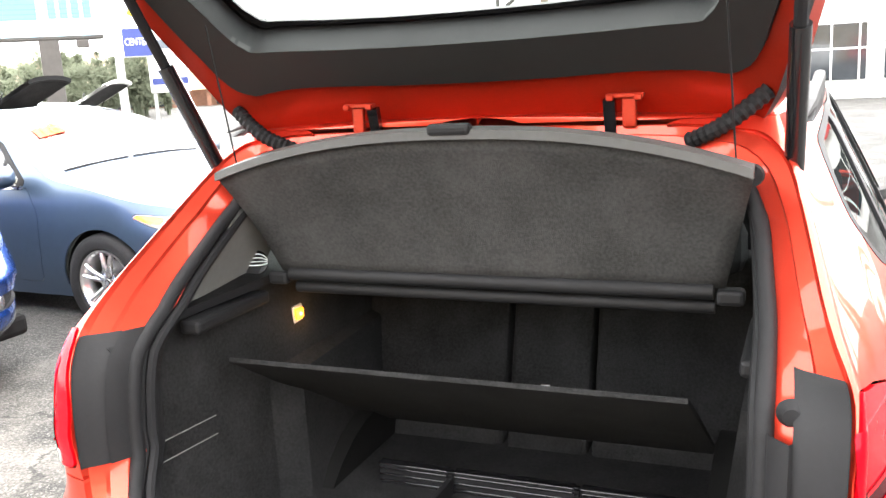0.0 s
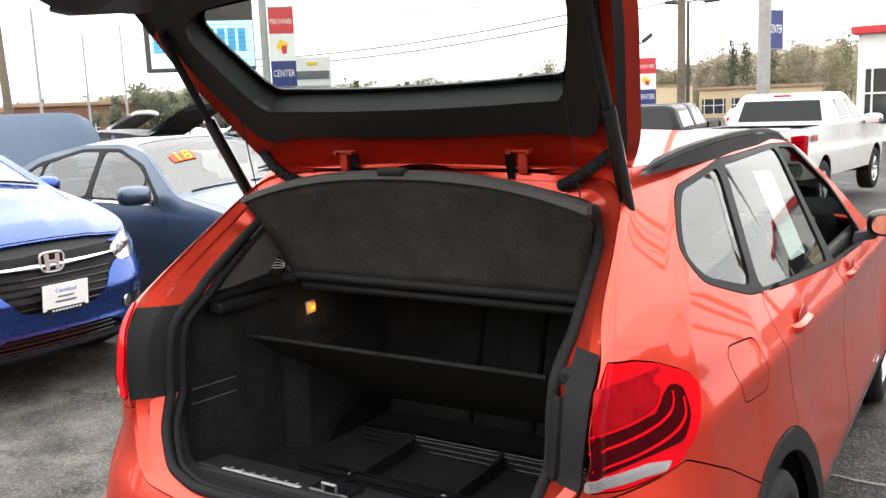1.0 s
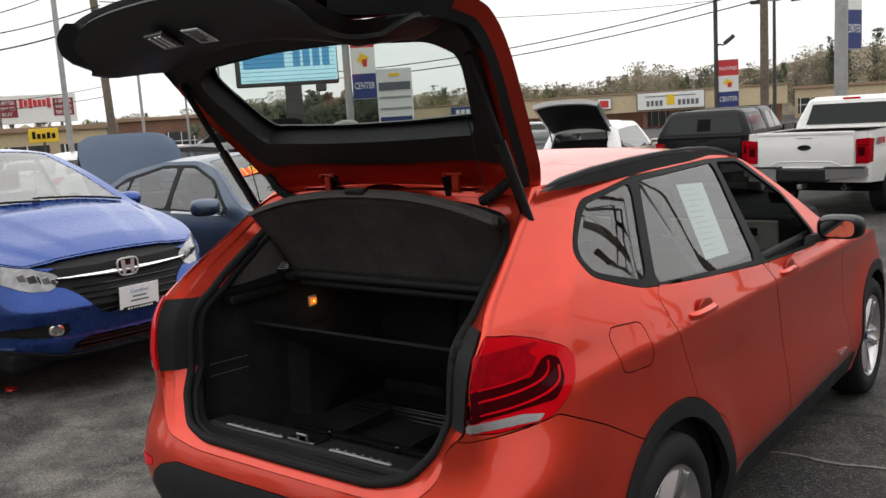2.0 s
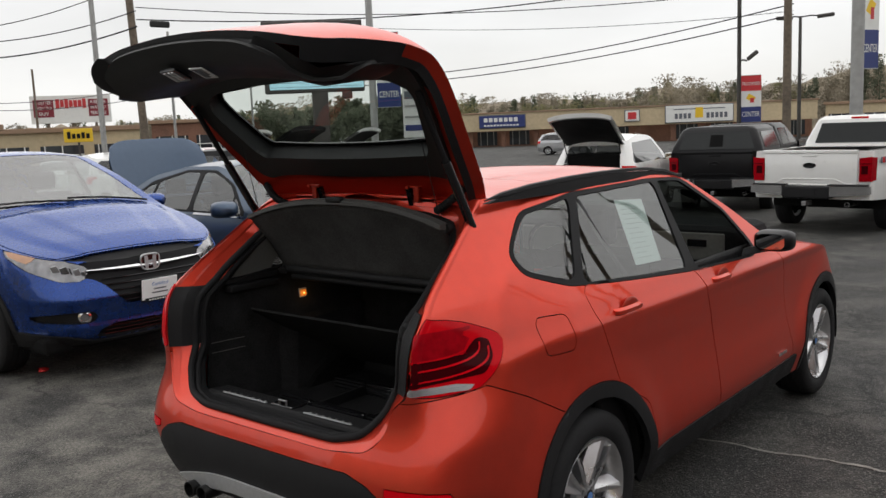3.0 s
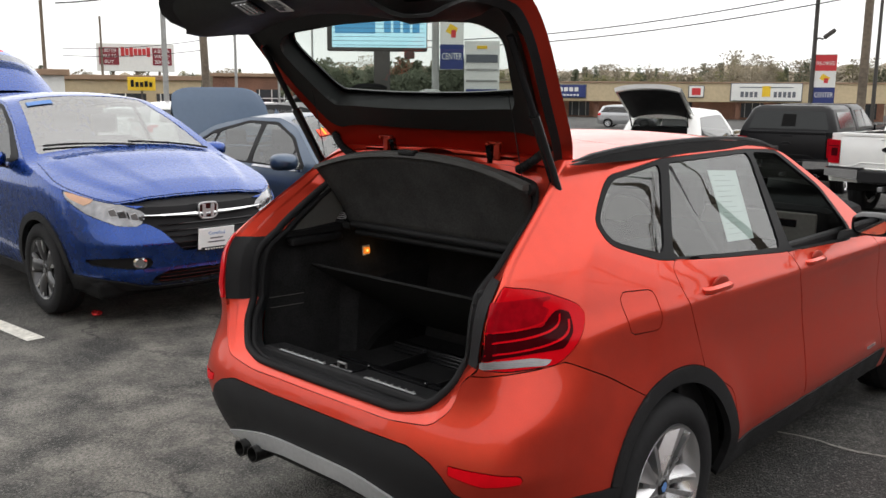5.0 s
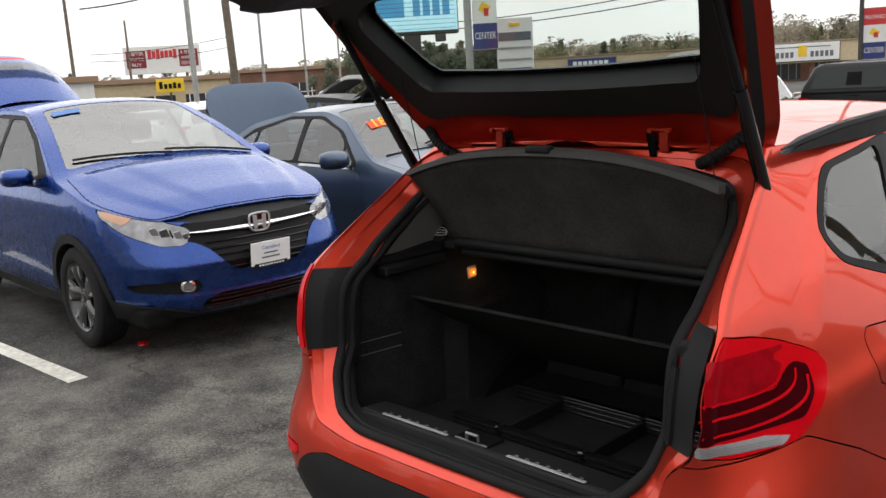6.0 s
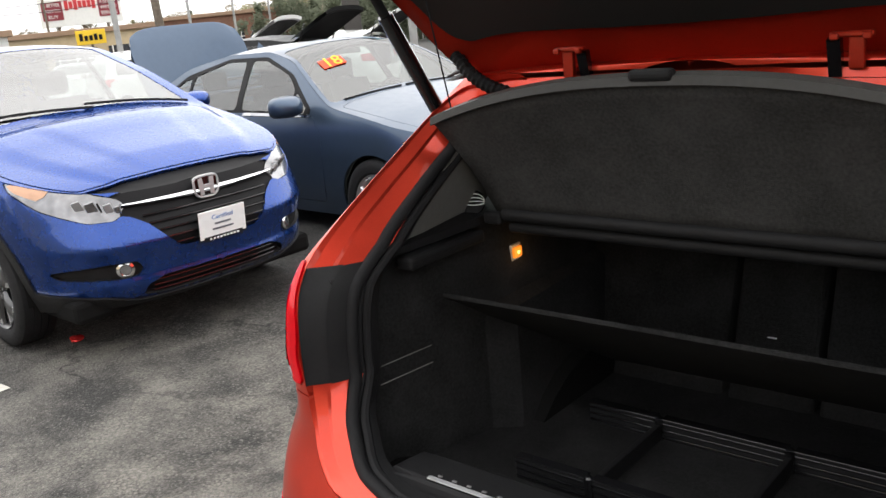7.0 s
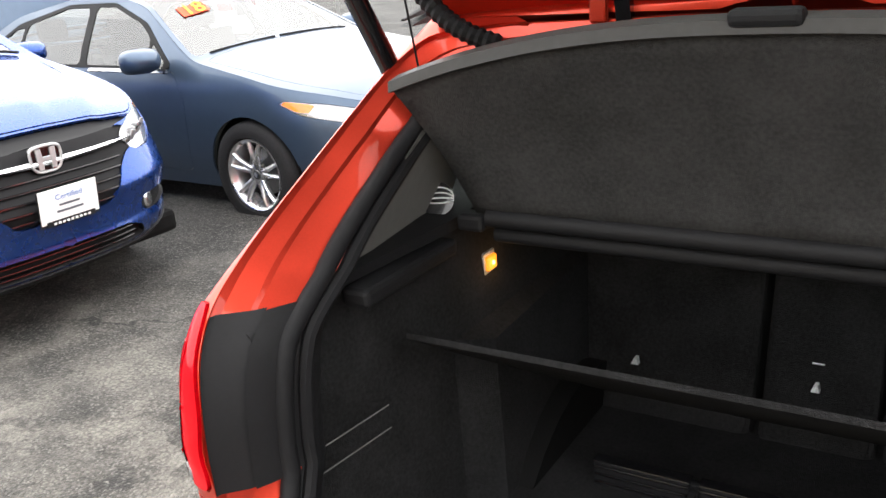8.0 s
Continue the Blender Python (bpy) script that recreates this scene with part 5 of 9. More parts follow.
        return part(name, box_bm((w, h, thick), (0, 0, 0), thick * 0.3, m), material, gate, label), m
    flat_on(-0.09, 0.745, 0.085, 0.075, 0.012, "pull_recess", M_GLOSSB, "gloss black pull recess", 0.083)
    for k in (-0.02, 0.005, 0.025):
        flat_on(-0.09 + k, 0.742, 0.012, 0.055, 0.006, "pull_bar", M_CHROME, "", 0.090)
    lab, m = flat_on(0.06, 0.75, 0.07, 0.07, 0.003, "warning_label", M_PAPER, "white printed label", 0.084)
    for i in range(5):
        part("print_bar", box_bm((0.055 - 0.008 * (i % 2), 0.004, 0.001), (0, 0, 0), 0, m @ Matrix.Translation((0, -0.026 + i * 0.008, -0.003))), M_INK, lab)
    part("print_mark", box_bm((0.03, 0.014, 0.001), (0, 0, 0), 0, m @ Matrix.Translation((-0.005, 0.018, -0.003))), M_INK, lab)


x1_tailgate()


def x1_boot():
    # gutter and seal round the opening
    seal_half = [(0.0, 0.716), (0.36, 0.718), (0.47, 0.745), (0.540, 0.82), (0.560, 0.92), (0.559, 1.08), (0.557, 1.19), (0.537, 1.31), (0.496, 1.385), (0.36, 1.412), (0.0, 1.432)]

    def legs(half, z_low, z_high):
        """The half outline in three legs: foot, side, head, each evenly divided."""
        pts = rounded(half + [(-x, z) for x, z in reversed(half[1:-1])], 0.03)
        pts = pts[pts[:, 0] >= -1e-6]
        pts = pts[np.argsort(np.arctan2(pts[:, 1] - 1.06, pts[:, 0]))]
        zz, xx = pts[:, 1], pts[:, 0]
        side = [(float(np.interp(z, np.maximum.accumulate(zz), xx)), z) for z in np.linspace(z_low, z_high, 34)]
        out = []
        for leg in ([tuple(p) for p in pts if p[1] < z_low] + [side[0]], [side[-1]] + [tuple(p) for p in pts if p[1] > z_high]):
            leg = np.array(leg)
            t = np.concatenate([[0], np.cumsum(np.hypot(*np.diff(leg, axis=0).T))])
            k2 = np.linspace(0, t[-1], 26)
            out.append([(float(np.interp(v, t, leg[:, 0])), float(np.interp(v, t, leg[:, 1]))) for v in k2])
        right = out[0][:-1] + side + out[1][1:]
        return np.array(right + [(-x, z) for x, z in reversed(right)])

    def on_skin(xz, fwd):
        q = np.array([x1_body.at_rear(x, z) for x, z in xz])
        p = x1_body(q)
        p[:, 1] += fwd
        return p
    near, far, seal2 = legs(x1_shut[0], 0.80, 1.35), legs(x1_shut[1], 0.80, 1.35), legs(seal_half, 0.80, 1.35)
    shut2 = np.vstack([near[:len(near) // 2], far[len(far) // 2:]])
    k = len(shut2)
    deep_at = np.interp(seal2[:, 1], [0.72, 0.82, 0.90, 1.09, 1.15, 1.32, 1.41], [0.45, 1.0, 1.62, 1.66, 2.3, 2.3, 1.2])

    rd = on_skin(seal2, 0.070 * deep_at)
    dark = [(0.896 if x > 0 else 0.914) < z < 1.142 and abs(x) > 0.4 for x, z in shut2]
    painted = ((0.0, 0.0), (0.05, 0.009), (0.36, 0.025), (0.40, 0.031), (0.85, 0.056))
    plastic = ((0.02, -0.001), (0.05, 0.004), (0.50, 0.022), (0.62, 0.029), (0.66, 0.025), (0.90, 0.044))
    for name, want, side, profile, material, label in (("boot_gutter", False, 0, painted, M_ORANGE, "orange painted gutter with a pressed ridge round the boot"), ("lamp_side_panel", True, 1, plastic, M_CLAD, "black plastic panel beside the lamp"), ("lamp_side_panel", True, -1, plastic, M_CLAD, "black plastic panel beside the lamp")):
        rings = [on_skin(shut2 + (seal2 - shut2) * t, d * deep_at) for t, d in profile] + [rd]
        rings = [np.vstack([r, r[:1]]) for r in rings]
        bm = bmesh.new()
        vs = [[bm.verts.new(p) for p in r] for r in rings]
        for j in range(len(rings) - 1):
            for i in range(k):
                if not want or (dark[i] and shut2[i][0] * side > 0 and not (j > 2 and shut2[i][1] > 1.065 and side > 0)):
                    bm.faces.new((vs[j][i], vs[j][i + 1], vs[j + 1][i + 1], vs[j + 1][i]))
        bmesh.ops.delete(bm, geom=[v for v in bm.verts if not v.link_faces], context="VERTS")
        part(name, bm, material, car, label, smooth=True, angle=70 if want else 24)
    seal = on_skin(seal2 + (shut2 - seal2) * 0.05, 0.058 * deep_at)
    part("boot_seal", tube_bm([Vector(p) for p in seal], 0.0145, 12, True, up=(0, -0.85, 0.5)), M_RUBBER, car, "black rubber boot seal", smooth=True)
    lip = on_skin(seal2 * [0.985, 1.0] + [0, 0.0], 0.014 + 0.070 * deep_at)
    part("seal_lip", tube_bm([Vector(p) for p in lip], 0.011, 8, True, up=(0, -0.85, 0.5)), M_RUBBER, car, smooth=True)
    inner = on_skin(seal2 * [0.978, 1.0], 0.024 + 0.070 * deep_at)
    deep = inner.copy()
    deep[:, 0] = np.clip(deep[:, 0] * 1.02, -0.575, 0.575)
    deep[:, 1] += 0.03
    part("boot_rim_trim", loft_bm([[Vector(p) for p in np.vstack([r, r[:1]])] for r in (rd, inner, deep)], closed=False, caps=False), M_LINER, car, smooth=True, angle=50)
    # buffer knobs on the gutter
    for s in (1, -1):
        bm = lathe_bm([(0, 0.0), (0.002, 0.012), (0.012, 0.015), (0.02, 0.022), (0.02, 0.0)], 20)
        bmesh.ops.transform(bm, matrix=pose(s * 0.602, -0.722, 1.097, 0, 0, 90) , verts=bm.verts)
        part("rubber_buffer", bm, M_RUBBER, car, smooth=True)
        bm = lathe_bm([(0, 0.0), (0.002, 0.012), (0.012, 0.015), (0.02, 0.022), (0.02, 0.0)], 20)
        bmesh.ops.transform(bm, matrix=pose(s * 0.475, -0.275, 1.425, 0, 0, 90), verts=bm.verts)
        part("rubber_buffer", bm, M_RUBBER, car, smooth=True)
    # boot walls
    part("boot_floor", box_bm((1.16, 1.05, 0.03), (0, -0.23, 0.595), 0.006), M_CARPET, car, "charcoal carpet boot floor")
    for s in (1, -1):
        part("boot_side_trim", hull_bm([(s * x, y, z) for x, y, z in ((0.605, -0.66, 0.60), (0.605, -0.60, 1.12), (0.52, -0.30, 0.60), (0.565, -0.30, 1.12), (0.52, 0.30, 0.60), (0.54, 0.30, 1.12), (0.74, -0.45, 0.6), (0.72, -0.45, 1.12), (0.74, 0.3, 0.6), (0.7, 0.3, 1.12))]), M_CARPET, car, "charcoal boot side lining")
        # wheel housing bulge
        part("wheel_bulge", hull_bm([(s * x, y, z) for x, y, z in ((0.58, -0.36, 0.6), (0.46, -0.28, 0.6), (0.46, 0.3, 0.6), (0.56, -0.30, 0.92), (0.50, -0.22, 0.90), (0.50, 0.3, 0.92), (0.58, 0.3, 0.95))]), M_CARPET, car)
        # ledge that bears the shelf, with vent and hook
        part("side_ledge", hull_bm([(s * x, y, z) for x, y, z in ((0.66, -0.62, 1.115), (0.575, -0.60, 1.115), (0.53, -0.30, 1.125), (0.53, 0.30, 1.13), (0.70, 0.30, 1.16), (0.70, -0.3, 1.16), (0.66, -0.62, 1.135), (0.575, -0.60, 1.13), (0.53, -0.30, 1.145), (0.53, 0.3, 1.15))]), M_LINER, car)
        part("ledge_step", box_bm((0.05, 0.26, 0.03), (s * 0.545, -0.42, 1.10), 0.008), M_LINER, car)
        # pillar lining from the ledge to the roof
        part("pillar_trim", hull_bm([(s * x, y, z) for x, y, z in ((0.575, -0.53, 1.14), (0.60, -0.53, 1.14), (0.595, -0.20, 1.14), (0.62, -0.20, 1.14), (0.50, -0.30, 1.385), (0.53, -0.30, 1.385), (0.50, -0.12, 1.40), (0.53, -0.12, 1.40))]), M_GREYTRIM, car, "grey pillar lining")
        at = look((s * 0.572, -0.262, 1.170), (s * 0.572 - s * 0.35, -0.262 - 0.8, 1.170 + 0.45))
        disc = [(0.030 * math.cos(a), 0.030 * math.sin(a)) for a in np.linspace(0, math.tau, 24, endpoint=False)]
        bm = prism_bm(disc, -0.004, 0.004, "z")
        bmesh.ops.transform(bm, matrix=at, verts=bm.verts)
        vent = part("side_vent", bm, M_GLOSSB, car, "round black vent with pale slats")
        for i in range(4):
            arc = [at @ Vector((0.026 * math.cos(a) - 0.004, 0.022 * math.sin(a) * (1.0 - 0.42 * i) - 0.002, -0.005)) for a in np.linspace(0.25, math.pi - 0.25, 11)]
            part("vent_slat", tube_bm(arc, 0.0014, 5), M_PAPER, vent)
    part("roof_rear_trim", box_bm((1.0, 0.25, 0.02), (0, -0.10, 1.425), 0.006), M_GREYTRIM, car)
    # backrests with split lines, anchor loops
    for x0, x1 in ((-0.56, -0.115), (-0.11, 0.11), (0.115, 0.56)):
        bm = hull_bm([(x, y, z) for x in (x0 + 0.004, x1 - 0.004) for y, z in ((0.10, 0.60), (0.27, 1.10), (0.22, 0.60), (0.36, 1.10))])
        bmesh.ops.bevel(bm, geom=bm.edges[:], offset=0.012, segments=2, affect="EDGES", profile=0.5)
        part("seat_backrest", bm, M_CARPET, car, "charcoal carpeted seat back")
    for x, z in ((-0.365, 0.718), (-0.007, 0.727)):
        mark = [(x - 0.008, z - 0.007), (x + 0.008, z - 0.007), (x + 0.004, z + 0.007), (x - 0.002, z + 0.007)]
        part("seat_anchor_mark", prism_bm(mark, 0.126, 0.145, "y"), M_PAPER, car, "small white anchor mark on the seat back")
    part("seat_anchor_mark", box_bm((0.022, 0.004, 0.002), (-0.007, 0.150, 0.770)), M_PAPER, car)
    # raised load floor board
    bm = hull_bm([(x, y, z) for x in (-0.53, 0.43) for y, z in ((-0.45, 1.006), (-0.453, 0.996), (0.08, 0.675), (0.08, 0.663))])
    bmesh.ops.bevel(bm, geom=bm.edges[:], offset=0.002, segments=2, affect="EDGES", profile=0.5)
    part("load_floor_board", bm, M_CARPET, car, "raised charcoal load floor board")
    # ribbed trays below
    for y in (-0.485, -0.175):
        for x0, x1 in ((-0.335, -0.155), (-0.140, 0.148), (0.163, 0.46)):
            tray = part("tray_wall", box_bm((x1 - x0, 0.022, 0.055), ((x0 + x1) / 2, y + 0.011, 0.633), 0.003), M_LINER, car, "ribbed black tray wall")
            for i in range(3):
                part("tray_rib", box_bm((x1 - x0 - 0.006, 0.006, 0.005), ((x0 + x1) / 2, y - 0.002, 0.620 + i * 0.016), 0.0015), M_GLOSSB, tray)
            part("tray_lip", box_bm((x1 - x0, 0.026, 0.004), ((x0 + x1) / 2, y + 0.010, 0.662), 0.0015), M_GLOSSB, tray)
        for x in (-0.147, 0.155):
            part("tray_post", lathe_bm([(0.60, 0.0), (0.60, 0.010), (0.664, 0.010), (0.668, 0.006), (0.668, 0.0)], 12, "z"), M_GLOSSB, car).location = (x, y, 0)
    part("tray_divider", box_bm((0.014, 0.31, 0.04), (-0.147, -0.33, 0.63), 0.003), M_LINER, car)
    part("tray_divider", box_bm((0.014, 0.31, 0.04), (0.155, -0.33, 0.63), 0.003), M_LINER, car)
    # sill cover with dotted metal strips and latch loop
    bm = hull_bm([(x, y, z) for x in (-0.44, 0.44) for y, z in ((-0.775, 0.715), (-0.765, 0.745), (-0.66, 0.735), (-0.64, 0.60), (-0.76, 0.60))])
    bmesh.ops.bevel(bm, geom=bm.edges[:], offset=0.01, segments=2, affect="EDGES", profile=0.5)
    sill = part("sill_cover", bm, M_LINER, car, "black plastic loading sill")
    for xa, xb in ((-0.34, -0.08), (0.13, 0.37)):
        part("sill_strip", box_bm((xb - xa, 0.011, 0.003), ((xa + xb) / 2, -0.757, 0.7465), 0.001), M_SATIN, sill, "thin metal sill strip")
        for i in range(7):
            part("strip_stud", box_bm((0.010, 0.006, 0.003), (xa + 0.02 + i * (xb - xa - 0.04) / 6, -0.744, 0.7465), 0.001), M_STEEL, sill)
    part("latch_loop", tube_bm([(-0.02, -0.745, 0.735), (-0.02, -0.745, 0.765), (0.02, -0.745, 0.765), (0.02, -0.745, 0.735)], 0.005, 8), M_STEEL, car, "steel latch loop")
    part("latch_base", box_bm((0.12, 0.07, 0.012), (0, -0.72, 0.744), 0.004), M_GLOSSB, car)
    # net pocket frame on the side
    for s in (-1,):
        for z in (0.880, 0.838):
            part("pocket_cord", tube_bm([(s * 0.582, -0.628, z), (s * 0.566, -0.47, z - 0.002)], 0.0012, 6), M_GREYTRIM, car)
    # courtesy lamp
    lampb = part("boot_lamp", box_bm((0.012, 0.044, 0.044), (-0.553, -0.14, 1.015), 0.004, None), M_SATIN, car, "lit boot lamp with amber glow")
    part("lamp_lens", box_bm((0.010, 0.034, 0.028), (-0.545, -0.14, 1.015), 0.004), M_BOOTLAMP, lampb, "glowing lamp lens")
    part("lamp_bulb", box_bm((0.010, 0.008, 0.009), (-0.5415, -0.14, 1.015), 0.003), M_LAMPGLOW, lampb)
    lp = new("boot_light", bpy.data.lights.new("boot_light", "POINT"))
    lp.data.energy, lp.data.color, lp.data.shadow_soft_size = 0.03, (1.0, 0.55, 0.2), 0.03
    lp.location = (-0.52, -0.14, 1.015)
    # parcel shelf, tilted up
    shelf = thing("parcel_shelf", "charcoal carpeted parcel shelf tilted up in the boot", "parcel shelf")
    cols, rows = 28, 10

    def sp(i, j, off):
        a = -1 + 2 * i / cols
        t = j / rows
        x = a * (0.475 + 0.055 * t)
        top = 1.462 - 0.075 * abs(a) ** 2.4
        z = 1.165 + (top - 1.165) * t
        y = -0.285 - 0.125 * t + 0.02 * math.sin(t * math.pi) * 0.6
        return (x, y + off, z)
    verts, faces = [], []
    for off in (-0.012, 0.012):
        for i in range(cols + 1):
            for j in range(rows + 1):
                verts.append(sp(i, j, off))
    m = (cols + 1) * (rows + 1)
    for i in range(cols):
        for j in range(rows):
            a = i * (rows + 1) + j
            faces.append((a, a + rows + 1, a + rows + 2, a + 1))
            faces.append((m + a, m + a + 1, m + a + rows + 2, m + a + rows + 1))
    rim = [i * (rows + 1) for i in range(cols + 1)] + [cols * (rows + 1) + j for j in range(1, rows + 1)] + [i * (rows + 1) + rows for i in range(cols - 1, -1, -1)] + [j for j in range(rows - 1, 0, -1)]
    for a, b in zip(rim, rim[1:] + rim[:1]):
        faces.append((a, m + a, m + b, b))
    mesh_object("shelf_panel", verts, faces, M_FELT, shelf)
    edgep = [Vector(sp(i, rows, 0.0)) + Vector((0, -0.004, 0.004)) for i in range(cols + 1)]
    part("shelf_edge", loft_bm([[p + Vector((0, -0.020, -0.006)), p + Vector((0, -0.018, 0.010)), p + Vector((0, 0.010, 0.016)), p + Vector((0, 0.026, 0.012)), p + Vector((0, 0.022, -0.008))] for p in edgep]), M_EDGEPLASTIC, shelf, "dark grey plastic shelf edge", smooth=True, angle=60)
    part("shelf_tab", box_bm((0.085, 0.03, 0.022), (0.0, -0.425, 1.478), 0.008), M_LINER, shelf)
    for z, r, y in ((1.158, 0.016, -0.294), (1.122, 0.014, -0.268)):
        part("shelf_bar", tube_bm([(-0.455, y, z), (0.455, y, z)], r, 12), M_LINER, shelf, smooth=True)
    for s in (1, -1):
        part("shelf_pivot", box_bm((0.05, 0.04, 0.03), (s * 0.485, -0.288, 1.148), 0.008), M_LINER, shelf)
        part("cord_knob", lathe_bm([(0, 0.0), (0.0, 0.018), (0.02, 0.02), (0.03, 0.012), (0.03, 0.0)], 16), M_RUBBER, shelf).matrix_basis = pose(s * 0.525, -0.40, 1.385, 0, 0, 90)


x1_boot()


# ---- the other cars on the lot ----
def heading(x, y, deg, z=None):
    """A pose at the place on the ground, its own +y turned deg to the left of the world's +x."""
    return pose(x, y, ground_z(x, y) if z is None else z, 0, 0, deg - 90)


def flat_tap(e):
    return np.ones_like(np.asarray(e, float))


def nose_taper(amount, start, length):
    return lambda e: 1 - amount * np.clip((e - start) / (length - start), 0, 1) ** 2


def seats(car, rows, material=M_BEIGE, width=0.62):
    for y, z in rows:
        for x in (-0.37, 0.37):
            bm = hull_bm([(x + dx, yy, zz) for dx in (-0.23, 0.23) for yy, zz in ((y + 0.16, z), (y + 0.28, z), (y - 0.02, z + 0.56), (y + 0.08, z + 0.58))])
            part("seat_back", bm, material, car)
            part("headrest", box_bm((0.25, 0.09, 0.17), (x, y + 0.0, z + 0.69), 0.04), material, car)


def mirror(car, x, y, z, body_mat, size=1.0, under=None):
    s = 1 if x > 0 else -1
    rings = []
    for t, k in ((0.0, 0.82), (0.03, 1.0), (0.09, 0.95), (0.13, 0.7), (0.155, 0.25)):
        rings.append([(x + s * 0.11 * size * k * math.copysign(abs(math.cos(a)) ** 0.65, math.cos(a)), y + t * size, z + 0.066 * size * k * math.copysign(abs(math.sin(a)) ** 0.65, math.sin(a))) for a in np.linspace(0, math.tau, 20, endpoint=False)])
    cap = part("door_mirror", loft_bm(rings), body_mat, car, smooth=True, angle=60)
    part("mirror_glass", box_bm((0.15 * size, 0.004, 0.09 * size), (x, y - 0.001, z), 0.001), M_MIRROR, cap)
    part("mirror_foot", hull_bm([(x - s * 0.17, y + 0.02, z - 0.09), (x - s * 0.17, y + 0.12, z - 0.09), (x - s * 0.02, y + 0.03, z - 0.055), (x - s * 0.02, y + 0.11, z - 0.055), (x - s * 0.17, y + 0.02, z - 0.05), (x - s * 0.02, y + 0.11, z - 0.03)]), under or M_GLOSSB, cap)


def blue_crossover():
    # bright blue small crossover, nose towards the lot
    L = 4.29
    car = thing("crossover_car", "bright blue small crossover with white dealer plate, tailgate raised", "car", heading(*HRV_AT))
    body = Body(L, ease([(0.2, 0.80), (0.4, 0.86), (0.7, 0.886), (0.95, 0.875), (1.05, 0.84), (1.3, 0.73), (1.55, 0.60)], rad=2),
                ease([(0.2, 0.1), (0.6, 0.0), (1.0, 0.08), (1.5, 0.5)]),
                ease([(0.18, 0.22), (0.26, 0.11), (0.31, 0.05), (0.385, 0.028), (0.40, 0.042), (0.49, 0.028), (0.57, 0.0), (0.60, 0.012), (0.70, 0.070), (0.80, 0.115), (0.88, 0.165), (0.98, 0.31)], 0.01, 1),
                ease([(0.0, 1.46), (0.7, 1.53), (1.9, 1.54), (2.15, 1.515), (2.58, 1.34), (3.00, 1.125), (3.12, 1.075), (3.6, 0.995), (3.95, 0.920), (4.15, 0.862), (4.29, 0.815)]),
                ease([(0, 0.3), (0.6, 0.24), (3.4, 0.22), (3.8, 0.24), (4.29, 0.25)]),
                ease([(0, 0.02), (1.0, 0.05), (2.1, 0.055), (2.9, 0.075), (3.2, 0.07), (3.7, 0.055), (4.1, 0.03), (4.29, 0.0)]),
                0.0, (3.2, 0.5), (2.9, 0.76), nose_taper(0.06, 2.6, L), (0.7, 0.9))
    S, N = body.at_y, body.at_nose
    skin = body.flank(0.022, 56)
    for s in (1, -1):
        def Q(*pts):
            return [S(y, z, s) for y, z in pts]

        def NN(*pts):
            return [N(s * x, z) for x, z in pts]
        g = "" if s > 0 else "_far"
        skin.cut("front_door" + g, rounded(Q((1.85, 1.03), (1.85, 0.32), (2.86, 0.32), (2.90, 0.9), (2.86, 1.05)), 0.05))
        skin.cut("rear_door" + g, rounded(Q((0.95, 1.02), (1.0, 0.7), (1.2, 0.32), (1.845, 0.32), (1.845, 1.03)), 0.05))
        skin.cut("trim" + g, rounded(Q((0.55, 1.12), (1.0, 1.035), (2.80, 1.075), (2.92, 1.105), (2.52, 1.345), (2.12, 1.495), (1.6, 1.51), (0.7, 1.44)), 0.05))
        skin.cut("glass_a" + g, rounded(Q((0.62, 1.13), (1.0, 1.06), (1.76, 1.075), (1.78, 1.475), (1.5, 1.485), (0.75, 1.42)), 0.04))
        skin.cut("glass_b" + g, rounded(Q((1.84, 1.075), (2.76, 1.100), (2.48, 1.315), (2.12, 1.465), (1.84, 1.475)), 0.04))
        for cy in (0.79, 3.34):
            skin.cut("cladding" + g, [S(cy + 0.425 * math.cos(a), 0.335 + 0.42 * math.sin(a), s) for a in np.linspace(-0.6, math.pi + 0.6, 36)])
        skin.cut("cladding" + g, Q((0.9, 0.31), (3.4, 0.31), (3.4, 0.1), (0.9, 0.1)))
        skin.cut("cladding" + g, NN((0.0, 0.1), (0.0, 0.275), (0.45, 0.275), (0.60, 0.32), (0.74, 0.345)) + Q((3.76, 0.36), (3.72, 0.1)))
        skin.cut("grille", rounded(NN((0.0, 0.835), (0.0, 0.512), (0.23, 0.515), (0.30, 0.585), (0.36, 0.66), (0.43, 0.71), (0.52, 0.73), (0.52, 0.80), (0.46, 0.825), (0.3, 0.833)), 0.02))
        skin.cut("headlamp" + g, rounded(NN((0.43, 0.768), (0.46, 0.805), (0.56, 0.842)) + Q((4.02, 0.880), (3.82, 0.918), (3.67, 0.932), (3.72, 0.885), (3.90, 0.790)) + NN((0.62, 0.706), (0.50, 0.700)), 0.018))
        skin.cut("intake", rounded(NN((0.0, 0.385), (0.33, 0.385), (0.42, 0.35), (0.44, 0.30), (0.36, 0.285), (0.0, 0.285)), 0.015))
        skin.cut("fog_bezel" + g, rounded(NN((0.43, 0.45), (0.46, 0.488), (0.60, 0.490)) + Q((4.02, 0.482), (3.90, 0.470), (3.95, 0.435)) + NN((0.56, 0.408), (0.46, 0.408)), 0.02))
        for cy in (0.79, 3.34):
            skin.cut("void", [S(cy + 0.365 * math.cos(a), 0.335 + 0.36 * math.sin(a), s) for a in np.linspace(-0.9, math.pi + 0.9, 36)])
    skin.panel("body_shell", "", M_BLUE, car)
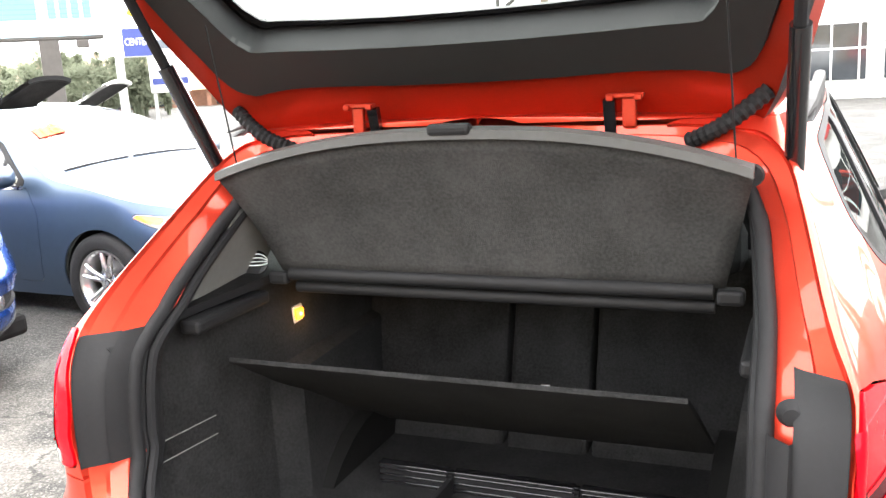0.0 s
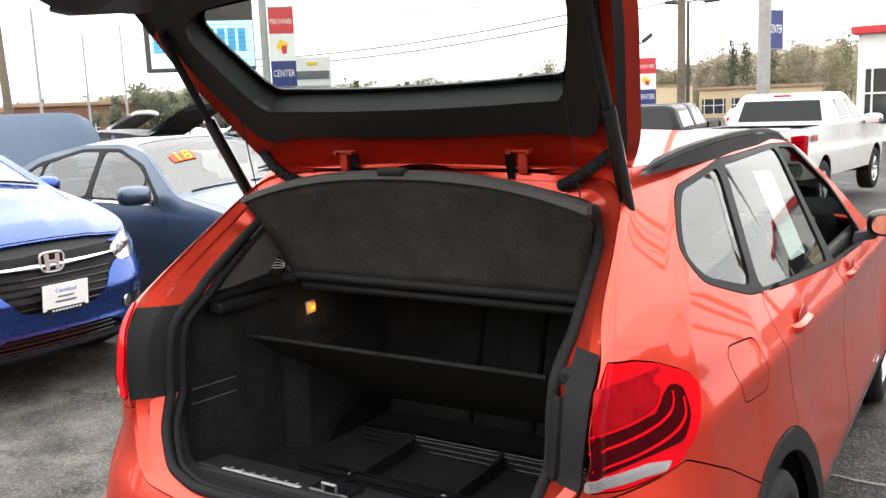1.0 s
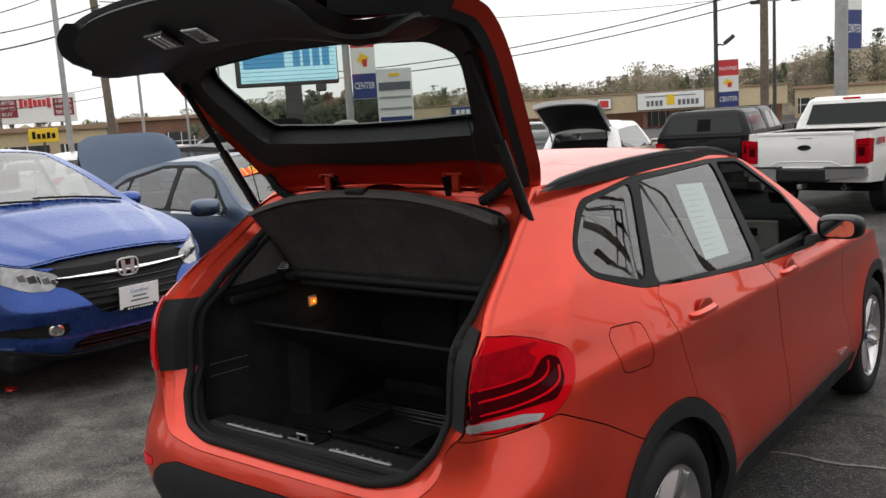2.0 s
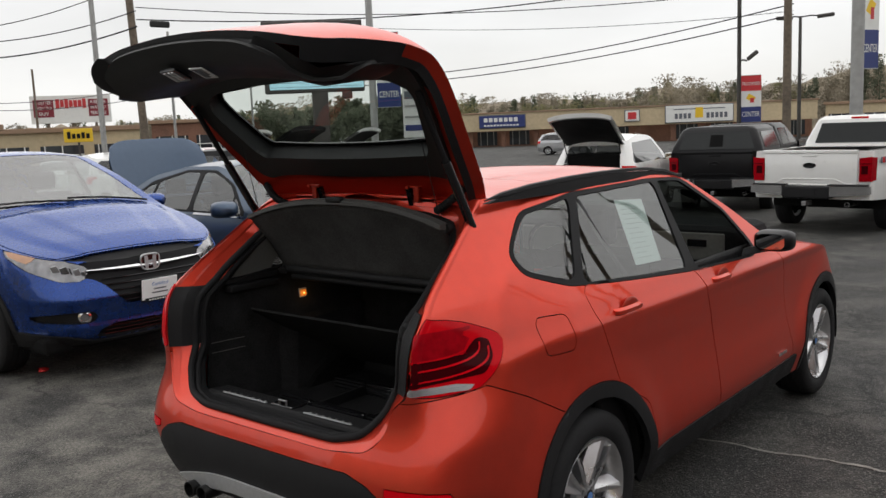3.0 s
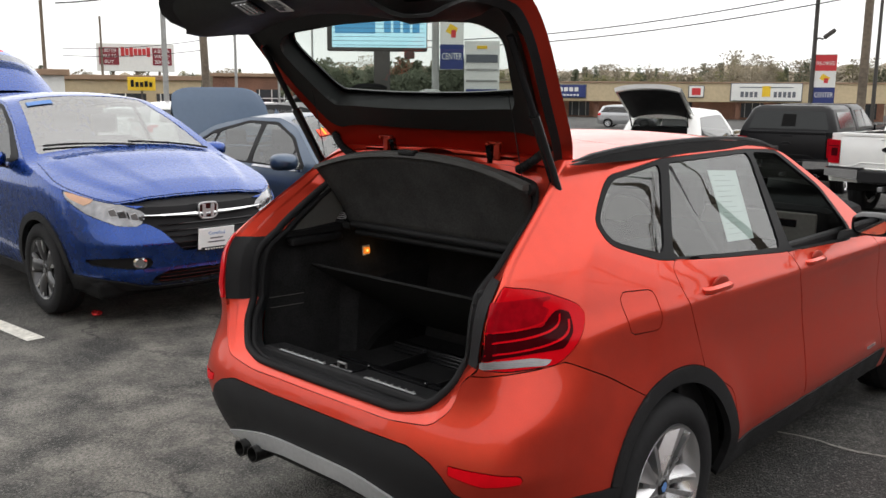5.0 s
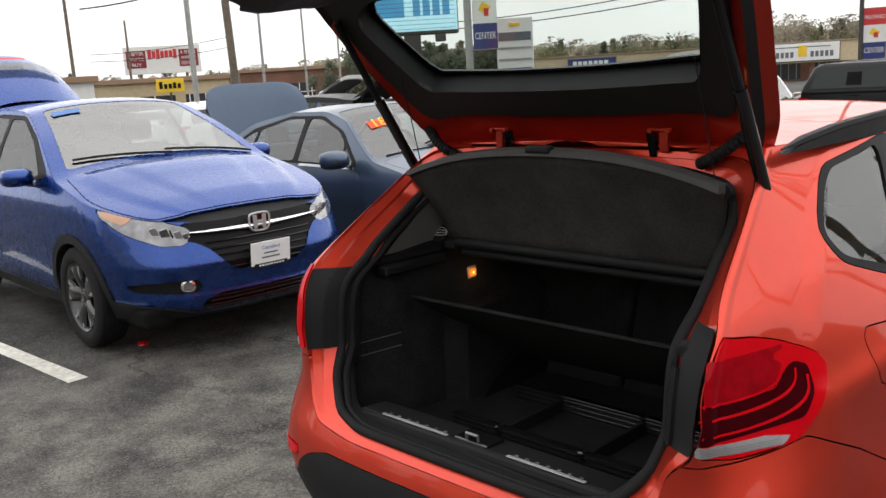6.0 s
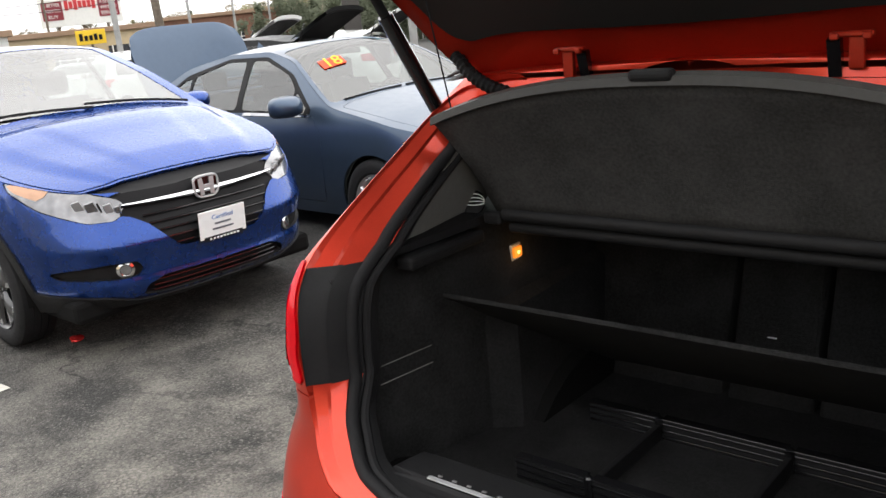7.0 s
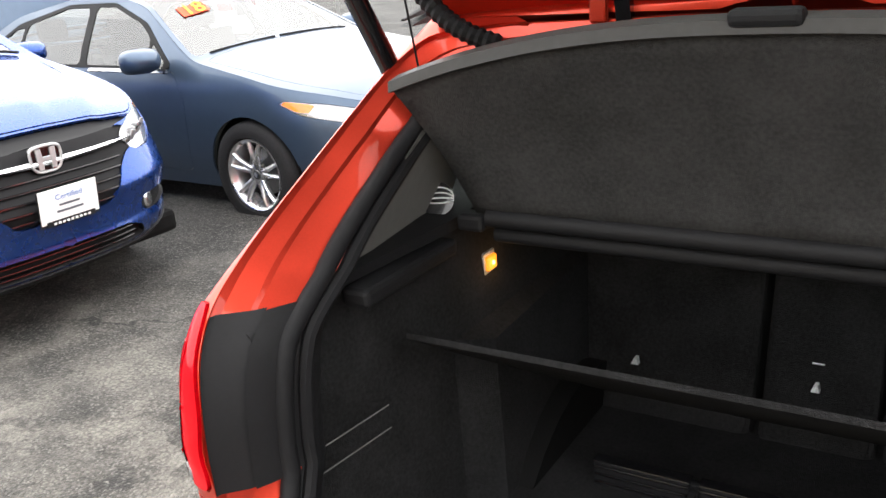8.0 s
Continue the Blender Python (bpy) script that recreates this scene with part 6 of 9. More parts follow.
    for g in ("", "_far"):
        skin.panel("front_door", "front_door" + g, M_BLUE, car)
        skin.panel("rear_door", "rear_door" + g, M_BLUE, car)
        skin.panel("window_surround", "trim" + g, M_TRIM, car, off=0.001)
        for k in "ab":
            skin.panel("side_window", "glass_" + k + g, M_SIDEGLASS, car, off=-0.003, gap=0, depth=0).visible_shadow = False
        skin.panel("lower_cladding", "cladding" + g, M_CLAD, car, "black grained plastic cladding", off=0.010, depth=0.03)
        skin.panel("headlamp", "headlamp" + g, M_FACET, car, "clear headlamp with bright reflectors", off=-0.006, gap=0.002, depth=0.02)
        skin.panel("fog_bezel", "fog_bezel" + g, M_CLAD, car, off=-0.02, gap=0.0, depth=-0.02)
    skin.panel("grille", "grille", M_TRIM, car, "gloss black grille panel", off=-0.012, gap=0.0, depth=0.02)
    skin.panel("lower_intake", "intake", M_TRIM, car, "black lower intake", off=-0.03, gap=0.0, depth=-0.03)
    body.folds = ((3.06, 0.88, 4.25, 0.66, 0.022), (3.2, 0.50, 4.2, 0.30, 0.010))
    lid = body.lid(0.022, 71)
    A = body.lid_at
    lid.cut("windscreen", rounded([(-0.84, A(2.16)), (0.84, A(2.16)), (0.87, A(3.03)), (-0.87, A(3.03))], 0.05))
    lid.cut("bonnet", rounded([(-0.91, A(3.14)), (0.91, A(3.14)), (0.95, A(3.7)), (0.975, A(4.165)), (-0.975, A(4.165)), (-0.95, A(3.7))], 0.04))
    lid.cut("slot", [(-1.1, A(4.18)), (1.1, A(4.18)), (1.1, A(4.29) + 0.1), (-1.1, A(4.29) + 0.1)])
    lid.panel("roof", "", M_BLUE, car)
    lid.panel("bonnet", "bonnet", M_BLUE, car, "bright blue bonnet", off=0.004)
    lid.panel("grille_top", "slot", M_TRIM, car, "black strip under the bonnet edge", off=-0.018, gap=0.0, depth=0.02)
    lid.panel("windscreen", "windscreen", M_SCREEN, car, off=-0.003, gap=0, depth=0).visible_shadow = False

    def nose(x, z, off=0.0):
        p = body(np.array([N(x if abs(x) > 1e-4 else 1e-4, z)]))[0]
        return Vector((x, p[1] + off, z))
    # chrome wing, badge, slats, plate
    for s in (1, -1):
        up = [nose(s * x, 0.758 + 0.06 * x * x, 0.002) for x in np.linspace(0.0, 0.46, 18)]
        rings = [[p + Vector((0, 0.012, -0.017 + 0.007 * i / 17)), p + Vector((0, 0.024, 0.0)), p + Vector((0, 0.012, 0.016 - 0.009 * i / 17)), p + Vector((0, -0.01, 0.0))] for i, p in enumerate(up)]
        part("chrome_wing", loft_bm(rings), M_CHROME, car, smooth=True, angle=60)
    for i in range(5):
        z = 0.54 + i * 0.040
        w = 0.245 + 0.13 * min(1.0, (z - 0.53) / 0.15)
        part("grille_slat", tube_bm([nose(x, z, -0.004) for x in np.linspace(-w, w, 13)], 0.006, 6), M_GLOSSB, car)
    for i in range(3):
        part("intake_slat", tube_bm([nose(x, 0.308 + i * 0.028, -0.022) for x in np.linspace(-0.38, 0.38, 13)], 0.004, 6), M_GLOSSB, car)
    c = nose(0, 0.776, 0.024)
    loop = [(0.076 * math.copysign(abs(math.cos(a)) ** 0.55, math.cos(a)) * (1 + 0.12 * math.sin(a)), 0.060 * math.copysign(abs(math.sin(a)) ** 0.55, math.sin(a))) for a in np.linspace(0, math.tau, 32, endpoint=False)]
    part("nose_badge", prism_bm([(c.x + x, c.z + z) for x, z in loop], c.y - 0.012, c.y + 0.003, "y"), M_GLOSSB, car, "dark emblem plate")
    part("badge_ring", tube_bm([(c.x + 0.95 * x, c.y + 0.003, c.z + 0.94 * z) for x, z in loop], 0.007, 6, True), M_SATIN, car, smooth=True)
    for k in (1, -1):
        part("badge_bar", hull_bm([(k * x, c.y + y, c.z + z) for y in (0.0, 0.010) for x, z in ((0.022, 0.046), (0.048, 0.046), (0.018, 0.0), (0.040, 0.0), (0.020, -0.046), (0.042, -0.046))]), M_SATIN, car)
    part("badge_bar", box_bm((0.05, 0.010, 0.020), (0, c.y + 0.005, c.z), 0.002), M_SATIN, car)
    c = nose(0, 0.590, 0.03)
    tilt = pose(c.x, c.y, c.z, -7, 0, 0)
    plate = part("dealer_plate", box_bm((0.285, 0.006, 0.150), (0, 0, 0), 0.002, tilt), M_PAPER, car, "white dealer plate in black holder")
    part("plate_holder", box_bm((0.295, 0.008, 0.160), (0, 0, 0), 0.002, tilt @ Matrix.Translation((0, -0.004, -0.008))), M_GLOSSB, plate)
    put_text("Certified", 0.034, tilt @ pose(0, 0.0045, 0.035, 90, 0, 180), M_BLUEINK, plate, fit=0.13, depth=0.0006)
    for w, z in ((0.10, 0.0), (0.13, -0.028)):
        part("print_bar", box_bm((w, 0.001, 0.010), (0, 0, 0), 0, tilt @ Matrix.Translation((0, 0.0045, z))), M_INK, plate)
    part("holder_strip", box_bm((0.24, 0.006, 0.026), (0, 0, 0), 0.002, tilt @ Matrix.Translation((0, 0.004, -0.076))), M_GLOSSB, plate)
    for k in range(9):
        part("print_bar", box_bm((0.013, 0.001, 0.010), (0, 0, 0), 0, tilt @ Matrix.Translation((-0.085 + k * 0.021, 0.008, -0.076))), M_PAPER, plate)
    # lamp internals and fog lamps
    for s in (1, -1):
        for x, z, w, h, material in ((0.475, 0.748, 0.020, 0.050, M_CLEARLENS), (0.512, 0.756, 0.030, 0.074, M_RIBLENS), (0.546, 0.764, 0.008, 0.086, M_GLOSSB), (0.580, 0.772, 0.040, 0.080, M_CLEARLENS), (0.628, 0.786, 0.034, 0.074, M_RIBLENS)):
            p, q = nose(s * (x - 0.01), z), nose(s * (x + 0.01), z)
            m = pose(s * x, (p.y + q.y) / 2 + 0.001, z, -24, 0, math.degrees(math.atan2((q.y - p.y), (q.x - p.x) * s)) * s) @ pose(0, 0, 0, 0, s * 14, 0)
            part("lamp_reflector", box_bm((w * 1.3, 0.010, h), (0, 0, 0), 0.004, m), material, car)
        amb = Skin(body, np.linspace(S(4.02, 0.88, s)[0], S(3.66, 0.9, s)[0], 14), np.broadcast_to(np.linspace(0.83, 0.945, 10)[None, :], (14, 10)).copy())
        amb.cut("amber", rounded([S(3.92, 0.886, s), S(3.80, 0.912, s), S(3.69, 0.926, s), S(3.75, 0.885, s), S(3.90, 0.835, s)], 0.012))
        amb.panel("indicator_lens", "amber", mat("pale_amber_lens", (0.55, 0.30, 0.17), 0.12, 0, 1.0, 0.1, 40), car, off=-0.003, gap=0, depth=0.004)
        p = nose(s * 0.505, 0.449, -0.022)
        bm = lathe_bm([(0.0, 0.0), (0.010, 0.03), (0.004, 0.045), (-0.02, 0.05)], 24)
        bmesh.ops.transform(bm, matrix=pose(p.x, p.y, p.z, 0, 0, 90 - s * 28) , verts=bm.verts)
        part("fog_lamp", bm, M_CHROME, car, "chrome-ringed fog lamp", smooth=True)
        bm = lathe_bm([(0.012, 0.0), (0.010, 0.026), (0.0, 0.034)], 20)
        bmesh.ops.transform(bm, matrix=pose(p.x, p.y + 0.004, p.z, 0, 0, 90 - s * 28), verts=bm.verts)
        part("fog_lens", bm, M_CLEARLENS, car, smooth=True)
        mirror(car, s * 0.945, 2.66, 1.10, M_BLUE, 0.95)
        for y in (0.79, 3.34):
            wheel(car, 0.335, 0.222, 0.215, (s * 0.765, y, 0.335), s, "blade", M_GREYALLOY)
            wheel_well(car, (s * 0.84, y, 0.335), 0.37, 0.4, s)
    for a0, a1, e1 in ((-0.86, -0.02, 2.98), (-0.06, 0.80, 2.92)):
        ts = np.linspace(0, 1, 9)
        p = body.roof_point(np.array([[a0 + (a1 - a0) * t, A(3.06 + (e1 + 0.03 - 3.06) * t)] for t in ts]))
        part("wiper", tube_bm([Vector(v) + Vector((0, 0.006, 0.012)) for v in p], 0.008, 6), M_RUBBER, car)
    part("underbody", box_bm((1.5, 3.8, 0.12), (0, 2.15, 0.26), 0.03), M_DARK, car)
    part("front_valance", box_bm((0.9, 0.3, 0.08), (0, 3.82, 0.22), 0.02), M_DARK, car)
    part("dashboard", box_bm((1.36, 0.6, 0.12), (0, 2.70, 1.0), 0.05), M_SEAT, car)
    seats(car, ((1.75, 0.62), (0.85, 0.62)), M_SEAT)
    ring = [(-0.37 + 0.17 * math.cos(a), 2.40 - 0.05 * math.sin(a), 1.03 + 0.16 * math.sin(a)) for a in np.linspace(0, math.tau, 20, endpoint=False)]
    part("steering_wheel", tube_bm(ring, 0.014, 6, True), M_RUBBER, car)
    part("rear_view_mirror", box_bm((0.2, 0.03, 0.055), (0, 2.36, 1.44), 0.012), M_GLOSSB, car)
    band = body.roof_point(np.array([[v, A(2.24 + 0.07 * w)] for w in (0, 1) for v in np.linspace(0.46, 0.78, 7)]))
    mesh_object("window_sticker", [Vector(v) + Vector((0, 0.004, 0.004)) for v in band], [(i, i + 1, i + 8, i + 7) for i in range(6)], M_BLUEINK, car, "pale blue strip on the windscreen")
    # raised tailgate behind the roof
    gate = part("tailgate", loft_bm([[(x, y + dy, z + dz - 0.14 * (abs(x) / 0.50) ** 3) for x in np.linspace(-0.53, 0.53, 15)] for y, z, dy, dz in ((0.42, 1.60, 0, 0), (0.12, 1.80, 0, 0), (-0.25, 1.98, 0, 0), (-0.55, 2.06, 0, 0), (-0.58, 2.02, 0, 0), (-0.25, 1.93, 0, 0), (0.12, 1.74, 0, 0), (0.42, 1.55, 0, 0))], closed=False, caps=False), M_BLUE, car, "bright blue raised tailgate", smooth=True)
    part("tailgate_glass", loft_bm([[(x, y, z - 0.14 * (abs(x) / 0.50) ** 3) for x in np.linspace(-0.46, 0.46, 9)] for y, z in ((0.02, 1.905), (-0.16, 1.975))], closed=False, caps=False), M_GLASSDARK, gate)
    part("tailgate_lamp", loft_bm([[(x, y, z - 0.14 * (abs(x) / 0.50) ** 3) for x in np.linspace(-0.2, 0.3, 7)] for y, z in ((-0.20, 2.005), (-0.27, 2.03))], closed=False, caps=False), M_REDLENS, gate)
    return car


def blue_sedan():
    L = 4.87
    car = thing("sedan_car", "slate blue family sedan with boot lid up and orange price digits", "car", heading(*FUS_AT))
    body = Body(L, ease([(0.2, 0.84), (0.4, 0.90), (0.7, 0.925), (0.88, 0.915), (0.97, 0.885), (1.1, 0.82), (1.3, 0.70), (1.45, 0.60)], rad=2),
                ease([(0.2, 0.1), (0.55, 0.0), (1.0, 0.1), (1.4, 0.3)]),
                ease([(0.18, 0.14), (0.45, 0.0), (0.65, 0.03), (0.85, 0.16), (1.0, 0.3)]),
                ease([(0.0, 0.99), (0.5, 1.04), (0.75, 1.10), (1.3, 1.33), (1.9, 1.425), (2.5, 1.435), (2.85, 1.36), (3.3, 1.12), (3.5, 1.025), (4.1, 0.935), (4.6, 0.83), (4.87, 0.71)]),
                ease([(0, 0.3), (0.8, 0.22), (4.0, 0.22), (4.87, 0.2)]),
                ease([(0, 0.03), (0.6, 0.05), (1.0, 0.07), (2.2, 0.035), (3.0, 0.07), (3.6, 0.07), (4.5, 0.05), (4.87, 0.02)]),
                0.0, (3.0, 0.55), (2.6, 0.85), nose_taper(0.05, 3.0, L), (0.7, 0.9))
    S, N = body.at_y, body.at_nose
    skin = body.flank(0.024, 52)
    for s in (1, -1):
        def Q(*pts):
            return [S(y, z, s) for y, z in pts]
        g = "" if s > 0 else "_far"
        skin.cut("rear_door" + g, rounded(Q((1.25, 0.96), (1.35, 0.75), (1.50, 0.32), (2.28, 0.32), (2.30, 0.96)), 0.05))
        skin.cut("front_door" + g, rounded(Q((2.305, 0.96), (2.285, 0.32), (3.33, 0.32), (3.40, 0.80), (3.30, 0.97)), 0.05))
        skin.cut("trim" + g, rounded(Q((0.90, 1.04), (1.4, 0.990), (3.30, 0.980), (2.92, 1.26), (2.50, 1.395), (1.95, 1.395), (1.35, 1.275)), 0.04))
        skin.cut("glass_a" + g, rounded(Q((1.02, 1.045), (1.42, 1.012), (1.45, 1.25), (1.33, 1.235)), 0.025))
        skin.cut("glass_b" + g, rounded(Q((1.47, 1.010), (2.26, 1.003), (2.22, 1.368), (1.95, 1.370), (1.49, 1.268)), 0.03))
        skin.cut("glass_c" + g, rounded(Q((2.34, 1.002), (3.0, 0.998), (3.0, 1.16), (2.86, 1.255), (2.50, 1.367), (2.30, 1.370)), 0.03))
        skin.cut("glass_d" + g, rounded(Q((3.03, 0.998), (3.22, 0.998), (3.03, 1.14)), 0.02))
        skin.cut("chrome" + g, Q((0.95, 1.018), (1.4, 0.990), (3.25, 0.980), (3.25, 0.956), (1.4, 0.966), (0.95, 1.000)))
        skin.cut("headlamp" + g, rounded([N(s * 0.50, 0.665), N(s * 0.52, 0.70)] + Q((4.48, 0.775), (4.24, 0.808), (4.20, 0.788), (4.34, 0.722)) + [N(s * 0.66, 0.645)], 0.02))
        skin.cut("grille" + g, rounded([N(1e-4 * s, 0.74), N(s * 0.42, 0.72), N(s * 0.36, 0.48), N(1e-4 * s, 0.46)], 0.03))
        skin.cut("sill" + g, Q((1.4, 0.30), (3.6, 0.30), (3.6, 0.285), (1.4, 0.285)))
        for cy in (1.07, 3.92):
            skin.cut("void", [S(cy + 0.368 * math.cos(a), 0.34 + 0.365 * math.sin(a), s) for a in np.linspace(-0.9, math.pi + 0.9, 36)])
    skin.panel("body_shell", "", M_NAVY, car)
    for s, g in ((1, ""), (-1, "_far")):
        skin.panel("front_door", "front_door" + g, M_NAVY, car)
        skin.panel("rear_door", "rear_door" + g, M_NAVY, car)
        skin.panel("window_surround", "trim" + g, M_TRIM, car, off=0.001)
        skin.panel("chrome_strip", "chrome" + g, M_ALU, car, off=0.006, depth=0.008)
        skin.panel("sill_strip", "sill" + g, M_CHROME, car, off=0.004)
        for k in "abcd":
            skin.panel("side_window", "glass_" + k + g, M_SIDEGLASS, car, off=-0.003, gap=0, depth=0).visible_shadow = False
        skin.panel("headlamp", "headlamp" + g, M_CLEARLENS, car, "clear headlamp", off=-0.002, depth=0.02)
        skin.panel("grille", "grille" + g, M_GLOSSB, car, off=-0.01, gap=0, depth=0.02)
        amb = Skin(body, np.linspace(S(4.48, 0.77, s)[0], S(4.18, 0.77, s)[0], 14), np.broadcast_to(np.linspace(0.72, 0.815, 10)[None, :], (14, 10)).copy())
        amb.cut("amber", rounded([S(4.42, 0.778, s), S(4.25, 0.802, s), S(4.215, 0.787, s), S(4.32, 0.742, s), S(4.39, 0.732, s)], 0.012))
        amb.panel("indicator_lens", "amber", M_AMBER, car, "amber indicator lens", off=0.001, gap=0, depth=0.004)
        mirror(car, s * 1.035, 3.12, 1.055, M_NAVY, 1.2)
        for y in (1.07, 3.92):
            wheel(car, 0.338, 0.222, 0.235, (s * 0.795, y, 0.338), s, "split", M_ALU, M_INK)
            wheel_well(car, (s * 0.86, y, 0.34), 0.375, 0.4, s)
        for y in (1.45, 2.42):
            part("door_handle", loft_bm([[(s * (0.912 + d), y + t, 0.905), (s * (0.925 + d), y + t, 0.898), (s * (0.925 + d), y + t, 0.882), (s * (0.912 + d), y + t, 0.876)] for t, d in ((-0.1, -0.01), (-0.07, 0.012), (0.07, 0.012), (0.1, -0.01))]), M_NAVY, car, smooth=True)
    lid = body.lid(0.03, 41)
    A = body.lid_at
    lid.cut("windscreen", rounded([(-0.93, A(2.62)), (0.93, A(2.62)), (0.955, A(3.48)), (-0.955, A(3.48))], 0.07))
    lid.cut("backlight", rounded([(-0.90, A(0.82)), (0.90, A(0.82)), (0.90, A(1.72)), (-0.90, A(1.72))], 0.07))
    lid.cut("bonnet", rounded([(-0.93, A(3.56)), (0.93, A(3.56)), (0.86, A(4.72)), (-0.86, A(4.72))], 0.06))
    lid.cut("void", rounded([(-0.9, A(0.06)), (0.9, A(0.06)), (0.9, A(0.72)), (-0.9, A(0.72))], 0.06))
    lid.panel("roof", "", M_NAVY, car)
    lid.panel("bonnet", "bonnet", M_NAVY, car)
    for k in ("windscreen", "backlight"):
        lid.panel(k, k, M_SCREENB, car, off=-0.003, gap=0, depth=0).visible_shadow = False
    # price digits on the windscreen
    p0 = body.roof_point(np.array([[0.58, A(3.03)], [0.66, A(3.03)], [0.58, A(2.95)]]))
    ex = Vector(p0[1] - p0[0]).normalized()
    ez = (Vector(p0[2] - p0[0])).normalized()
    nn = ex.cross(ez).normalized()
    m = Matrix((ex, ez, nn)).transposed().to_4x4()
    up = nn if nn.z > 0 else -nn
    m.translation = Vector(p0[0]) + up * 0.003
    ground_tag = part("digit_sheet", box_bm((0.23, 0.12, 0.002), (0, 0, 0), 0, m), mat("fluorescent_red", (0.85, 0.07, 0.02), 0.6), car, "red and yellow stick-on price digits")
    if nn.z < 0:
        m = m @ pose(0, 0, 0, 0, 180, 0)
    m2 = m.copy()
    m2.translation = m.translation + up * 0.002
    put_text("18", 0.19, m2 @ pose(0, 0, 0.004, 0, 0, 0), mat("fluorescent_yellow", (0.9, 0.55, 0.02), 0.6), ground_tag, depth=0.0006)
    # raised boot lid
    part("boot_lid", loft_bm([[(0.22 + w * a * 0.97, y - 0.08 + 0.05 * a * a, z - d * abs(a) ** 6) for a in np.linspace(-1, 1, 21)] for w, y, z, d in ((0.62, 0.80, 1.10, 0), (0.645, 0.74, 1.3, 0), (0.64, 0.64, 1.54, 0.02), (0.60, 0.58, 1.70, 0.06), (0.57, 0.55, 1.735, 0.07), (0.57, 0.52, 1.71, 0.07), (0.63, 0.60, 1.50, 0.02), (0.63, 0.70, 1.26, 0), (0.60, 0.76, 1.08, 0))], closed=False, caps=False), M_NAVY, car, "slate blue raised boot lid", smooth=True)
    part("underbody", box_bm((1.5, 4.3, 0.12), (0, 2.4, 0.26), 0.03), M_DARK, car)
    part("boot_well", box_bm((1.2, 0.66, 0.5), (0, 0.42, 0.62), 0.03), M_DARK, car)
    part("dashboard", box_bm((1.4, 0.5, 0.12), (0, 3.22, 0.93), 0.05), M_SEAT, car)
    part("parcel_ledge", box_bm((1.2, 0.4, 0.04), (0, 1.0, 1.02), 0.01), M_SEAT, car)
    seats(car, ((2.15, 0.52), (1.2, 0.50)), M_DARK)
    ring = [(-0.37 + 0.17 * math.cos(a), 2.86 - 0.05 * math.sin(a), 0.93 + 0.16 * math.sin(a)) for a in np.linspace(0, math.tau, 20, endpoint=False)]
    part("steering_wheel", tube_bm(ring, 0.014, 6, True), M_RUBBER, car)
    part("wiper", tube_bm([(x, 3.50 - 0.07 * x * x, 1.098 - 0.07 * x * x) for x in np.linspace(-0.6, 0.1, 8)], 0.008, 6), M_RUBBER, car)
    part("wiper", tube_bm([(x, 3.50 - 0.07 * x * x, 1.098 - 0.07 * x * x) for x in np.linspace(0.15, 0.7, 8)], 0.008, 6), M_RUBBER, car)
    part("aerial_stub", hull_bm([(0, 1.55, 1.44), (0.02, 1.45, 1.44), (-0.02, 1.45, 1.44), (0, 1.46, 1.50)]), M_NAVY, car)
    return car


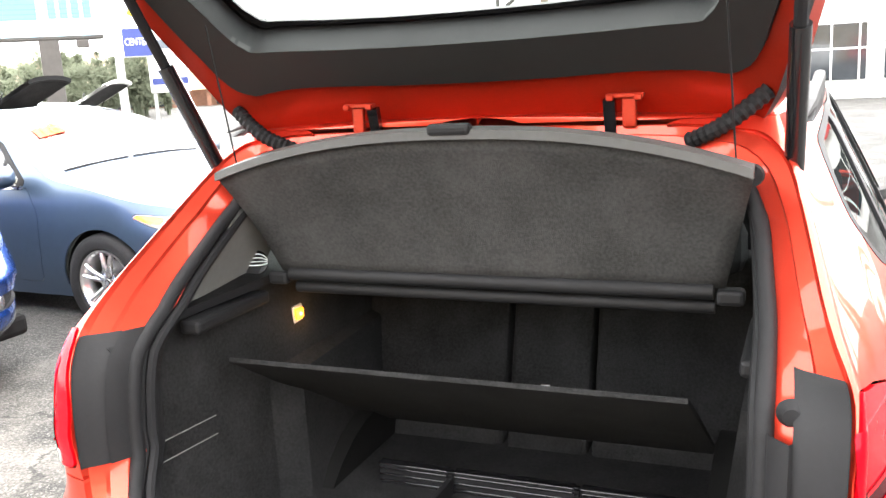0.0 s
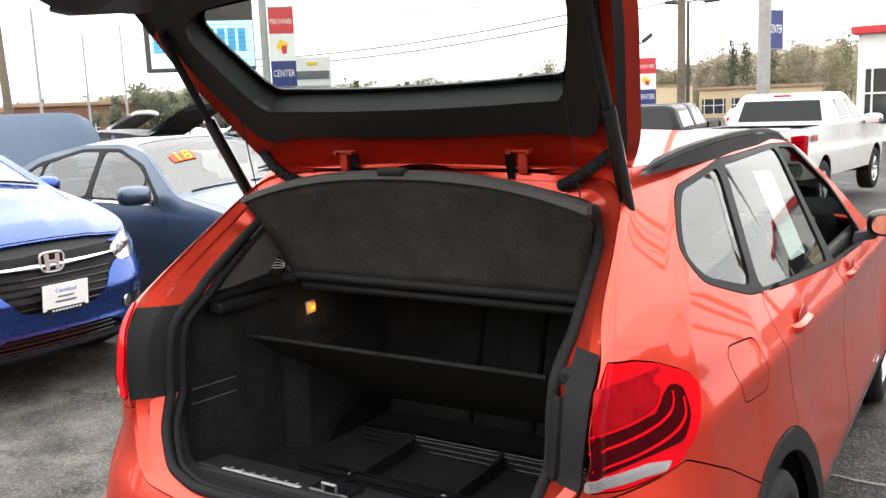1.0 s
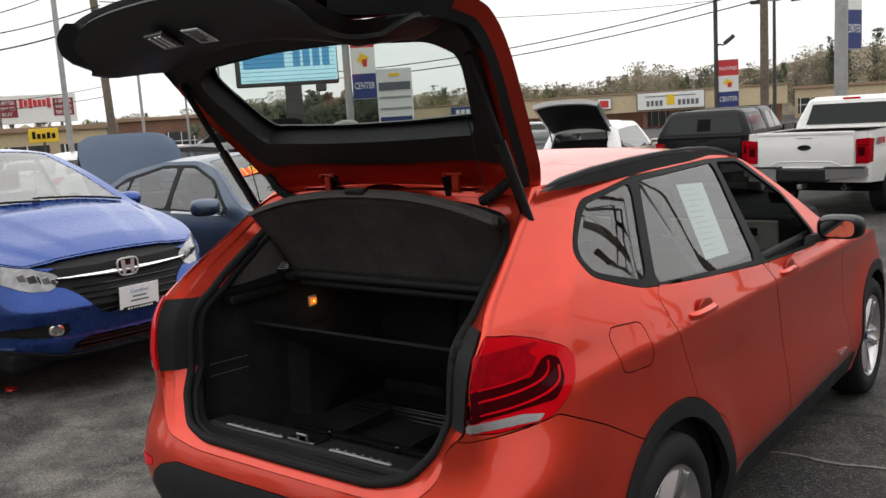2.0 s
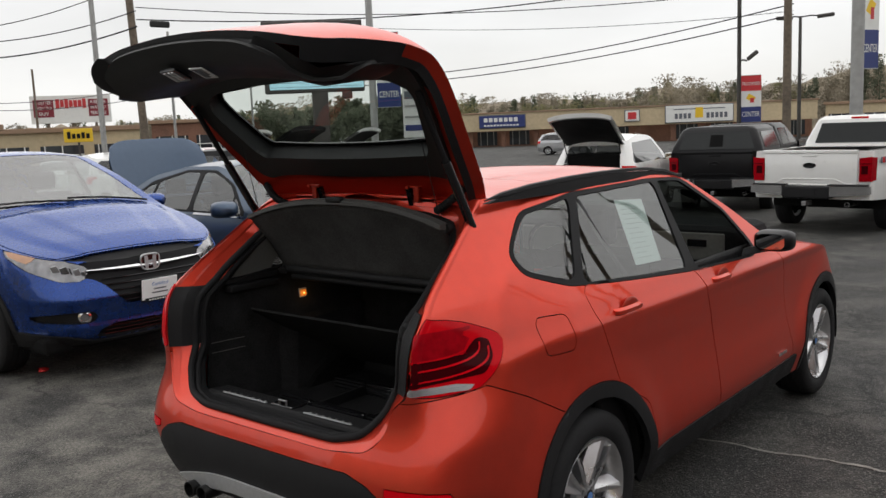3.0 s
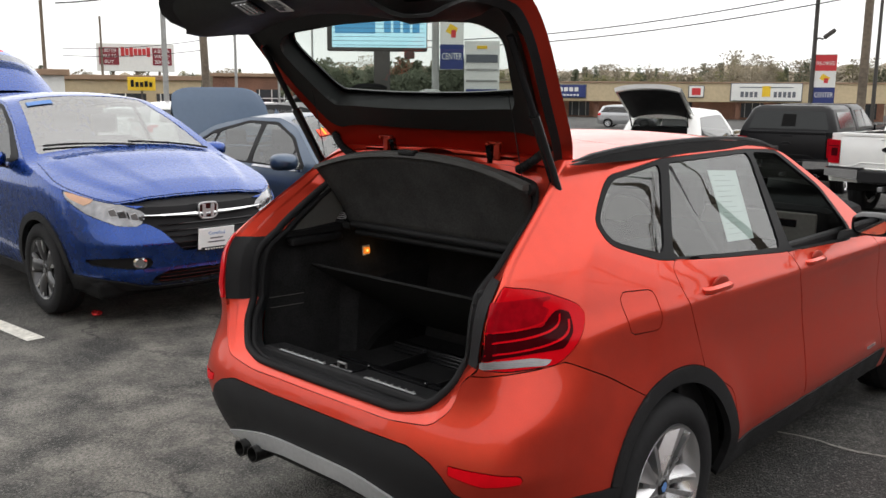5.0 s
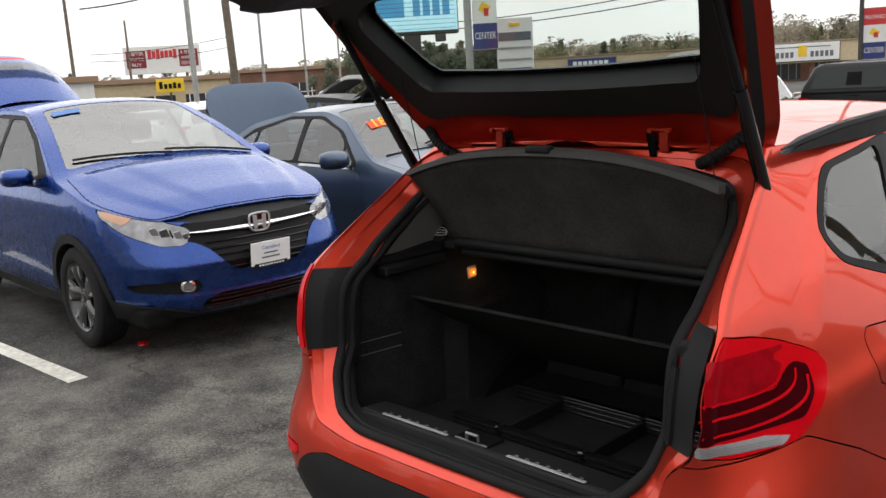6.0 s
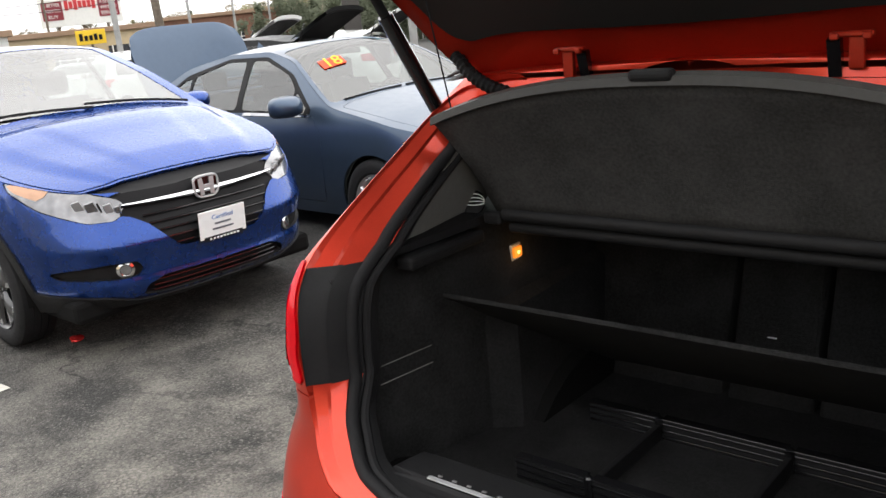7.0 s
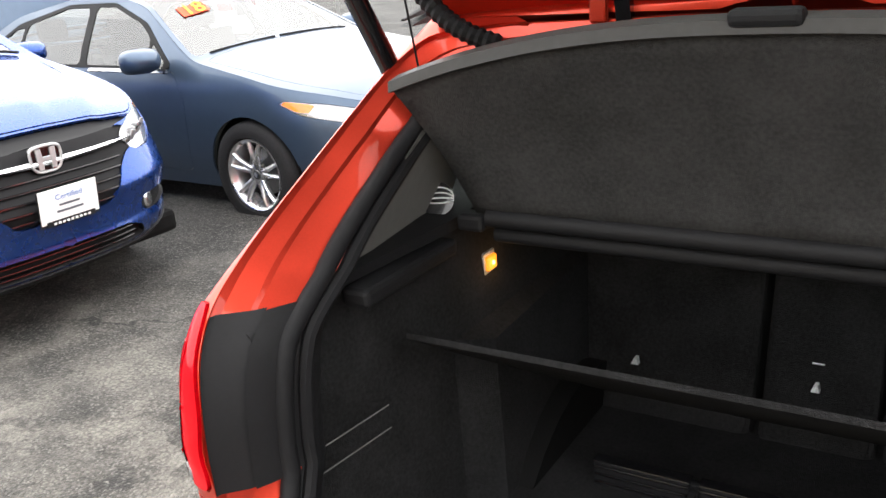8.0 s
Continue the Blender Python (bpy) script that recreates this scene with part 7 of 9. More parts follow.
def pickup(name, label, at, paint, cap=False, crew=True):
    """Full-size pickup seen from behind, rear at y=0."""
    car = thing(name, label, "pickup truck", at)
    L, w = 5.85, 1.0
    body = Body(L, ease([(0.4, 0.95), (0.6, 0.99), (0.9, 1.01), (1.2, 0.995), (1.42, 0.975)]), ease([(0.3, 0.02), (0.6, 0.0), (1.4, 0.0)]), ease([(0.3, 0.1), (0.6, 0.0), (1.2, 0.1)]),
                ease([(0, 1.40), (3.9, 1.40), (4.3, 1.32), (5.4, 1.26), (5.85, 1.15)]), ease([(0, 0.60), (0.9, 0.55), (5.0, 0.50), (5.85, 0.42)]), ease([(0, 0.0), (3.9, 0.0), (4.3, 0.05), (5.8, 0.05)]), 0.0, (9.0, 0.18), (3.0, 0.6), flat_tap, (0.5, 0.8))
    S = body.at_y
    skin = body.flank(0.04, 26)
    for s in (1, -1):
        for cy in (1.2, 4.85):
            skin.cut("void", [S(cy + 0.47 * math.cos(a), 0.45 + 0.47 * math.sin(a), s) for a in np.linspace(-0.9, math.pi + 0.9, 30)])
        skin.cut("door" + ("" if s > 0 else "_far"), rounded([S(2.05, 1.38, s), S(2.05, 0.62, s), S(3.9, 0.62, s), S(3.9, 1.36, s)], 0.06))
    skin.panel("body_shell", "", paint, car)
    skin.panel("cab_side", "door", paint, car)
    skin.panel("cab_side", "door_far", paint, car)
    lid = body.lid(0.06, 17)
    lid.cut("void", [(-0.9, body.lid_at(0.12)), (0.9, body.lid_at(0.12)), (0.9, body.lid_at(1.85)), (-0.9, body.lid_at(1.85))])
    lid.panel("bonnet", "", paint, car)
    part("bed_floor", box_bm((1.8, 1.8, 0.04), (0, 1.0, 0.92)), M_DARK, car)
    tg = part("tailgate", box_bm((1.56, 0.05, 0.66), (0, -0.012, 1.06), 0.02), paint, car, smooth=True)
    part("tailgate_ridge", box_bm((1.56, 0.06, 0.06), (0, -0.02, 1.385), 0.015), paint, tg)
    part("tailgate_fold", hull_bm([(x, y, z) for x in (-0.55, 0.55) for y, z in ((-0.03, 0.86), (-0.055, 0.84), (-0.03, 0.80))]), paint, tg)
    for s in (1, -1):
        part("tailgate_crease", tube_bm([(0.0, -0.040, 0.935), (s * 0.42, -0.040, 0.935), (s * 0.60, -0.040, 0.86), (s * 0.76, -0.040, 0.86)], 0.010, 6), paint, tg, smooth=True)
    part("tailgate_handle", box_bm((0.26, 0.02, 0.03), (0, -0.042, 1.325), 0.006), paint, tg)
    part("tailgate_badge", lathe_bm([(0.0, 0.0), (0.006, 0.06), (0.0, 0.07)], 24), M_BLACKP, tg).matrix_basis = pose(0, -0.04, 1.16, 0, 0, -90) @ Matrix.Diagonal((1, 1.6, 0.65, 1))
    for s in (1, -1):
        lamp = part("tail_lamp", hull_bm([(s * x, y, z) for x, y, z in ((0.80, -0.022, 1.28), (0.80, -0.022, 0.90), (1.0, -0.015, 1.30), (0.985, -0.015, 0.90), (1.018, 0.16, 1.28), (1.018, 0.12, 0.92), (0.80, 0.1, 1.28), (0.80, 0.1, 0.9))]), M_REDMID, car, "dark red tail lamp")
        part("reversing_lens", box_bm((0.10, 0.012, 0.13), (s * 0.885, -0.024, 1.09), 0.003), M_REDDARK, lamp)
        part("lens_rim", box_bm((0.17, 0.010, 0.012), (s * 0.90, -0.026, 1.19), 0.002), M_REDDARK, lamp)
        part("bumper_step", hull_bm([(s * x, y, z) for x, y, z in ((0.36, -0.195, 0.835), (0.36, 0.0, 0.835), (0.96, -0.135, 0.835), (0.96, 0.0, 0.835), (0.36, -0.19, 0.855), (0.36, 0.0, 0.855), (0.95, -0.13, 0.855), (0.95, 0.0, 0.855))]), M_CLAD, car, "black step pad on the bumper")
        part("bumper_end", hull_bm([(s * x, y, z) for x, y, z in ((0.40, -0.20, 0.66), (0.40, -0.20, 0.83), (0.98, -0.14, 0.70), (0.98, -0.14, 0.83), (0.98, 0.1, 0.70), (0.98, 0.1, 0.83), (0.4, 0.05, 0.66), (0.4, 0.05, 0.83))]), M_CHROME, car, "chrome bumper end")
        for i in range(4):
            part("side_mark", box_bm((0.004, 0.08, 0.10), (s * 1.012, 0.36 + i * 0.09, 1.23), 0.001), M_REDLENS if i % 2 else M_INK, car)
        for y in (1.2, 4.85):
            wheel(car, 0.41, 0.25, 0.28, (s * 0.86, y, 0.41), s, "six", M_ALU)
            wheel_well(car, (s * 0.97, y, 0.45), 0.48, 0.45, s)
    part("bumper_centre", box_bm((0.80, 0.20, 0.20), (0, -0.10, 0.72), 0.02), M_CLAD, car)
    part("number_plate", box_bm((0.32, 0.01, 0.14), (0, -0.205, 0.72), 0.003), M_CLAD, car)
    part("tow_hitch", box_bm((0.08, 0.25, 0.08), (0, -0.12, 0.54), 0.01), M_STEEL, car)
    bm = lathe_bm([(-0.3, 0.04), (0.0, 0.04), (0.0, 0.034), (-0.28, 0.034)], 16)
    bmesh.ops.transform(bm, matrix=pose(0.62, -0.02, 0.52, 0, 0, -90), verts=bm.verts)
    part("exhaust_pipe", bm, M_CHROME, car, smooth=True)
    part("chassis", box_bm((1.2, 5.0, 0.2), (0, 2.7, 0.55), 0.03), M_DARK, car)
    part("rear_axle", tube_bm([(-0.8, 1.2, 0.42), (0.8, 1.2, 0.42)], 0.09, 10), M_DARK, car)
    # cab
    hw0, hw1 = 0.965, 0.78

    def cabring(z, x, y0, y1, r=0.10):
        return [(p[0], p[1], z) for p in rounded([(-x, y0), (x, y0), (x, y1), (-x, y1)], r, 5)]
    rings = [cabring(1.38, hw0, 1.92, 4.15), cabring(1.5, 0.94, 1.94, 3.98), cabring(1.88, hw1, 2.08, 3.36), cabring(1.945, hw1 - 0.08, 2.18, 3.30)]
    cabo = part("cab", loft_bm(rings), paint, car, smooth=True, angle=30)
    part("cab_rear_window", hull_bm([(x, y, z) for x, z, y in ((-0.74, 1.46, 1.918), (0.74, 1.46, 1.918), (-0.66, 1.82, 2.04), (0.66, 1.82, 2.04), (-0.74, 1.46, 1.93), (0.74, 1.46, 1.93), (-0.66, 1.82, 2.05), (0.66, 1.82, 2.05))]), M_DARKGLASS, cabo, "dark rear window")
    part("brake_light", box_bm((0.3, 0.03, 0.035), (0, 2.10, 1.905), 0.006), M_REDLENS, cabo)
    for s in (1, -1):
        for y0, y1 in ((2.25, 2.95), (3.02, 3.75)):
            part("cab_window", hull_bm([(s * x, y, z) for x, y, z in ((0.955, y0, 1.46), (0.955, y1, 1.46), (0.815, y0 + 0.05, 1.83), (0.815, min(y1, 3.36), 1.83), (0.94, y0, 1.46), (0.94, y1, 1.46), (0.80, y0 + 0.05, 1.83), (0.80, min(y1, 3.36), 1.83))]), M_DARKGLASS, cabo)
        mirror(car, s * 1.15, 3.75, 1.42, M_BLACKP if cap else M_CHROME, 1.5)
    if cap:
        rings = [cabring(1.395, 0.97, 0.02, 1.93, 0.06), cabring(1.5, 0.95, 0.05, 1.93, 0.08), cabring(1.86, 0.80, 0.22, 1.95, 0.12), cabring(1.93, 0.70, 0.32, 1.95, 0.12)]
        top = part("bed_cap", loft_bm(rings), paint, car, "black bed cap with dark windows", smooth=True, angle=30)
        part("cap_window", hull_bm([(x, y, z) for x, z, y in ((-0.80, 1.46, 0.028), (0.80, 1.46, 0.028), (-0.68, 1.82, 0.19), (0.68, 1.82, 0.19), (-0.80, 1.46, 0.06), (0.80, 1.46, 0.06), (-0.68, 1.82, 0.22), (0.68, 1.82, 0.22))]), M_DARKGLASS, top)
        part("sliding_pane", hull_bm([(x, y, z) for x, z, y in ((-0.14, 1.52, 0.046), (0.14, 1.52, 0.046), (-0.13, 1.76, 0.155), (0.13, 1.76, 0.155), (-0.14, 1.52, 0.07), (0.14, 1.52, 0.07))]), M_DARK, top)
        for s in (1, -1):
            part("cap_side_window", hull_bm([(s * x, y, z) for x, y, z in ((0.968, 0.3, 1.48), (0.968, 1.75, 1.48), (0.835, 0.45, 1.80), (0.835, 1.75, 1.80), (0.95, 0.3, 1.48), (0.95, 1.75, 1.48), (0.82, 0.45, 1.8), (0.82, 1.75, 1.8))]), M_DARKGLASS, top)
    return car


def plain_car(name, label, at, paint, L=4.6, H=1.45, suv=False, gate=None, detail=0.06, group=""):
    """A parked car at some distance: shell, glass, wheels, lamps."""
    car = thing(name, label, "car", at, group)
    k = H / 1.45
    tail = 1.02 * k if not suv else 1.0 * k
    top = [(0, tail), (0.55, 1.08 * k), (1.25, 1.34 * k), (1.9, H), (2.4, H * 0.995), (L - 2.0, H * 0.93), (L - 1.35, 1.04 * k), (L - 0.7, 0.95 * k), (L, 0.78 * k)] if not suv else \
          [(0, H * 0.93), (0.5, H * 0.97), (1.5, H), (L - 2.3, H * 0.985), (L - 2.0, H * 0.94), (L - 1.35, 1.08 * k * 0.93), (L - 0.6, 0.98 * k * 0.93), (L, 0.85 * k * 0.93)]
    belt = 0.98 * k * (0.95 if suv else 1)
    body = Body(L, ease([(0.2, 0.82), (0.5, 0.90), (belt - 0.05, 0.89), (belt + 0.05, 0.84), (H * 0.8, 0.76), (H, 0.62)]), ease([(0.2, 0.08), (0.6, 0), (belt, 0.05), (H, 0.45 if suv else 0.2)]), ease([(0.2, 0.1), (0.5, 0), (0.9, 0.15)]),
                ease(top), ease([(0, 0.28), (L, 0.22)]), ease([(0, 0.03), (2, 0.05), (L, 0.03)]), 0.0, (3.2, 0.5), (2.6, 0.8), nose_taper(0.05, 2.5, L), (0.8, 0.9))
    S = body.at_y
    skin = body.flank(detail, 26)
    wb0, wb1 = 0.95, L - 0.92
    for s in (1, -1):
        y0, y1 = (0.35, L - 1.55) if suv else (1.0, L - 1.5)
        hi = H * 0.925
        skin.cut("glass" + ("" if s > 0 else "_far"), rounded([S(y0, belt + 0.06, s), S(y1, belt + 0.02, s), S(L - 2.1, hi, s), S(1.75, hi, s), S(y0 + 0.35, hi - (0.02 if suv else 0.1), s)], 0.06))
        for cy in (wb0, wb1):
            skin.cut("void", [S(cy + 0.37 * math.cos(a), 0.33 + 0.365 * math.sin(a), s) for a in np.linspace(-0.9, math.pi + 0.9, 24)])
        if suv:
            skin.cut("lamp" + ("" if s > 0 else "_far"), [body.at_rear(s * 0.62, belt + 0.02), S(0.40, belt, s), S(0.36, belt - 0.18, s), body.at_rear(s * 0.62, belt - 0.2)])
        else:
            skin.cut("lamp" + ("" if s > 0 else "_far"), [body.at_rear(s * 0.52, belt - 0.06), S(0.38, belt - 0.06, s), S(0.36, belt - 0.2, s), body.at_rear(s * 0.52, belt - 0.2)])
    if suv:
        hole = rounded([body.at_rear(x, z) for x, z in ((-0.54, 0.72), (0.54, 0.72), (0.60, 1.0), (0.52, H * 0.9), (-0.52, H * 0.9), (-0.60, 1.0))], 0.06)
        skin.cut("opening" if gate else "rear_glass", hole if gate else rounded([body.at_rear(x, z) for x, z in ((-0.58, belt + 0.08), (0.58, belt + 0.08), (0.52, H * 0.9), (-0.52, H * 0.9))], 0.06))
    skin.panel("body_shell", "", paint, car)
    for g in ("", "_far"):
        skin.panel("side_window", "glass" + g, M_GLASSDARK, car, off=-0.003, gap=0, depth=0)
        skin.panel("tail_lamp", "lamp" + g, M_REDLENS, car, off=0.002)
    if suv and not gate:
        skin.panel("rear_window", "rear_glass", M_GLASSDARK, car, off=-0.003, gap=0, depth=0)
    lid = body.lid(0.07, 17)
    A = body.lid_at
    lid.cut("windscreen", rounded([(-0.92, A(L - 2.02)), (0.92, A(L - 2.02)), (0.95, A(L - 1.4)), (-0.95, A(L - 1.4))], 0.06))
    if not suv:
        lid.cut("backlight", rounded([(-0.9, A(0.7)), (0.9, A(0.7)), (0.9, A(1.6)), (-0.9, A(1.6))], 0.06))
        lid.panel("rear_window", "backlight", M_GLASSDARK, car, off=-0.003, gap=0, depth=0)
    lid.panel("roof", "", paint, car)
    lid.panel("windscreen", "windscreen", M_GLASSDARK, car, off=-0.003, gap=0, depth=0)
    part("underbody", box_bm((1.5, L - 0.6, 0.3), (0, L / 2, 0.40), 0.03), M_DARK, car)
    part("cabin", box_bm((1.3, L - 2.6, 0.4), (0, L / 2 - 0.2, 0.72), 0.05), M_SEAT, car)
    for s in (1, -1):
        mirror(car, s * 0.99, L - 1.75, belt + 0.08, paint, 1.0)
        for cy in (wb0, wb1):
            wheel(car, 0.335, 0.22, 0.22, (s * 0.77, cy, 0.335), s, "split", M_ALU, None, False)
    if gate:
        bend, lining = gate
        rows = ((0.42, H * 0.97), (0.10, H * 1.06), (-0.10, H * 1.12), (-0.50, H * 1.24), (-0.66, H * 1.28))
        g = part("tailgate", loft_bm([[(x, y, z + 0.03 - 0.07 * (abs(x) / 0.62) ** 3) for x in np.linspace(-0.64, 0.64, 13)] for y, z in rows] + [[(x, y + 0.01, z - 0.05 - 0.07 * (abs(x) / 0.62) ** 3) for x in np.linspace(-0.62, 0.62, 13)] for y, z in reversed(rows)], closed=False, caps=False), paint, car, "raised tailgate", smooth=True)
        part("tailgate_lining", loft_bm([[(x, y + 0.005, z - 0.060 - 0.07 * (abs(x) / 0.62) ** 3) for x in np.linspace(-0.585, 0.585, 11)] for y, z in rows[:-1] + ((rows[-1][0] + 0.06, rows[-1][1] - 0.02),)], closed=False, caps=False), M_LINER, g, "dark tailgate lining", smooth=True)
        part("boot_cavity", box_bm((1.1, 0.9, 0.75), (0, 0.75, 0.95), 0.03), M_DARK, car)
        for s in (1, -1):
            part("gas_strut", tube_bm([(s * 0.56, 0.30, H * 0.80), (s * 0.57, -0.02, H * 1.13)], 0.014, 6), M_GLOSSB, g)
    return car


HRV_A, FUS_A = -2.0, -3.5
HRV_AT = (-3.175 - 4.29 * math.cos(radians(HRV_A)), 0.765 - 4.29 * math.sin(radians(HRV_A)), HRV_A, 0.068)
FUS_AT = (-3.65 - 0.90 * math.sin(radians(FUS_A)) - 3.92 * math.cos(radians(FUS_A)), 2.38 + 0.90 * math.cos(radians(FUS_A)) - 3.92 * math.sin(radians(FUS_A)), FUS_A, -0.02)
blue_crossover()
blue_sedan()
pickup("pickup_truck", "white full-size pickup with red tail lamps and chrome bumper", heading(-2.25, 12.6, 84, -0.36), M_WHITE)
pickup("pickup_truck", "black pickup with black bed cap and dark windows", heading(-5.15, 15.6, 98, -0.50), M_BLACKP, True)
plain_car("suv_car", "white estate car with its tailgate raised, dark lining", heading(-6.6, 12.8, 104, -0.32), M_WHITE, 4.7, 1.66, True, (1, 1), 0.045)


# ---- paint marks and litter on the ground ----
M_LINE = mat("worn_white_line_paint", (0.62, 0.60, 0.54), 0.8, 0, 0, 0.3, 25, 0.3, 120)
M_CRACKFILL = mat("pale_crack_dust", (0.22, 0.21, 0.19), 0.9, 0, 0, 0.4, 40)


def strip_mesh(name, path, width, material, label, jag=0.0, kind="structure", z=0.004):
    verts, faces = [], []
    for i, (x, y) in enumerate(path):
        a, b = path[max(0, i - 1)], path[min(len(path) - 1, i + 1)]
        d = Vector((b[0] - a[0], b[1] - a[1], 0)).normalized()
        n = Vector((-d.y, d.x, 0)) * width / 2
        w = 1 + random.uniform(-jag, jag)
        verts += [(x + n.x * w, y + n.y * w, ground_z(x, y) + z), (x - n.x * w, y - n.y * w, ground_z(x, y) + z)]
        if i:
            k = 2 * i
            faces.append((k - 2, k - 1, k + 1, k))
    ob = mesh_object(name, verts, faces, material, smooth=False)
    return tagged(ob, label, "marking", kind=kind)


strip_mesh("parking_line", [(-3.535 - 0.25 * i, -0.385 - 0.01 * i) for i in range(19)], 0.115, M_LINE, "worn white parking line on the asphalt", 0.06)
x, y = 0.45, 1.60
pts = []
for i in range(60):
    pts.append((x, y))
    x += 0.06
    y += random.uniform(-0.018, 0.020)
strip_mesh("ground_crack", pts, 0.016, M_CRACKFILL, "pale dusty crack line in the asphalt", 0.7)


def wrapper():
    bm = bmesh.new()
    bmesh.ops.create_icosphere(bm, subdivisions=2, radius=0.036)
    for v in bm.verts:
        v.co *= 1 + 0.5 * noise.noise(v.co * 30)
        v.co.z = v.co.z * 0.5 + 0.02
    ob = part("litter_wrapper", bm, mat("shiny_red_foil", (0.55, 0.03, 0.03), 0.25, 0.5), None)
    ob.location = (-3.85, 0.18, ground_z(-3.85, 0.18) + 0.004)
    tagged(ob, "crumpled shiny red foil wrapper lying on the asphalt", "litter")


wrapper()

# ---- distance: far eye point used for placing by bearing ----
E0 = Vector((2.58, -2.84, 1.72))


def bearing(az, dist):
    return (E0.x + dist * math.sin(radians(az)), E0.y + dist * math.cos(radians(az)))


def hgt(el, dist):
    return E0.z + dist * math.tan(radians(el))


M_STUCCO = mat("tan_stucco", (0.52, 0.42, 0.27), 0.85, 0, 0, 0.12, 3, 0.2, 40)
M_BRICK = mat("brown_brick_far", (0.20, 0.10, 0.065), 0.85, 0, 0, 0.35, 8, 0.2, 40)
M_ROOFMETAL = mat("brown_roof_edge", (0.30, 0.20, 0.13), 0.6, 0.2, 0, 0.1, 5)
M_SHOPGLASS = mat("dark_shop_glass", (0.03, 0.035, 0.04), 0.08, 0, 0.5, 0.2, 2)
M_SIGNWHITE = mat("white_sign_face", (0.75, 0.75, 0.72), 0.5, 0, 0, 0.06, 4)
M_SIGNBLUE = mat("blue_sign_face", (0.02, 0.035, 0.16), 0.5, 0, 0, 0.08, 4)
M_SIGNRED = mat("red_sign_face", (0.55, 0.03, 0.035), 0.5, 0, 0, 0.08, 4)
M_SIGNYEL = mat("yellow_sign_face", (0.80, 0.52, 0.02), 0.5, 0, 0, 0.06, 4)
M_MAROON = mat("maroon_sign_face", (0.20, 0.012, 0.025), 0.5, 0, 0, 0.08, 4)
M_POLE = mat("galvanised_pole", (0.34, 0.34, 0.33), 0.5, 0.4, 0, 0.15, 6)
M_DARKPOLE = mat("dark_bronze_pole", (0.06, 0.055, 0.05), 0.5, 0.3, 0, 0.15, 6)
M_WOODPOLE = mat("weathered_wood_pole", (0.15, 0.12, 0.09), 0.9, 0, 0, 0.35, 9, 0.4, 60)
M_CABLE = mat("black_cable", (0.015, 0.015, 0.015), 0.6)


def framed(thing_at, az):
    """A pose at the bearing's place whose +x runs to the right as seen from the lot and +y away."""
    x, y = thing_at
    return pose(x, y, ground_z(x, y), 0, 0, -az)


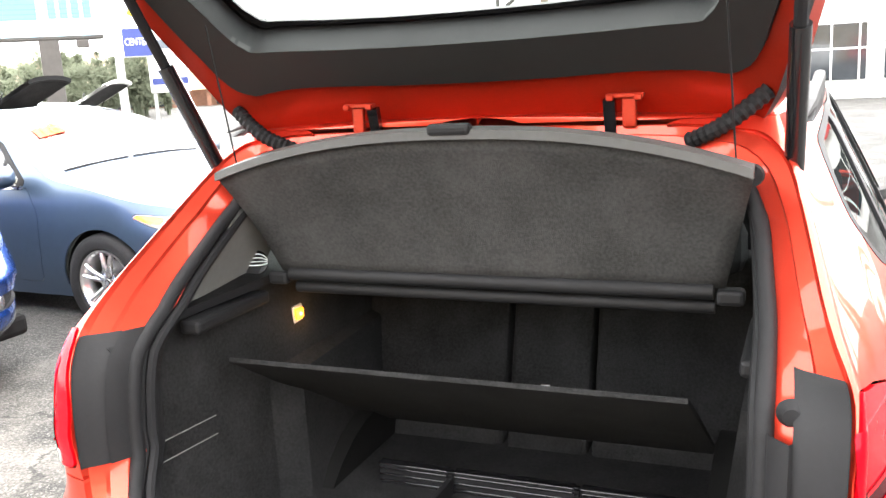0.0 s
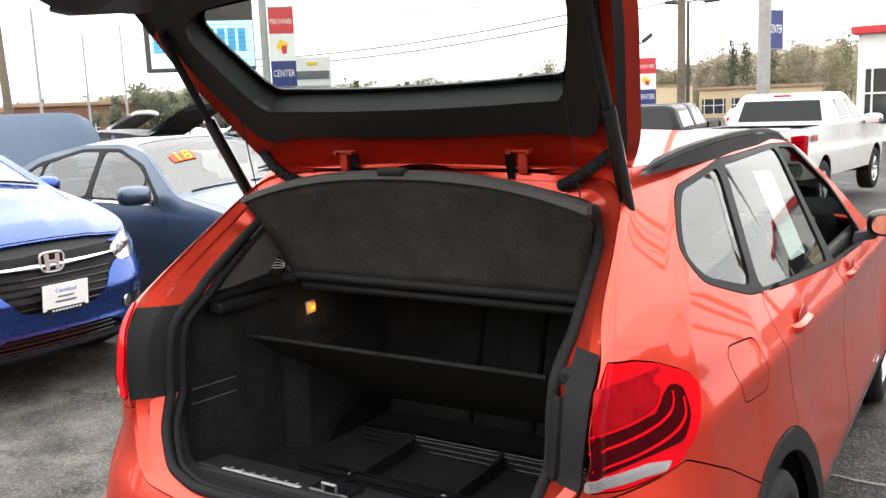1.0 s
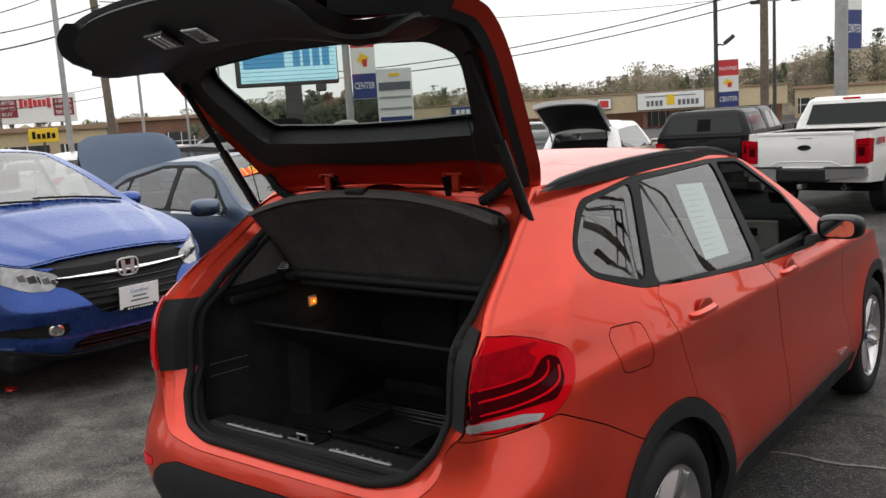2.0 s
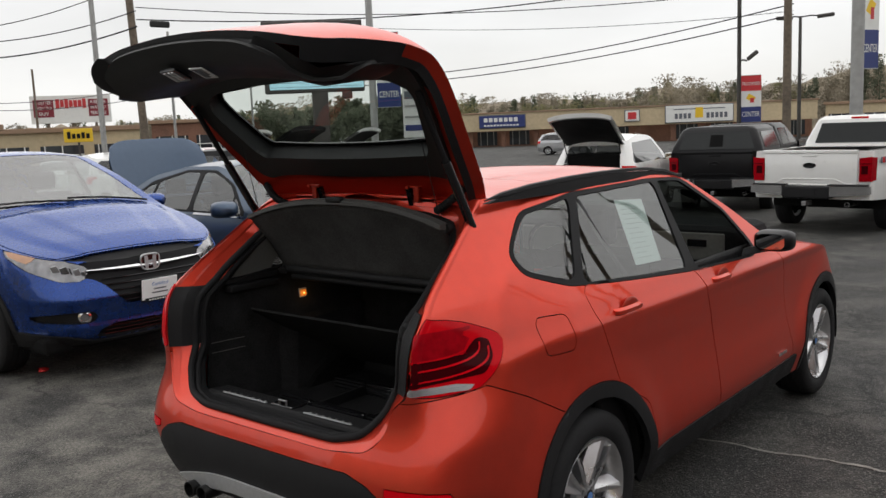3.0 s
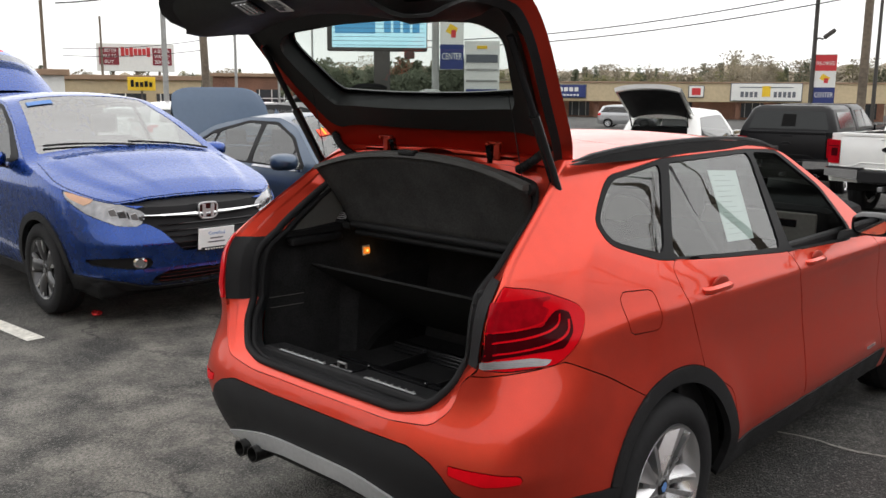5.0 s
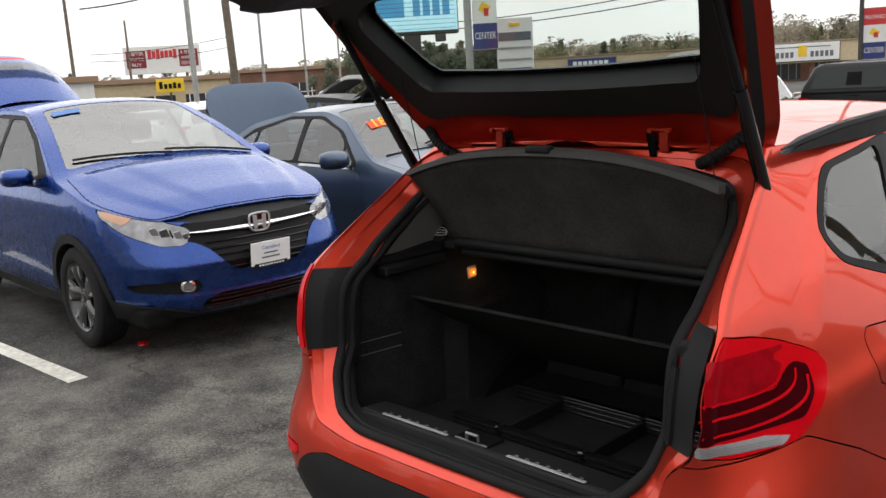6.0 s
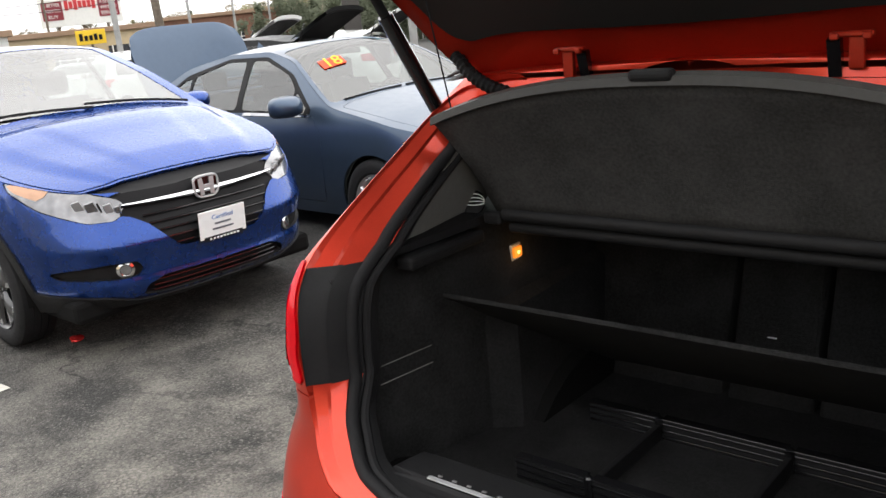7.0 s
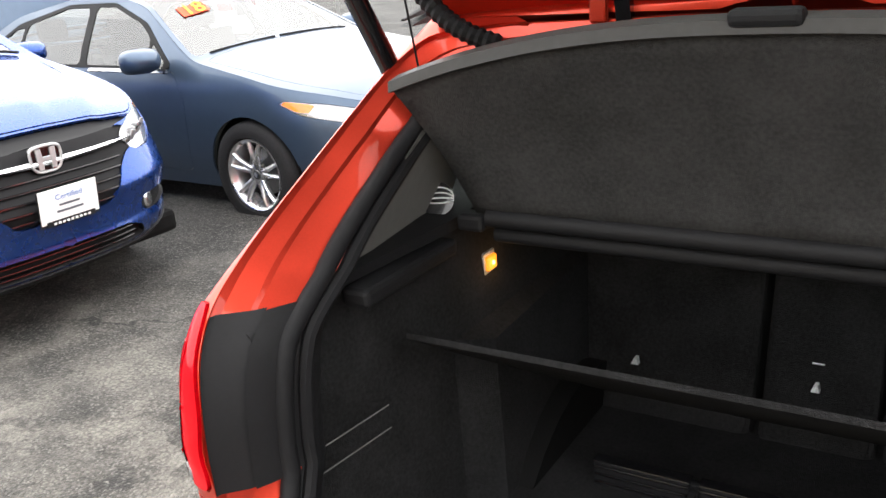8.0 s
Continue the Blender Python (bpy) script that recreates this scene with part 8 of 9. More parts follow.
def strip_mall():
    d, az0, az1 = 110.0, -44.0, -16.9
    mid = -28.0
    ob = thing("strip_mall", "long low tan stucco shop building with brick fronts and signs", "building", framed(bearing(mid, d), mid), kind="")
    x0, x1 = d * math.tan(radians(az0 - mid)), d * math.tan(radians(az1 - mid))
    base, top = 0.0, hgt(0.5, d) - ground_z(*bearing(mid, d))
    w = x1 - x0
    part("fascia", box_bm((w, 1.2, top * 0.52), ((x0 + x1) / 2, 0.0, top * 0.74), 0.03), M_STUCCO, ob, "tan stucco fascia")
    part("roof_edge", box_bm((w + 0.3, 1.5, 0.18), ((x0 + x1) / 2, 0.0, top + 0.06), 0.03), M_ROOFMETAL, ob)
    part("shop_wall", box_bm((w, 0.4, top * 0.6), ((x0 + x1) / 2, 2.6, top * 0.28)), M_BRICK, ob, "brown brick shop fronts")
    part("main_block", box_bm((w, 16, top * 0.96), ((x0 + x1) / 2, 11.0, top * 0.48)), M_STUCCO, ob)
    n = 13
    for i in range(n):
        cx = x0 + w * (i + 0.5) / n
        if i % 3 != 2:
            win = part("shop_window", box_bm((w / n * 0.62, 0.12, top * 0.42), (cx, 2.38, top * 0.25), 0.02), M_SHOPGLASS, ob)
            for k in (-0.33, 0.0, 0.33):
                part("mullion", box_bm((0.07, 0.16, top * 0.42), (cx + k * w / n * 0.62, 2.36, top * 0.25)), M_POLE, win)
        part("pillar", box_bm((0.5, 0.5, top * 0.5), (x0 + w * i / n + 0.3, 0.3, top * 0.25), 0.02), M_BRICK, ob)

    def sign(az, wd, hh, el, face, bars, name, label):
        px = d * math.tan(radians(az - mid))
        pz = hgt(el, d) - ground_z(*bearing(mid, d))
        sg = part(name, box_bm((wd, 0.25, hh), (px, -0.75, pz), 0.03), face, ob, label)
        part("sign_frame", box_bm((wd + 0.2, 0.2, hh + 0.2), (px, -0.66, pz), 0.03), M_INK, sg)
        for bx, bz, bw, bh, bm_ in bars:
            part("sign_bar", box_bm((bw, 0.04, bh), (px + bx, -0.89, pz + bz), 0.01), bm_, sg)
    sign(-35.7, 5.6, 1.45, -0.03, M_SIGNBLUE, [(-0.15 + 0.62 * k, 0.22, 0.45, 0.5, M_SIGNWHITE) for k in range(-3, 4)] + [(-0.1 + 0.4 * k, -0.45, 0.28, 0.2, M_SIGNWHITE) for k in range(-5, 6)], "shop_sign", "dark blue shop sign with white lettering bars")
    sign(-23.6, 7.6, 1.9, -0.02, M_SIGNWHITE, [(-2.6 + 0.5 * k, -0.25, 0.34, 0.62, M_INK) for k in range(0, 4)] + [(1.0 + 0.5 * k, -0.25, 0.34, 0.62, M_INK) for k in range(0, 5)] + [(0, 0.1, 0.9, 1.2, M_SIGNYEL), (-1.6, 0.55, 2.6, 0.1, M_INK), (1.6, 0.55, 2.6, 0.1, M_INK)], "shop_sign", "white shop sign with dark bars and yellow arch")
    sign(-27.6, 1.6, 1.2, 0.0, M_SIGNWHITE, [(0, 0, 1.0, 0.8, M_SIGNRED)], "shop_sign", "small red and white shop sign")


strip_mall()


def low_building(az0, az1, d, el_top, name, label, wall, roof=None, red=None):
    mid = (az0 + az1) / 2
    at = bearing(mid, d)
    ob = thing(name, label, "building", framed(at, mid))
    x0, x1 = d * math.tan(radians(az0 - mid)), d * math.tan(radians(az1 - mid))
    top = hgt(el_top, d) - ground_z(*at)
    part("wall", box_bm((x1 - x0, 10, top), ((x0 + x1) / 2, 5, top / 2), 0.03), wall, ob)
    part("roof_edge", box_bm((x1 - x0 + 0.5, 10.6, 0.35), ((x0 + x1) / 2, 5, top + 0.1), 0.03), red or roof or M_ROOFMETAL, ob)
    n = max(2, int((x1 - x0) / 3.2))
    for i in range(n):
        cx = x0 + (x1 - x0) * (i + 0.5) / n
        wdw = part("window", box_bm(((x1 - x0) / n * 0.8, 0.12, top * 0.5), (cx, -0.03, top * 0.42), 0.02), M_SHOPGLASS, ob)
        for k in (-0.4, 0.0, 0.4):
            part("mullion", box_bm((0.08, 0.16, top * 0.5), (cx + k * (x1 - x0) / n * 0.8, -0.05, top * 0.42)), M_SIGNWHITE, wdw)
        part("transom", box_bm(((x1 - x0) / n * 0.8, 0.16, 0.08), (cx, -0.05, top * 0.45)), M_SIGNWHITE, wdw)
    return ob


low_building(-16.4, -9.5, 125, 0.2, "shop_building", "low tan shop building behind the strip", M_STUCCO)
low_building(-8.6, 14.0, 45, 3.0, "showroom_building", "white car showroom with gridded windows and red roof edge", M_SIGNWHITE, None, M_SIGNRED)
low_building(-76.0, -58.3, 70, 0.5, "shop_building", "low tan shop building with yellow sign", M_STUCCO)
low_building(-57.6, -50.5, 95, 0.75, "brick_building", "low brick building with brown roof", M_BRICK)
low_building(-90.0, -66.0, 55, 0.75, "shop_building", "white painted low building", M_SIGNWHITE)


# ---- signs, poles, wires ----
def tapered(name, label, at, height, r0, r1, material, category="pole", lean=0.0, sides=12):
    ob = thing(name, label, category, pose(at[0], at[1], ground_z(*at), 0, lean, 0))
    part("shaft", loft_bm([[(r * math.cos(a), r * math.sin(a), z) for a in np.linspace(0, math.tau, sides, endpoint=False)] for r, z in ((r0, -0.1), (r0 * 0.6 + r1 * 0.4, height * 0.5), (r1, height))]), material, ob, smooth=True)
    return ob


def banner(pole, yaw, z0, z1, width, side=1, gap=0.1):
    m = pose(0, 0, 0, 0, 0, yaw)
    hh = z1 - z0
    cx = side * (gap + width / 2)
    flag = part("banner", box_bm((width, 0.015, hh * 0.34), (0, 0, 0), 0.0, m @ Matrix.Translation((cx, 0, z0 + hh * 0.5))), M_SIGNWHITE, pole, "red, white and blue vertical banner")
    part("banner_top", box_bm((width, 0.017, hh * 0.33), (0, 0, 0), 0.0, m @ Matrix.Translation((cx, 0, z0 + hh * 0.835))), M_SIGNRED, flag)
    part("banner_foot", box_bm((width, 0.017, hh * 0.33), (0, 0, 0), 0.0, m @ Matrix.Translation((cx, 0, z0 + hh * 0.165))), M_SIGNBLUE, flag)
    put_text("PRE-OWNED", 0.2, m @ pose(cx, -0.012, z0 + hh * 0.82, 90, 0, 0), M_SIGNWHITE, flag, fit=width * 0.86)
    put_text("CENTER", 0.28, m @ pose(cx, -0.012, z0 + hh * 0.17, 90, 0, 0), M_SIGNWHITE, flag, fit=width * 0.86)
    part("emblem", box_bm((width * 0.4, 0.018, hh * 0.12), (0, 0, 0), 0.0, m @ Matrix.Translation((cx, 0, z0 + hh * 0.52)) @ pose(0, 0, 0, 0, 30, 0)), M_SIGNYEL, flag)
    part("emblem", box_bm((width * 0.2, 0.020, hh * 0.10), (0, 0, 0), 0.0, m @ Matrix.Translation((cx + 0.05, 0, z0 + hh * 0.47))), M_SIGNRED, flag)
    for z in (z0, z1):
        part("bracket", tube_bm([m @ Vector((0, 0, z)), m @ Vector((side * (gap + width), 0, z))], 0.015, 6), M_POLE, flag)


def flood(pole, z, reach, yaw, tilt=4):
    m = pose(0, 0, 0, 0, 0, yaw)
    arm = part("lamp_arm", tube_bm([m @ Vector((0, 0, z)), m @ Vector((reach * 0.5, 0, z + 0.05)), m @ Vector((reach, 0, z))], 0.035, 8), M_DARKPOLE, pole)
    part("lamp_head", box_bm((0.75 if tilt < 20 else 0.5, 0.35, 0.16), (0, 0, 0), 0.05, m @ Matrix.Translation((reach + 0.2, 0, z + (0.0 if tilt < 20 else 0.2))) @ pose(0, 0, 0, 0, -tilt, 0)), M_DARKPOLE, arm, "flat dark lamp head")


d = 38.0
p = tapered("sign_pole", "dark pole with vertical dealership banner and floodlights", bearing(-21.3, d), 11.0, 0.09, 0.07, M_DARKPOLE)
gz = ground_z(*bearing(-21.3, d))
banner(p, 20.9, hgt(-0.65, d) - gz, hgt(2.13, d) - gz, 0.78, 1, 0.06)
flood(p, hgt(3.0, d) - gz, 0.3, 20.9, 38)
p = tapered("utility_pole", "weathered wooden utility pole carrying cables", bearing(-18.6, 37), 12.0, 0.17, 0.12, M_WOODPOLE)
p = tapered("street_lamp", "slim dark lamp pole with two flat heads", bearing(-17.9, 46), hgt(5.35, 46) - ground_z(*bearing(-17.9, 46)), 0.10, 0.07, M_DARKPOLE, "street lamp")
flood(p, hgt(5.3, 46) - ground_z(*bearing(-17.9, 46)), 0.9, 17.2)
flood(p, hgt(5.3, 46) - ground_z(*bearing(-17.9, 46)), 0.5, 197.2)
p = tapered("light_pole", "thick grey steel light pole with dealership banner", bearing(-14.9, 24), 12.0, 0.16, 0.13, M_POLE)
gz = ground_z(*bearing(-14.9, 24))
banner(p, 68, hgt(2.2, 24) - gz, hgt(8.8, 24) - gz, 0.62, 1, 0.14)

for az, dd, hh, r, ln in ((-60.35, 34, 12, 0.10, 0), (-57.9, 37, 13, 0.16, -3), (-56.2, 60, 9, 0.10, 0), (-63.9, 88, 9, 0.12, 0), (-67.0, 62, 10, 0.12, 0), (-71.5, 58, 11, 0.12, 0), (-51.5, 80, 10, 0.10, 0), (-53.6, 75, 9, 0.10, 0)):
    tapered("utility_pole", "weathered wooden utility pole by the road" if r > 0.11 else "slim grey metal pole by the road", bearing(az, dd), hh, r, r * 0.75, M_WOODPOLE if r > 0.11 else M_POLE, lean=ln)


def cable(a, b, sag, r=0.02):
    pts = [Vector(a).lerp(Vector(b), t) + Vector((0, 0, -sag * 4 * t * (1 - t))) for t in np.linspace(0, 1, 15)]
    ob = part("overhead_cable", tube_bm(pts, r, 5), M_CABLE, None)
    tagged(ob, "black overhead cable strung between utility poles", "cable", "overhead cables")
    return ob


def P3(az, el, d):
    x, y = bearing(az, d)
    return (x, y, hgt(el, d))


for (a0, e0, d0), (a1, e1, d1), sag, r in (((-66.1, 5.6, 40), (-57.9, 7.4, 37), 0.2, 0.022), ((-66.2, 4.7, 40), (-57.9, 6.5, 37), 0.2, 0.03), ((-66.1, 6.4, 45), (-59, 8.6, 45), 0.2, 0.022), ((-43.5, 6.1, 37), (-18.3, 5.7, 37), 0.3, 0.012), ((-57.9, 6.9, 37), (-18.3, 8.6, 37), 0.8, 0.025), ((-57.9, 7.6, 37), (-18.3, 7.1, 37), 0.6, 0.018),
                                           ((-45.0, 3.0, 50), (-18.3, 6.1, 37), 0.5, 0.025), ((-45.0, 2.6, 50), (-18.3, 5.5, 37), 0.5, 0.025), ((-18.3, 6.8, 37), (2, 6.2, 37), 0.4, 0.025), ((-66, 2.2, 60), (-57.9, 2.9, 60), 0.2, 0.02), ((-66, 1.8, 60), (-57.9, 2.3, 60), 0.2, 0.02)):
    cable(P3(a0, e0, d0), P3(a1, e1, d1), sag, r)
for az, el, dd in ((-56.6, 6.62, 37), (-16.2, 6.72, 37)):
    ob = part("cable_splice_box", box_bm((0.75, 0.22, 0.24), (0, 0, 0), 0.06), M_CABLE, None)
    ob.matrix_basis = Matrix.Translation(P3(az, el, dd)) @ pose(0, 0, 0, 0, 3, -az)
    tagged(ob, "black splice case hanging on the overhead cable", "cable box")


def billboard():
    d, az0, az1 = 90.0, -64.2, -59.8
    mid = (az0 + az1) / 2
    at = bearing(mid, d)
    gz = ground_z(*at)
    ob = thing("billboard", "white and maroon roadside billboard on posts", "billboard", framed(at, mid))
    w = d * 2 * math.tan(radians((az1 - az0) / 2))
    z0, z1 = hgt(0.95, d) - gz, hgt(2.57, d) - gz
    face = part("billboard_face", box_bm((w, 0.3, z1 - z0), (0, 0, (z0 + z1) / 2), 0.04), M_SIGNWHITE, ob)
    for s in (-1, 1):
        part("maroon_panel", box_bm((w * 0.25, 0.06, (z1 - z0) * 0.62), (s * w * 0.34, -0.16, (z0 + z1) / 2 + 0.1), 0.01), M_MAROON, face)
    hgt3 = (z1 - z0) * 0.17
    for s, words in ((-1, ("A BETTER", "WAY TO", "BUY")), (1, ("A BETTER", "WAY TO", "SERVICE"))):
        for i, wd in enumerate(words):
            put_text(wd, hgt3, pose(s * w * 0.34, -0.2, (z0 + z1) / 2 + 0.1 + (1 - i) * hgt3 * 1.15, 90, 0, 0), M_SIGNWHITE, face, fit=w * (0.2 if len(wd) > 5 else 0.12))
    for k in range(7):
        part("name_bar", box_bm((w * 0.045, 0.05, (z1 - z0) * (0.34 if k in (0, 2, 6) else 0.24)), (w * (-0.165 + 0.055 * k), -0.18, z0 + (z1 - z0) * 0.70), 0.01), M_SIGNRED, face)
    for x in (-0.3, 0.0, 0.3):
        part("post", box_bm((0.25, 0.25, z0 + 0.2), (x * w, 0.1, z0 / 2), 0.02), M_WOODPOLE, ob)
    # yellow shop sign nearby
    d2 = 68.0
    at = bearing(-61.75, d2)
    gz = ground_z(*at)
    s2 = thing("shop_sign", "yellow shop sign with black lettering bars on a post", "sign", framed(at, -61.75))
    zc = hgt(0.22, d2) - gz
    f = part("sign_face", box_bm((1.9, 0.25, 0.95), (0, 0, zc), 0.03), M_SIGNYEL, s2)
    for k, hh in enumerate((0.5, 0.34, 0.34, 0.42, 0.34)):
        part("name_bar", box_bm((0.22, 0.04, hh), (-0.62 + 0.31 * k, -0.14, zc - 0.05 + (hh - 0.34) / 2), 0.01), M_BLACKP, f)
    part("post", box_bm((0.15, 0.15, zc), (0, 0.05, zc / 2)), M_DARKPOLE, s2)


billboard()


def led_sign():
    # large display board on a thick column, and a banner pole beside it
    d = 30.0
    eye = Vector((1.61, -2.33, 1.66))

    def at(az, dist):
        return (eye.x + dist * math.sin(radians(az)), eye.y + dist * math.cos(radians(az)))
    az0, az1 = -50.2, -43.8
    mid = (az0 + az1) / 2
    px, py = at(mid, d)
    gz = ground_z(px, py)
    ob = thing("display_sign", "electronic display board on a thick dark column", "sign", pose(px, py, gz, 0, 0, -mid))
    w = 2 * d * math.tan(radians((az1 - az0) / 2))
    z0, z1 = eye.z + d * math.tan(radians(2.5)) - gz, eye.z + d * math.tan(radians(7.0)) - gz
    hh = z1 - z0
    box = part("cabinet", box_bm((w, 0.5, hh), (0, 0, (z0 + z1) / 2), 0.04), M_DARKPOLE, ob, "dark display cabinet")
    glow = mat("lit_display_white", (0.4, 0.5, 0.55), 0.5, emit=(0.30, 0.62, 0.72), power=0.7)
    glow2 = mat("lit_display_blue", (0.05, 0.2, 0.35), 0.5, emit=(0.03, 0.16, 0.30), power=0.8)
    scr = part("screen", box_bm((w * 0.94, 0.03, hh * 0.60), (w * 0.02, -0.255, z0 + hh * 0.35), 0.005), glow, box, "lit pale blue display screen")
    part("picture_block", box_bm((w * 0.40, 0.03, hh * 0.36), (-w * 0.22, -0.265, z0 + hh * 0.42), 0.005), glow2, scr)
    for k in range(4):
        part("digit_bar", box_bm((w * 0.07, 0.03, hh * 0.30), (w * (0.10 + 0.095 * k), -0.265, z0 + hh * 0.40), 0.005), glow2, scr)
    for k in range(12):
        part("display_bar", box_bm((w * 0.94, 0.012, 0.012), (0, -0.276, z0 + hh * (0.08 + 0.058 * k)), 0.0), M_DARKPOLE, scr)
    part("column", box_bm((0.55, 0.45, z0 + 0.1), (0.15, 0.0, z0 / 2), 0.03), M_DARKPOLE, ob)
    part("camera_arm", box_bm((0.35, 0.3, 0.25), (w * 0.32, -0.1, z0 - 0.12), 0.04), M_DARKPOLE, ob)
    d2 = 27.0
    px, py = at(-43.2, d2)
    gz = ground_z(px, py)
    p = tapered("light_pole", "grey steel light pole with dealership banner", (px, py), 9.0, 0.12, 0.10, M_POLE)
    banner(p, 43.2, eye.z + d2 * math.tan(radians(1.4)) - gz, eye.z + d2 * math.tan(radians(6.2)) - gz, 0.72, 1, 0.14)
    d3 = 34.0
    px, py = at(-40.3, d3)
    gz = ground_z(px, py)
    s3 = thing("directory_sign", "white roadside directory sign with panels", "sign", pose(px, py, gz, 0, 0, 40.3))
    za, zb = eye.z + d3 * math.tan(radians(-0.7)) - gz, eye.z + d3 * math.tan(radians(3.2)) - gz
    f = part("sign_face", box_bm((1.35, 0.3, zb - za), (0, 0, (za + zb) / 2), 0.03), M_SIGNWHITE, s3)
    for k, (c, hh2) in enumerate(((M_SIGNYEL, 0.12), (M_INK, 0.3), (M_POLE, 0.08), (M_POLE, 0.08), (M_SIGNBLUE, 0.22))):
        part("sign_panel", box_bm((1.2 if k else 0.4, 0.03, hh2), (0, -0.16, zb - 0.25 - 0.42 * k), 0.005), c, f)
    for s in (-0.55, 0.55):
        part("post", box_bm((0.12, 0.12, za + 0.1), (s, 0, za / 2)), M_POLE, s3)


led_sign()


# ---- far parked cars ----
far = [(-52.5, 24, 1, M_WHITE, 200), (-49.5, 21, 1, M_BLACKP, 190), (-56.0, 30, 0, M_SILVERP, 170), (-59.5, 26, 1, M_WHITE, 160), (-45.5, 26, 1, M_WHITE, 195), 
       (-63.0, 32, 0, M_WHITE, 150), (-33.5, 70, 1, M_SILVERP, 20), (-47.0, 38, 0, M_REDP, 180), (-15.5, 60, 1, M_SILVERP, 20), (-66.5, 40, 0, M_SILVERP, 150), (-54.2, 40, 1, M_REDP, 150)]
for az, dd, suv, paint, hd in far:
    x, y = bearing(az, dd)
    nm = {"white_paint": "white", "black_paint": "black", "silver_paint": "silver", "dark_red_paint": "dark red"}[paint.name]
    up = suv and dd < 31 and az > -55
    plain_car("suv_car" if suv else "sedan_car", nm + (" sport utility car with raised tailgate parked on the lot" if up else " parked car among others on the lot"), heading(x, y, hd), paint, 4.6, 1.66 if suv else 1.45, bool(suv), (1, 1) if up else None, 0.09, "far parked cars")


# ---- woods behind the shops ----
def leaf_mat(name, base):
    # thin leaves and twigs: light also comes through them
    m = mat(name, base, 0.9, 0, 0, 0.35, 0.6, spec=0.05)
    n, l = m.node_tree.nodes, m.node_tree.links
    mx, tr, out = n.new("ShaderNodeMixShader"), n.new("ShaderNodeBsdfTranslucent"), n["Material Output"]
    src = n["Principled BSDF"].inputs["Base Color"].links[0].from_socket
    l.new(src, tr.inputs["Color"])
    l.new(n["Principled BSDF"].outputs["BSDF"], mx.inputs[1])
    l.new(tr.outputs["BSDF"], mx.inputs[2])
    l.new(mx.outputs["Shader"], out.inputs["Surface"])
    return m


M_PINE = leaf_mat("dark_pine_needles", (0.135, 0.150, 0.105))
M_BUSH = leaf_mat("early_spring_twigs", (0.26, 0.23, 0.175))
M_SPRING = leaf_mat("pale_spring_leaves", (0.24, 0.23, 0.13))


def woods(name, label, material, count, az_range, d_range, el_fun, seed, shape, leaf, per):
    rnd = random.Random(seed)
    verts, faces = [], []

    def tri(c, s):
        k = len(verts)
        for _ in range(3):
            verts.append((c[0] + rnd.uniform(-s, s), c[1] + rnd.uniform(-s, s), c[2] + rnd.uniform(-s, s)))
        faces.append((k, k + 1, k + 2))
    for _ in range(count):
        az, dd = rnd.uniform(*az_range), rnd.uniform(*d_range)
        x, y = bearing(az, dd)
        gz = ground_z(x, y)
        tall = max(2.0, (hgt(el_fun(az), dd) - gz) * rnd.uniform(0.72, 1.06))
        rad = tall * rnd.uniform(0.22, 0.36)
        # trunk and a few limbs
        segs = [((x, y, gz), (x + rnd.uniform(-0.3, 0.3), y, gz + tall * 0.92), 0.16)]
        for _ in range(7 if shape == "bare" else 3):
            h = rnd.uniform(0.3, 0.75)
            a = rnd.uniform(0, math.tau)
            segs.append(((x, y, gz + tall * h), (x + rad * 0.9 * math.cos(a), y + rad * 0.9 * math.sin(a), gz + tall * min(1.0, h + rnd.uniform(0.15, 0.35))), 0.07))
        for a, b, r in segs:
            k = len(verts)
            for dx, dy in ((-r, 0), (r, -r), (r, r)):
                verts.append((a[0] + dx, a[1] + dy, a[2]))
            verts.append(b)
            faces.extend(((k, k + 1, k + 3), (k + 1, k + 2, k + 3), (k + 2, k, k + 3)))
        clumps = [(rnd.gauss(0, 0.45), rnd.gauss(0, 0.45), rnd.uniform(0.25 if shape != "pine" else 0.35, 1.0)) for _ in range(9)]
        for _ in range(per):
            cx, cy, cz = rnd.choice(clumps)
            fall = (1.15 - cz) if shape == "pine" else math.sqrt(max(0.05, 1 - ((cz - 0.62) / 0.45) ** 2))
            tri((x + rad * fall * (cx + rnd.gauss(0, 0.25)), y + rad * fall * (cy + rnd.gauss(0, 0.25)), gz + tall * min(1.02, max(0.12, cz + rnd.gauss(0, 0.07)))), leaf * rnd.uniform(0.5, 1.2))
    ob = mesh_object(name, verts, faces, material, smooth=False)
    return tagged(ob, label, "trees", kind="stuff")


def ridge(az):
    return float(np.interp(az, [-90, -66, -58, -52, -48, -44, -40, -36, -32, -28, -25.4, -22, -18, -15, -12, 0, 20], [1.2, 1.1, 1.0, 1.3, 2.0, 1.7, 1.8, 1.5, 1.6, 1.3, 2.3, 1.7, 2.0, 2.7, 3.0, 3.0, 3.0]))


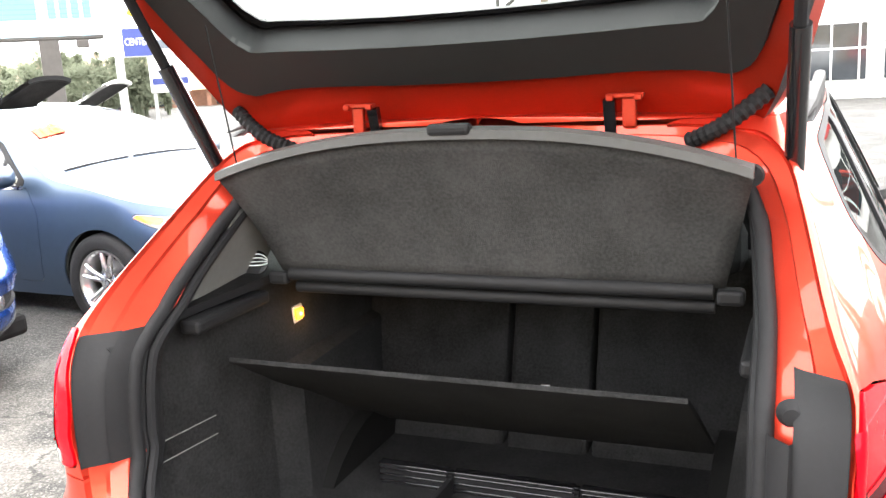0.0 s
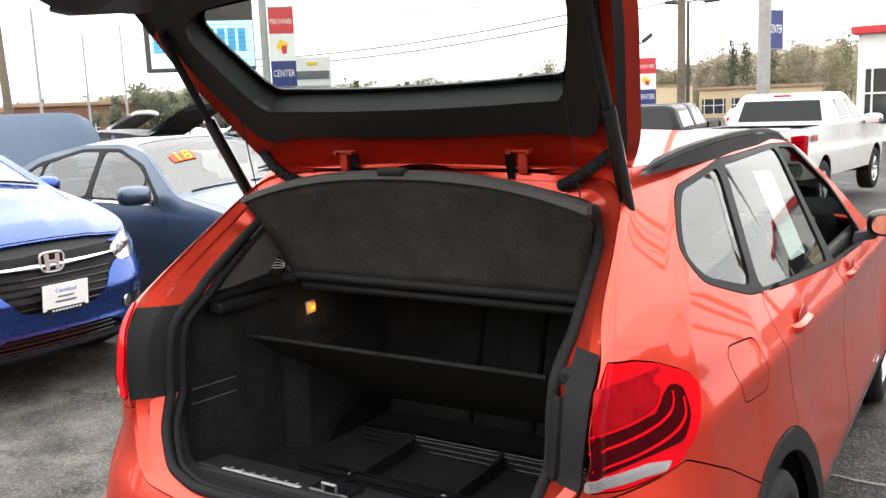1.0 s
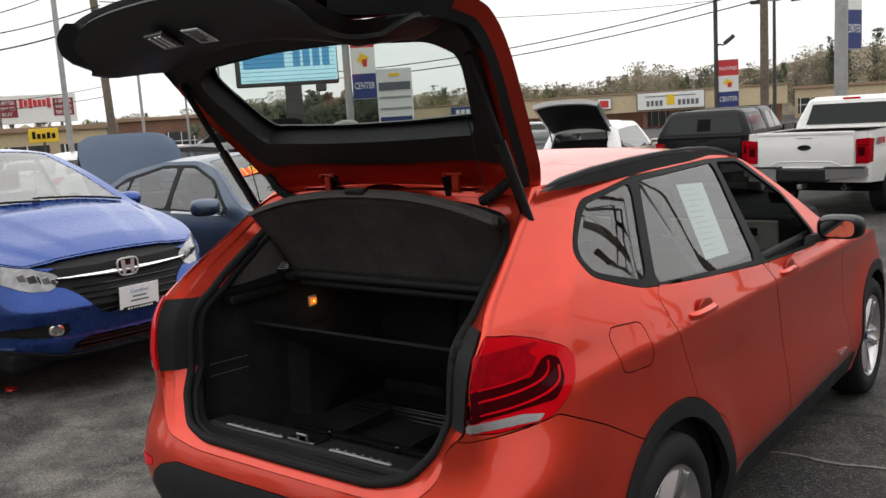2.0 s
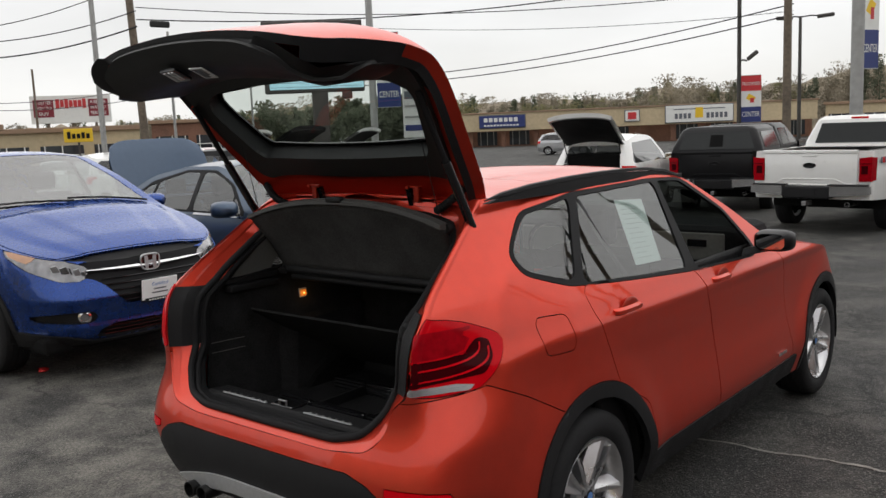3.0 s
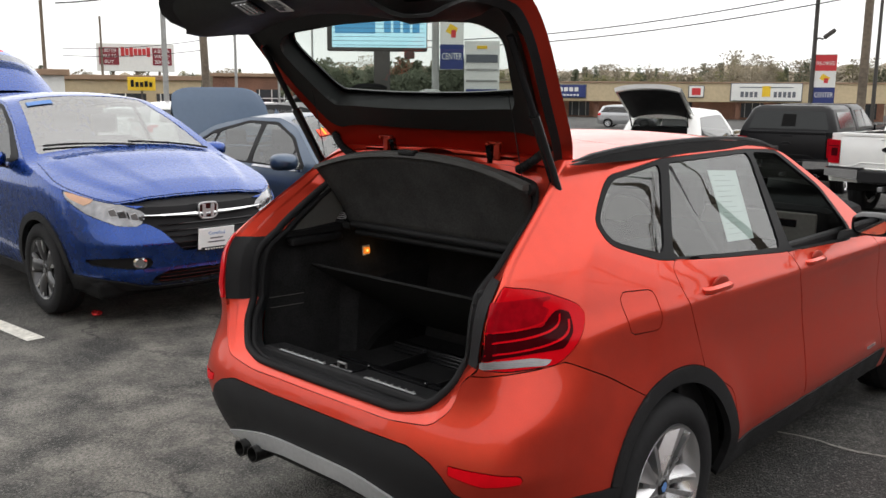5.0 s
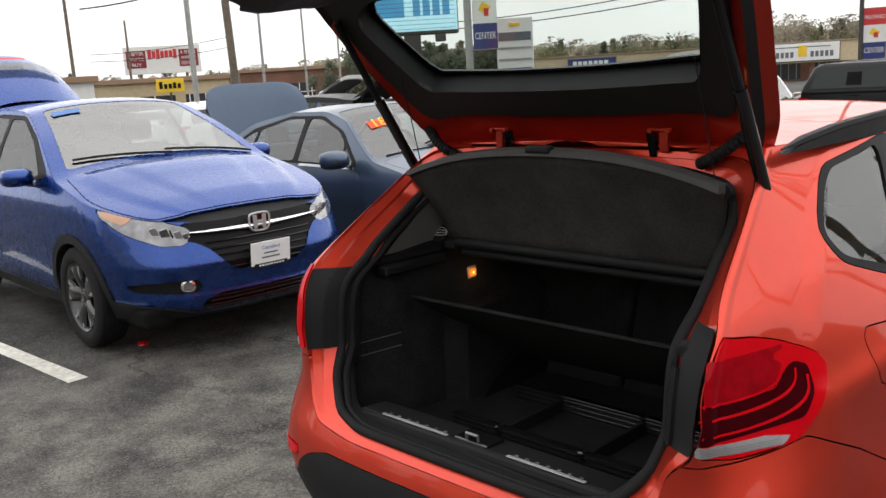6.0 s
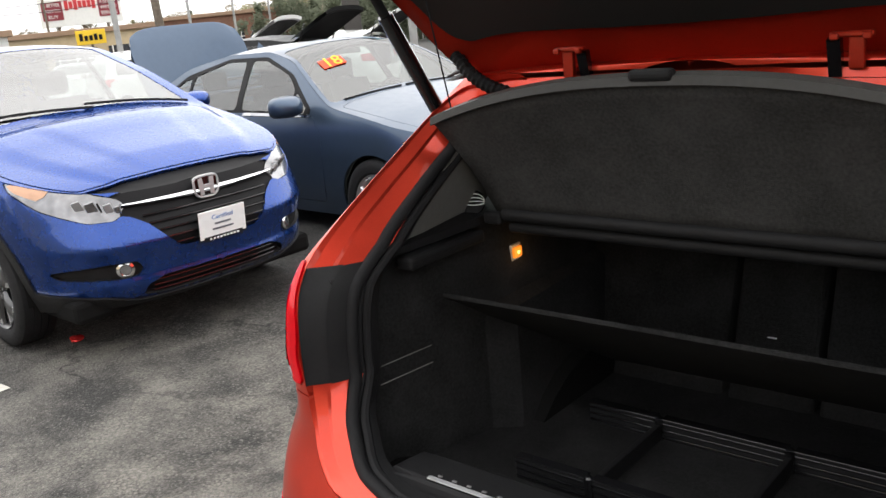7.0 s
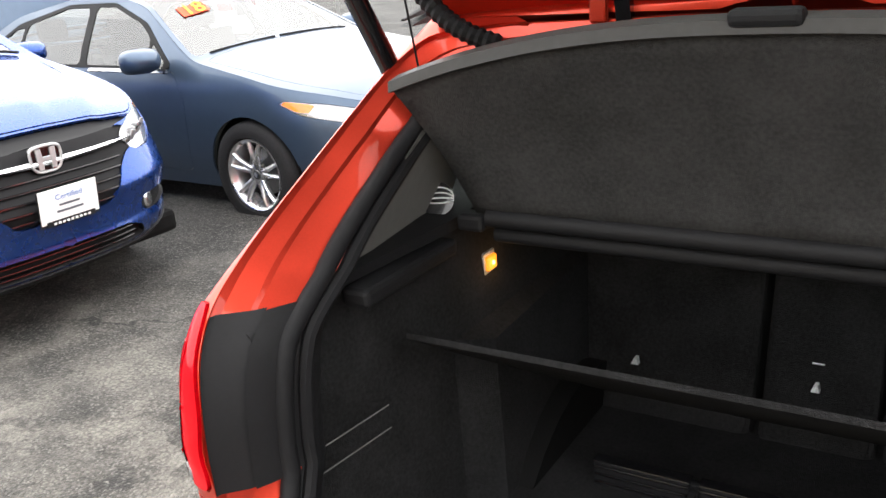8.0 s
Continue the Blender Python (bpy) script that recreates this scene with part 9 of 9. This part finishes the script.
def hillside():
    # wooded slope that fills the gaps between the far trees
    verts, faces = [], []
    azs = np.arange(-84, 16, 0.35)
    rows = ((150, 0.0), (160, 0.45), (172, 0.72), (185, 0.86), (200, 0.80))
    for a in azs:
        for dd, f in rows:
            x, y = bearing(a, dd)
            gz = ground_z(x, y)
            top = hgt(ridge(a) * 0.98, dd)
            bump = 0.9 * noise.noise(Vector((a * 1.3, dd * 0.1, 0))) + 0.5 * noise.noise(Vector((a * 4.1, dd * 0.3, 3)))
            verts.append((x, y, gz + (top - gz) * f + (bump if f else 0.0)))
    k = len(rows)
    for i in range(len(azs) - 1):
        for j in range(k - 1):
            faces.append((i * k + j, i * k + j + 1, (i + 1) * k + j + 1, (i + 1) * k + j))
    ob = mesh_object("hillside", verts, faces, mat("leafless_undergrowth", (0.26, 0.22, 0.165), 0.95, 0, 0, 0.45, 0.9, 1.0, 0.7, 0.05), smooth=False)
    tagged(ob, "brown leafless wooded hillside along the horizon", "hill", kind="structure")


hillside()
woods("bare_woods", "brown leafless early-spring woods along the horizon", M_BUSH, 330, (-80, 12), (135, 175), lambda a: ridge(a) * 0.95, 5, "bare", 0.24, 620)
woods("pine_woods", "dark green pines in clumps behind the shops", M_PINE, 70, (-70, 8), (132, 170), ridge, 6, "pine", 0.3, 480)
woods("spring_trees", "pale budding trees among the woods", M_SPRING, 70, (-60, 8), (130, 160), lambda a: ridge(a) * 0.8, 7, "bare", 0.26, 520)
woods("roadside_trees", "dense dark evergreen trees beyond the display sign", M_PINE, 30, (-52.5, -40), (75, 100), lambda a: 1.55, 8, "round", 0.3, 800)
woods("lone_bare_tree", "tall leafless tree above the shop roofs", M_BUSH, 3, (-26.3, -24.8), (130, 135), lambda a: 2.9, 9, "bare", 0.28, 420)
# added out of view, so the paint and glass mirror a dark treeline
woods("unseen_backdrop_woods", "unseen woods added behind the lot to shape reflections", M_BUSH, 220, (60, 250), (90, 130), lambda a: 3.6, 10, "bare", 0.9, 120)


# poles and wires on the open side, mirrored in the orange car's windows
for x, y, hh, r, ln in ((6.5, 9.5, 9.5, 0.06, 2), (9.0, 14.0, 11.0, 0.10, -2), (11.5, 11.0, 10.0, 0.06, 0), (7.5, 17.5, 12.0, 0.10, 1), (13.5, 19.0, 12.0, 0.11, -1), (10.0, 6.0, 9.0, 0.06, 0)):
    tapered("utility_pole", "dark slim pole on the open side of the lot", (x, y), hh, r, r * 0.75, M_WOODPOLE, lean=ln)
for h0, h1 in ((7.6, 8.0), (8.3, 8.6), (6.2, 6.9)):
    cable((6.5, 9.5, h0), (9.0, 14.0, h1 + 0.6), 0.35, 0.03)
    cable((9.0, 14.0, h1 + 0.6), (13.5, 19.0, h1 + 1.2), 0.4, 0.03)
    cable((11.5, 11.0, h0 - 0.4), (10.0, 6.0, h1 - 0.4), 0.3, 0.03)


# out-of-view walls, added only to block sky and darken the cars' reflections
def unseen_closing_walls():
    ob = part("unseen_wall_south", box_bm((46, 0.4, 8.0), (0, 0, 0)), M_STUCCO, None)
    ob.matrix_basis = pose(0, -24, 3.0, 0, 0, 8)
    tagged(ob, "unseen tan wall added behind the lot to darken reflections", "wall", kind="structure")
    ob = part("unseen_wall_east", box_bm((0.4, 46, 6.0), (0, 0, 0)), M_BRICK, None)
    ob.matrix_basis = pose(18.5, -2, 1.6, 0, 0, 0)
    tagged(ob, "unseen brown brick wall added beside the lot to darken reflections", "wall", kind="structure")


unseen_closing_walls()
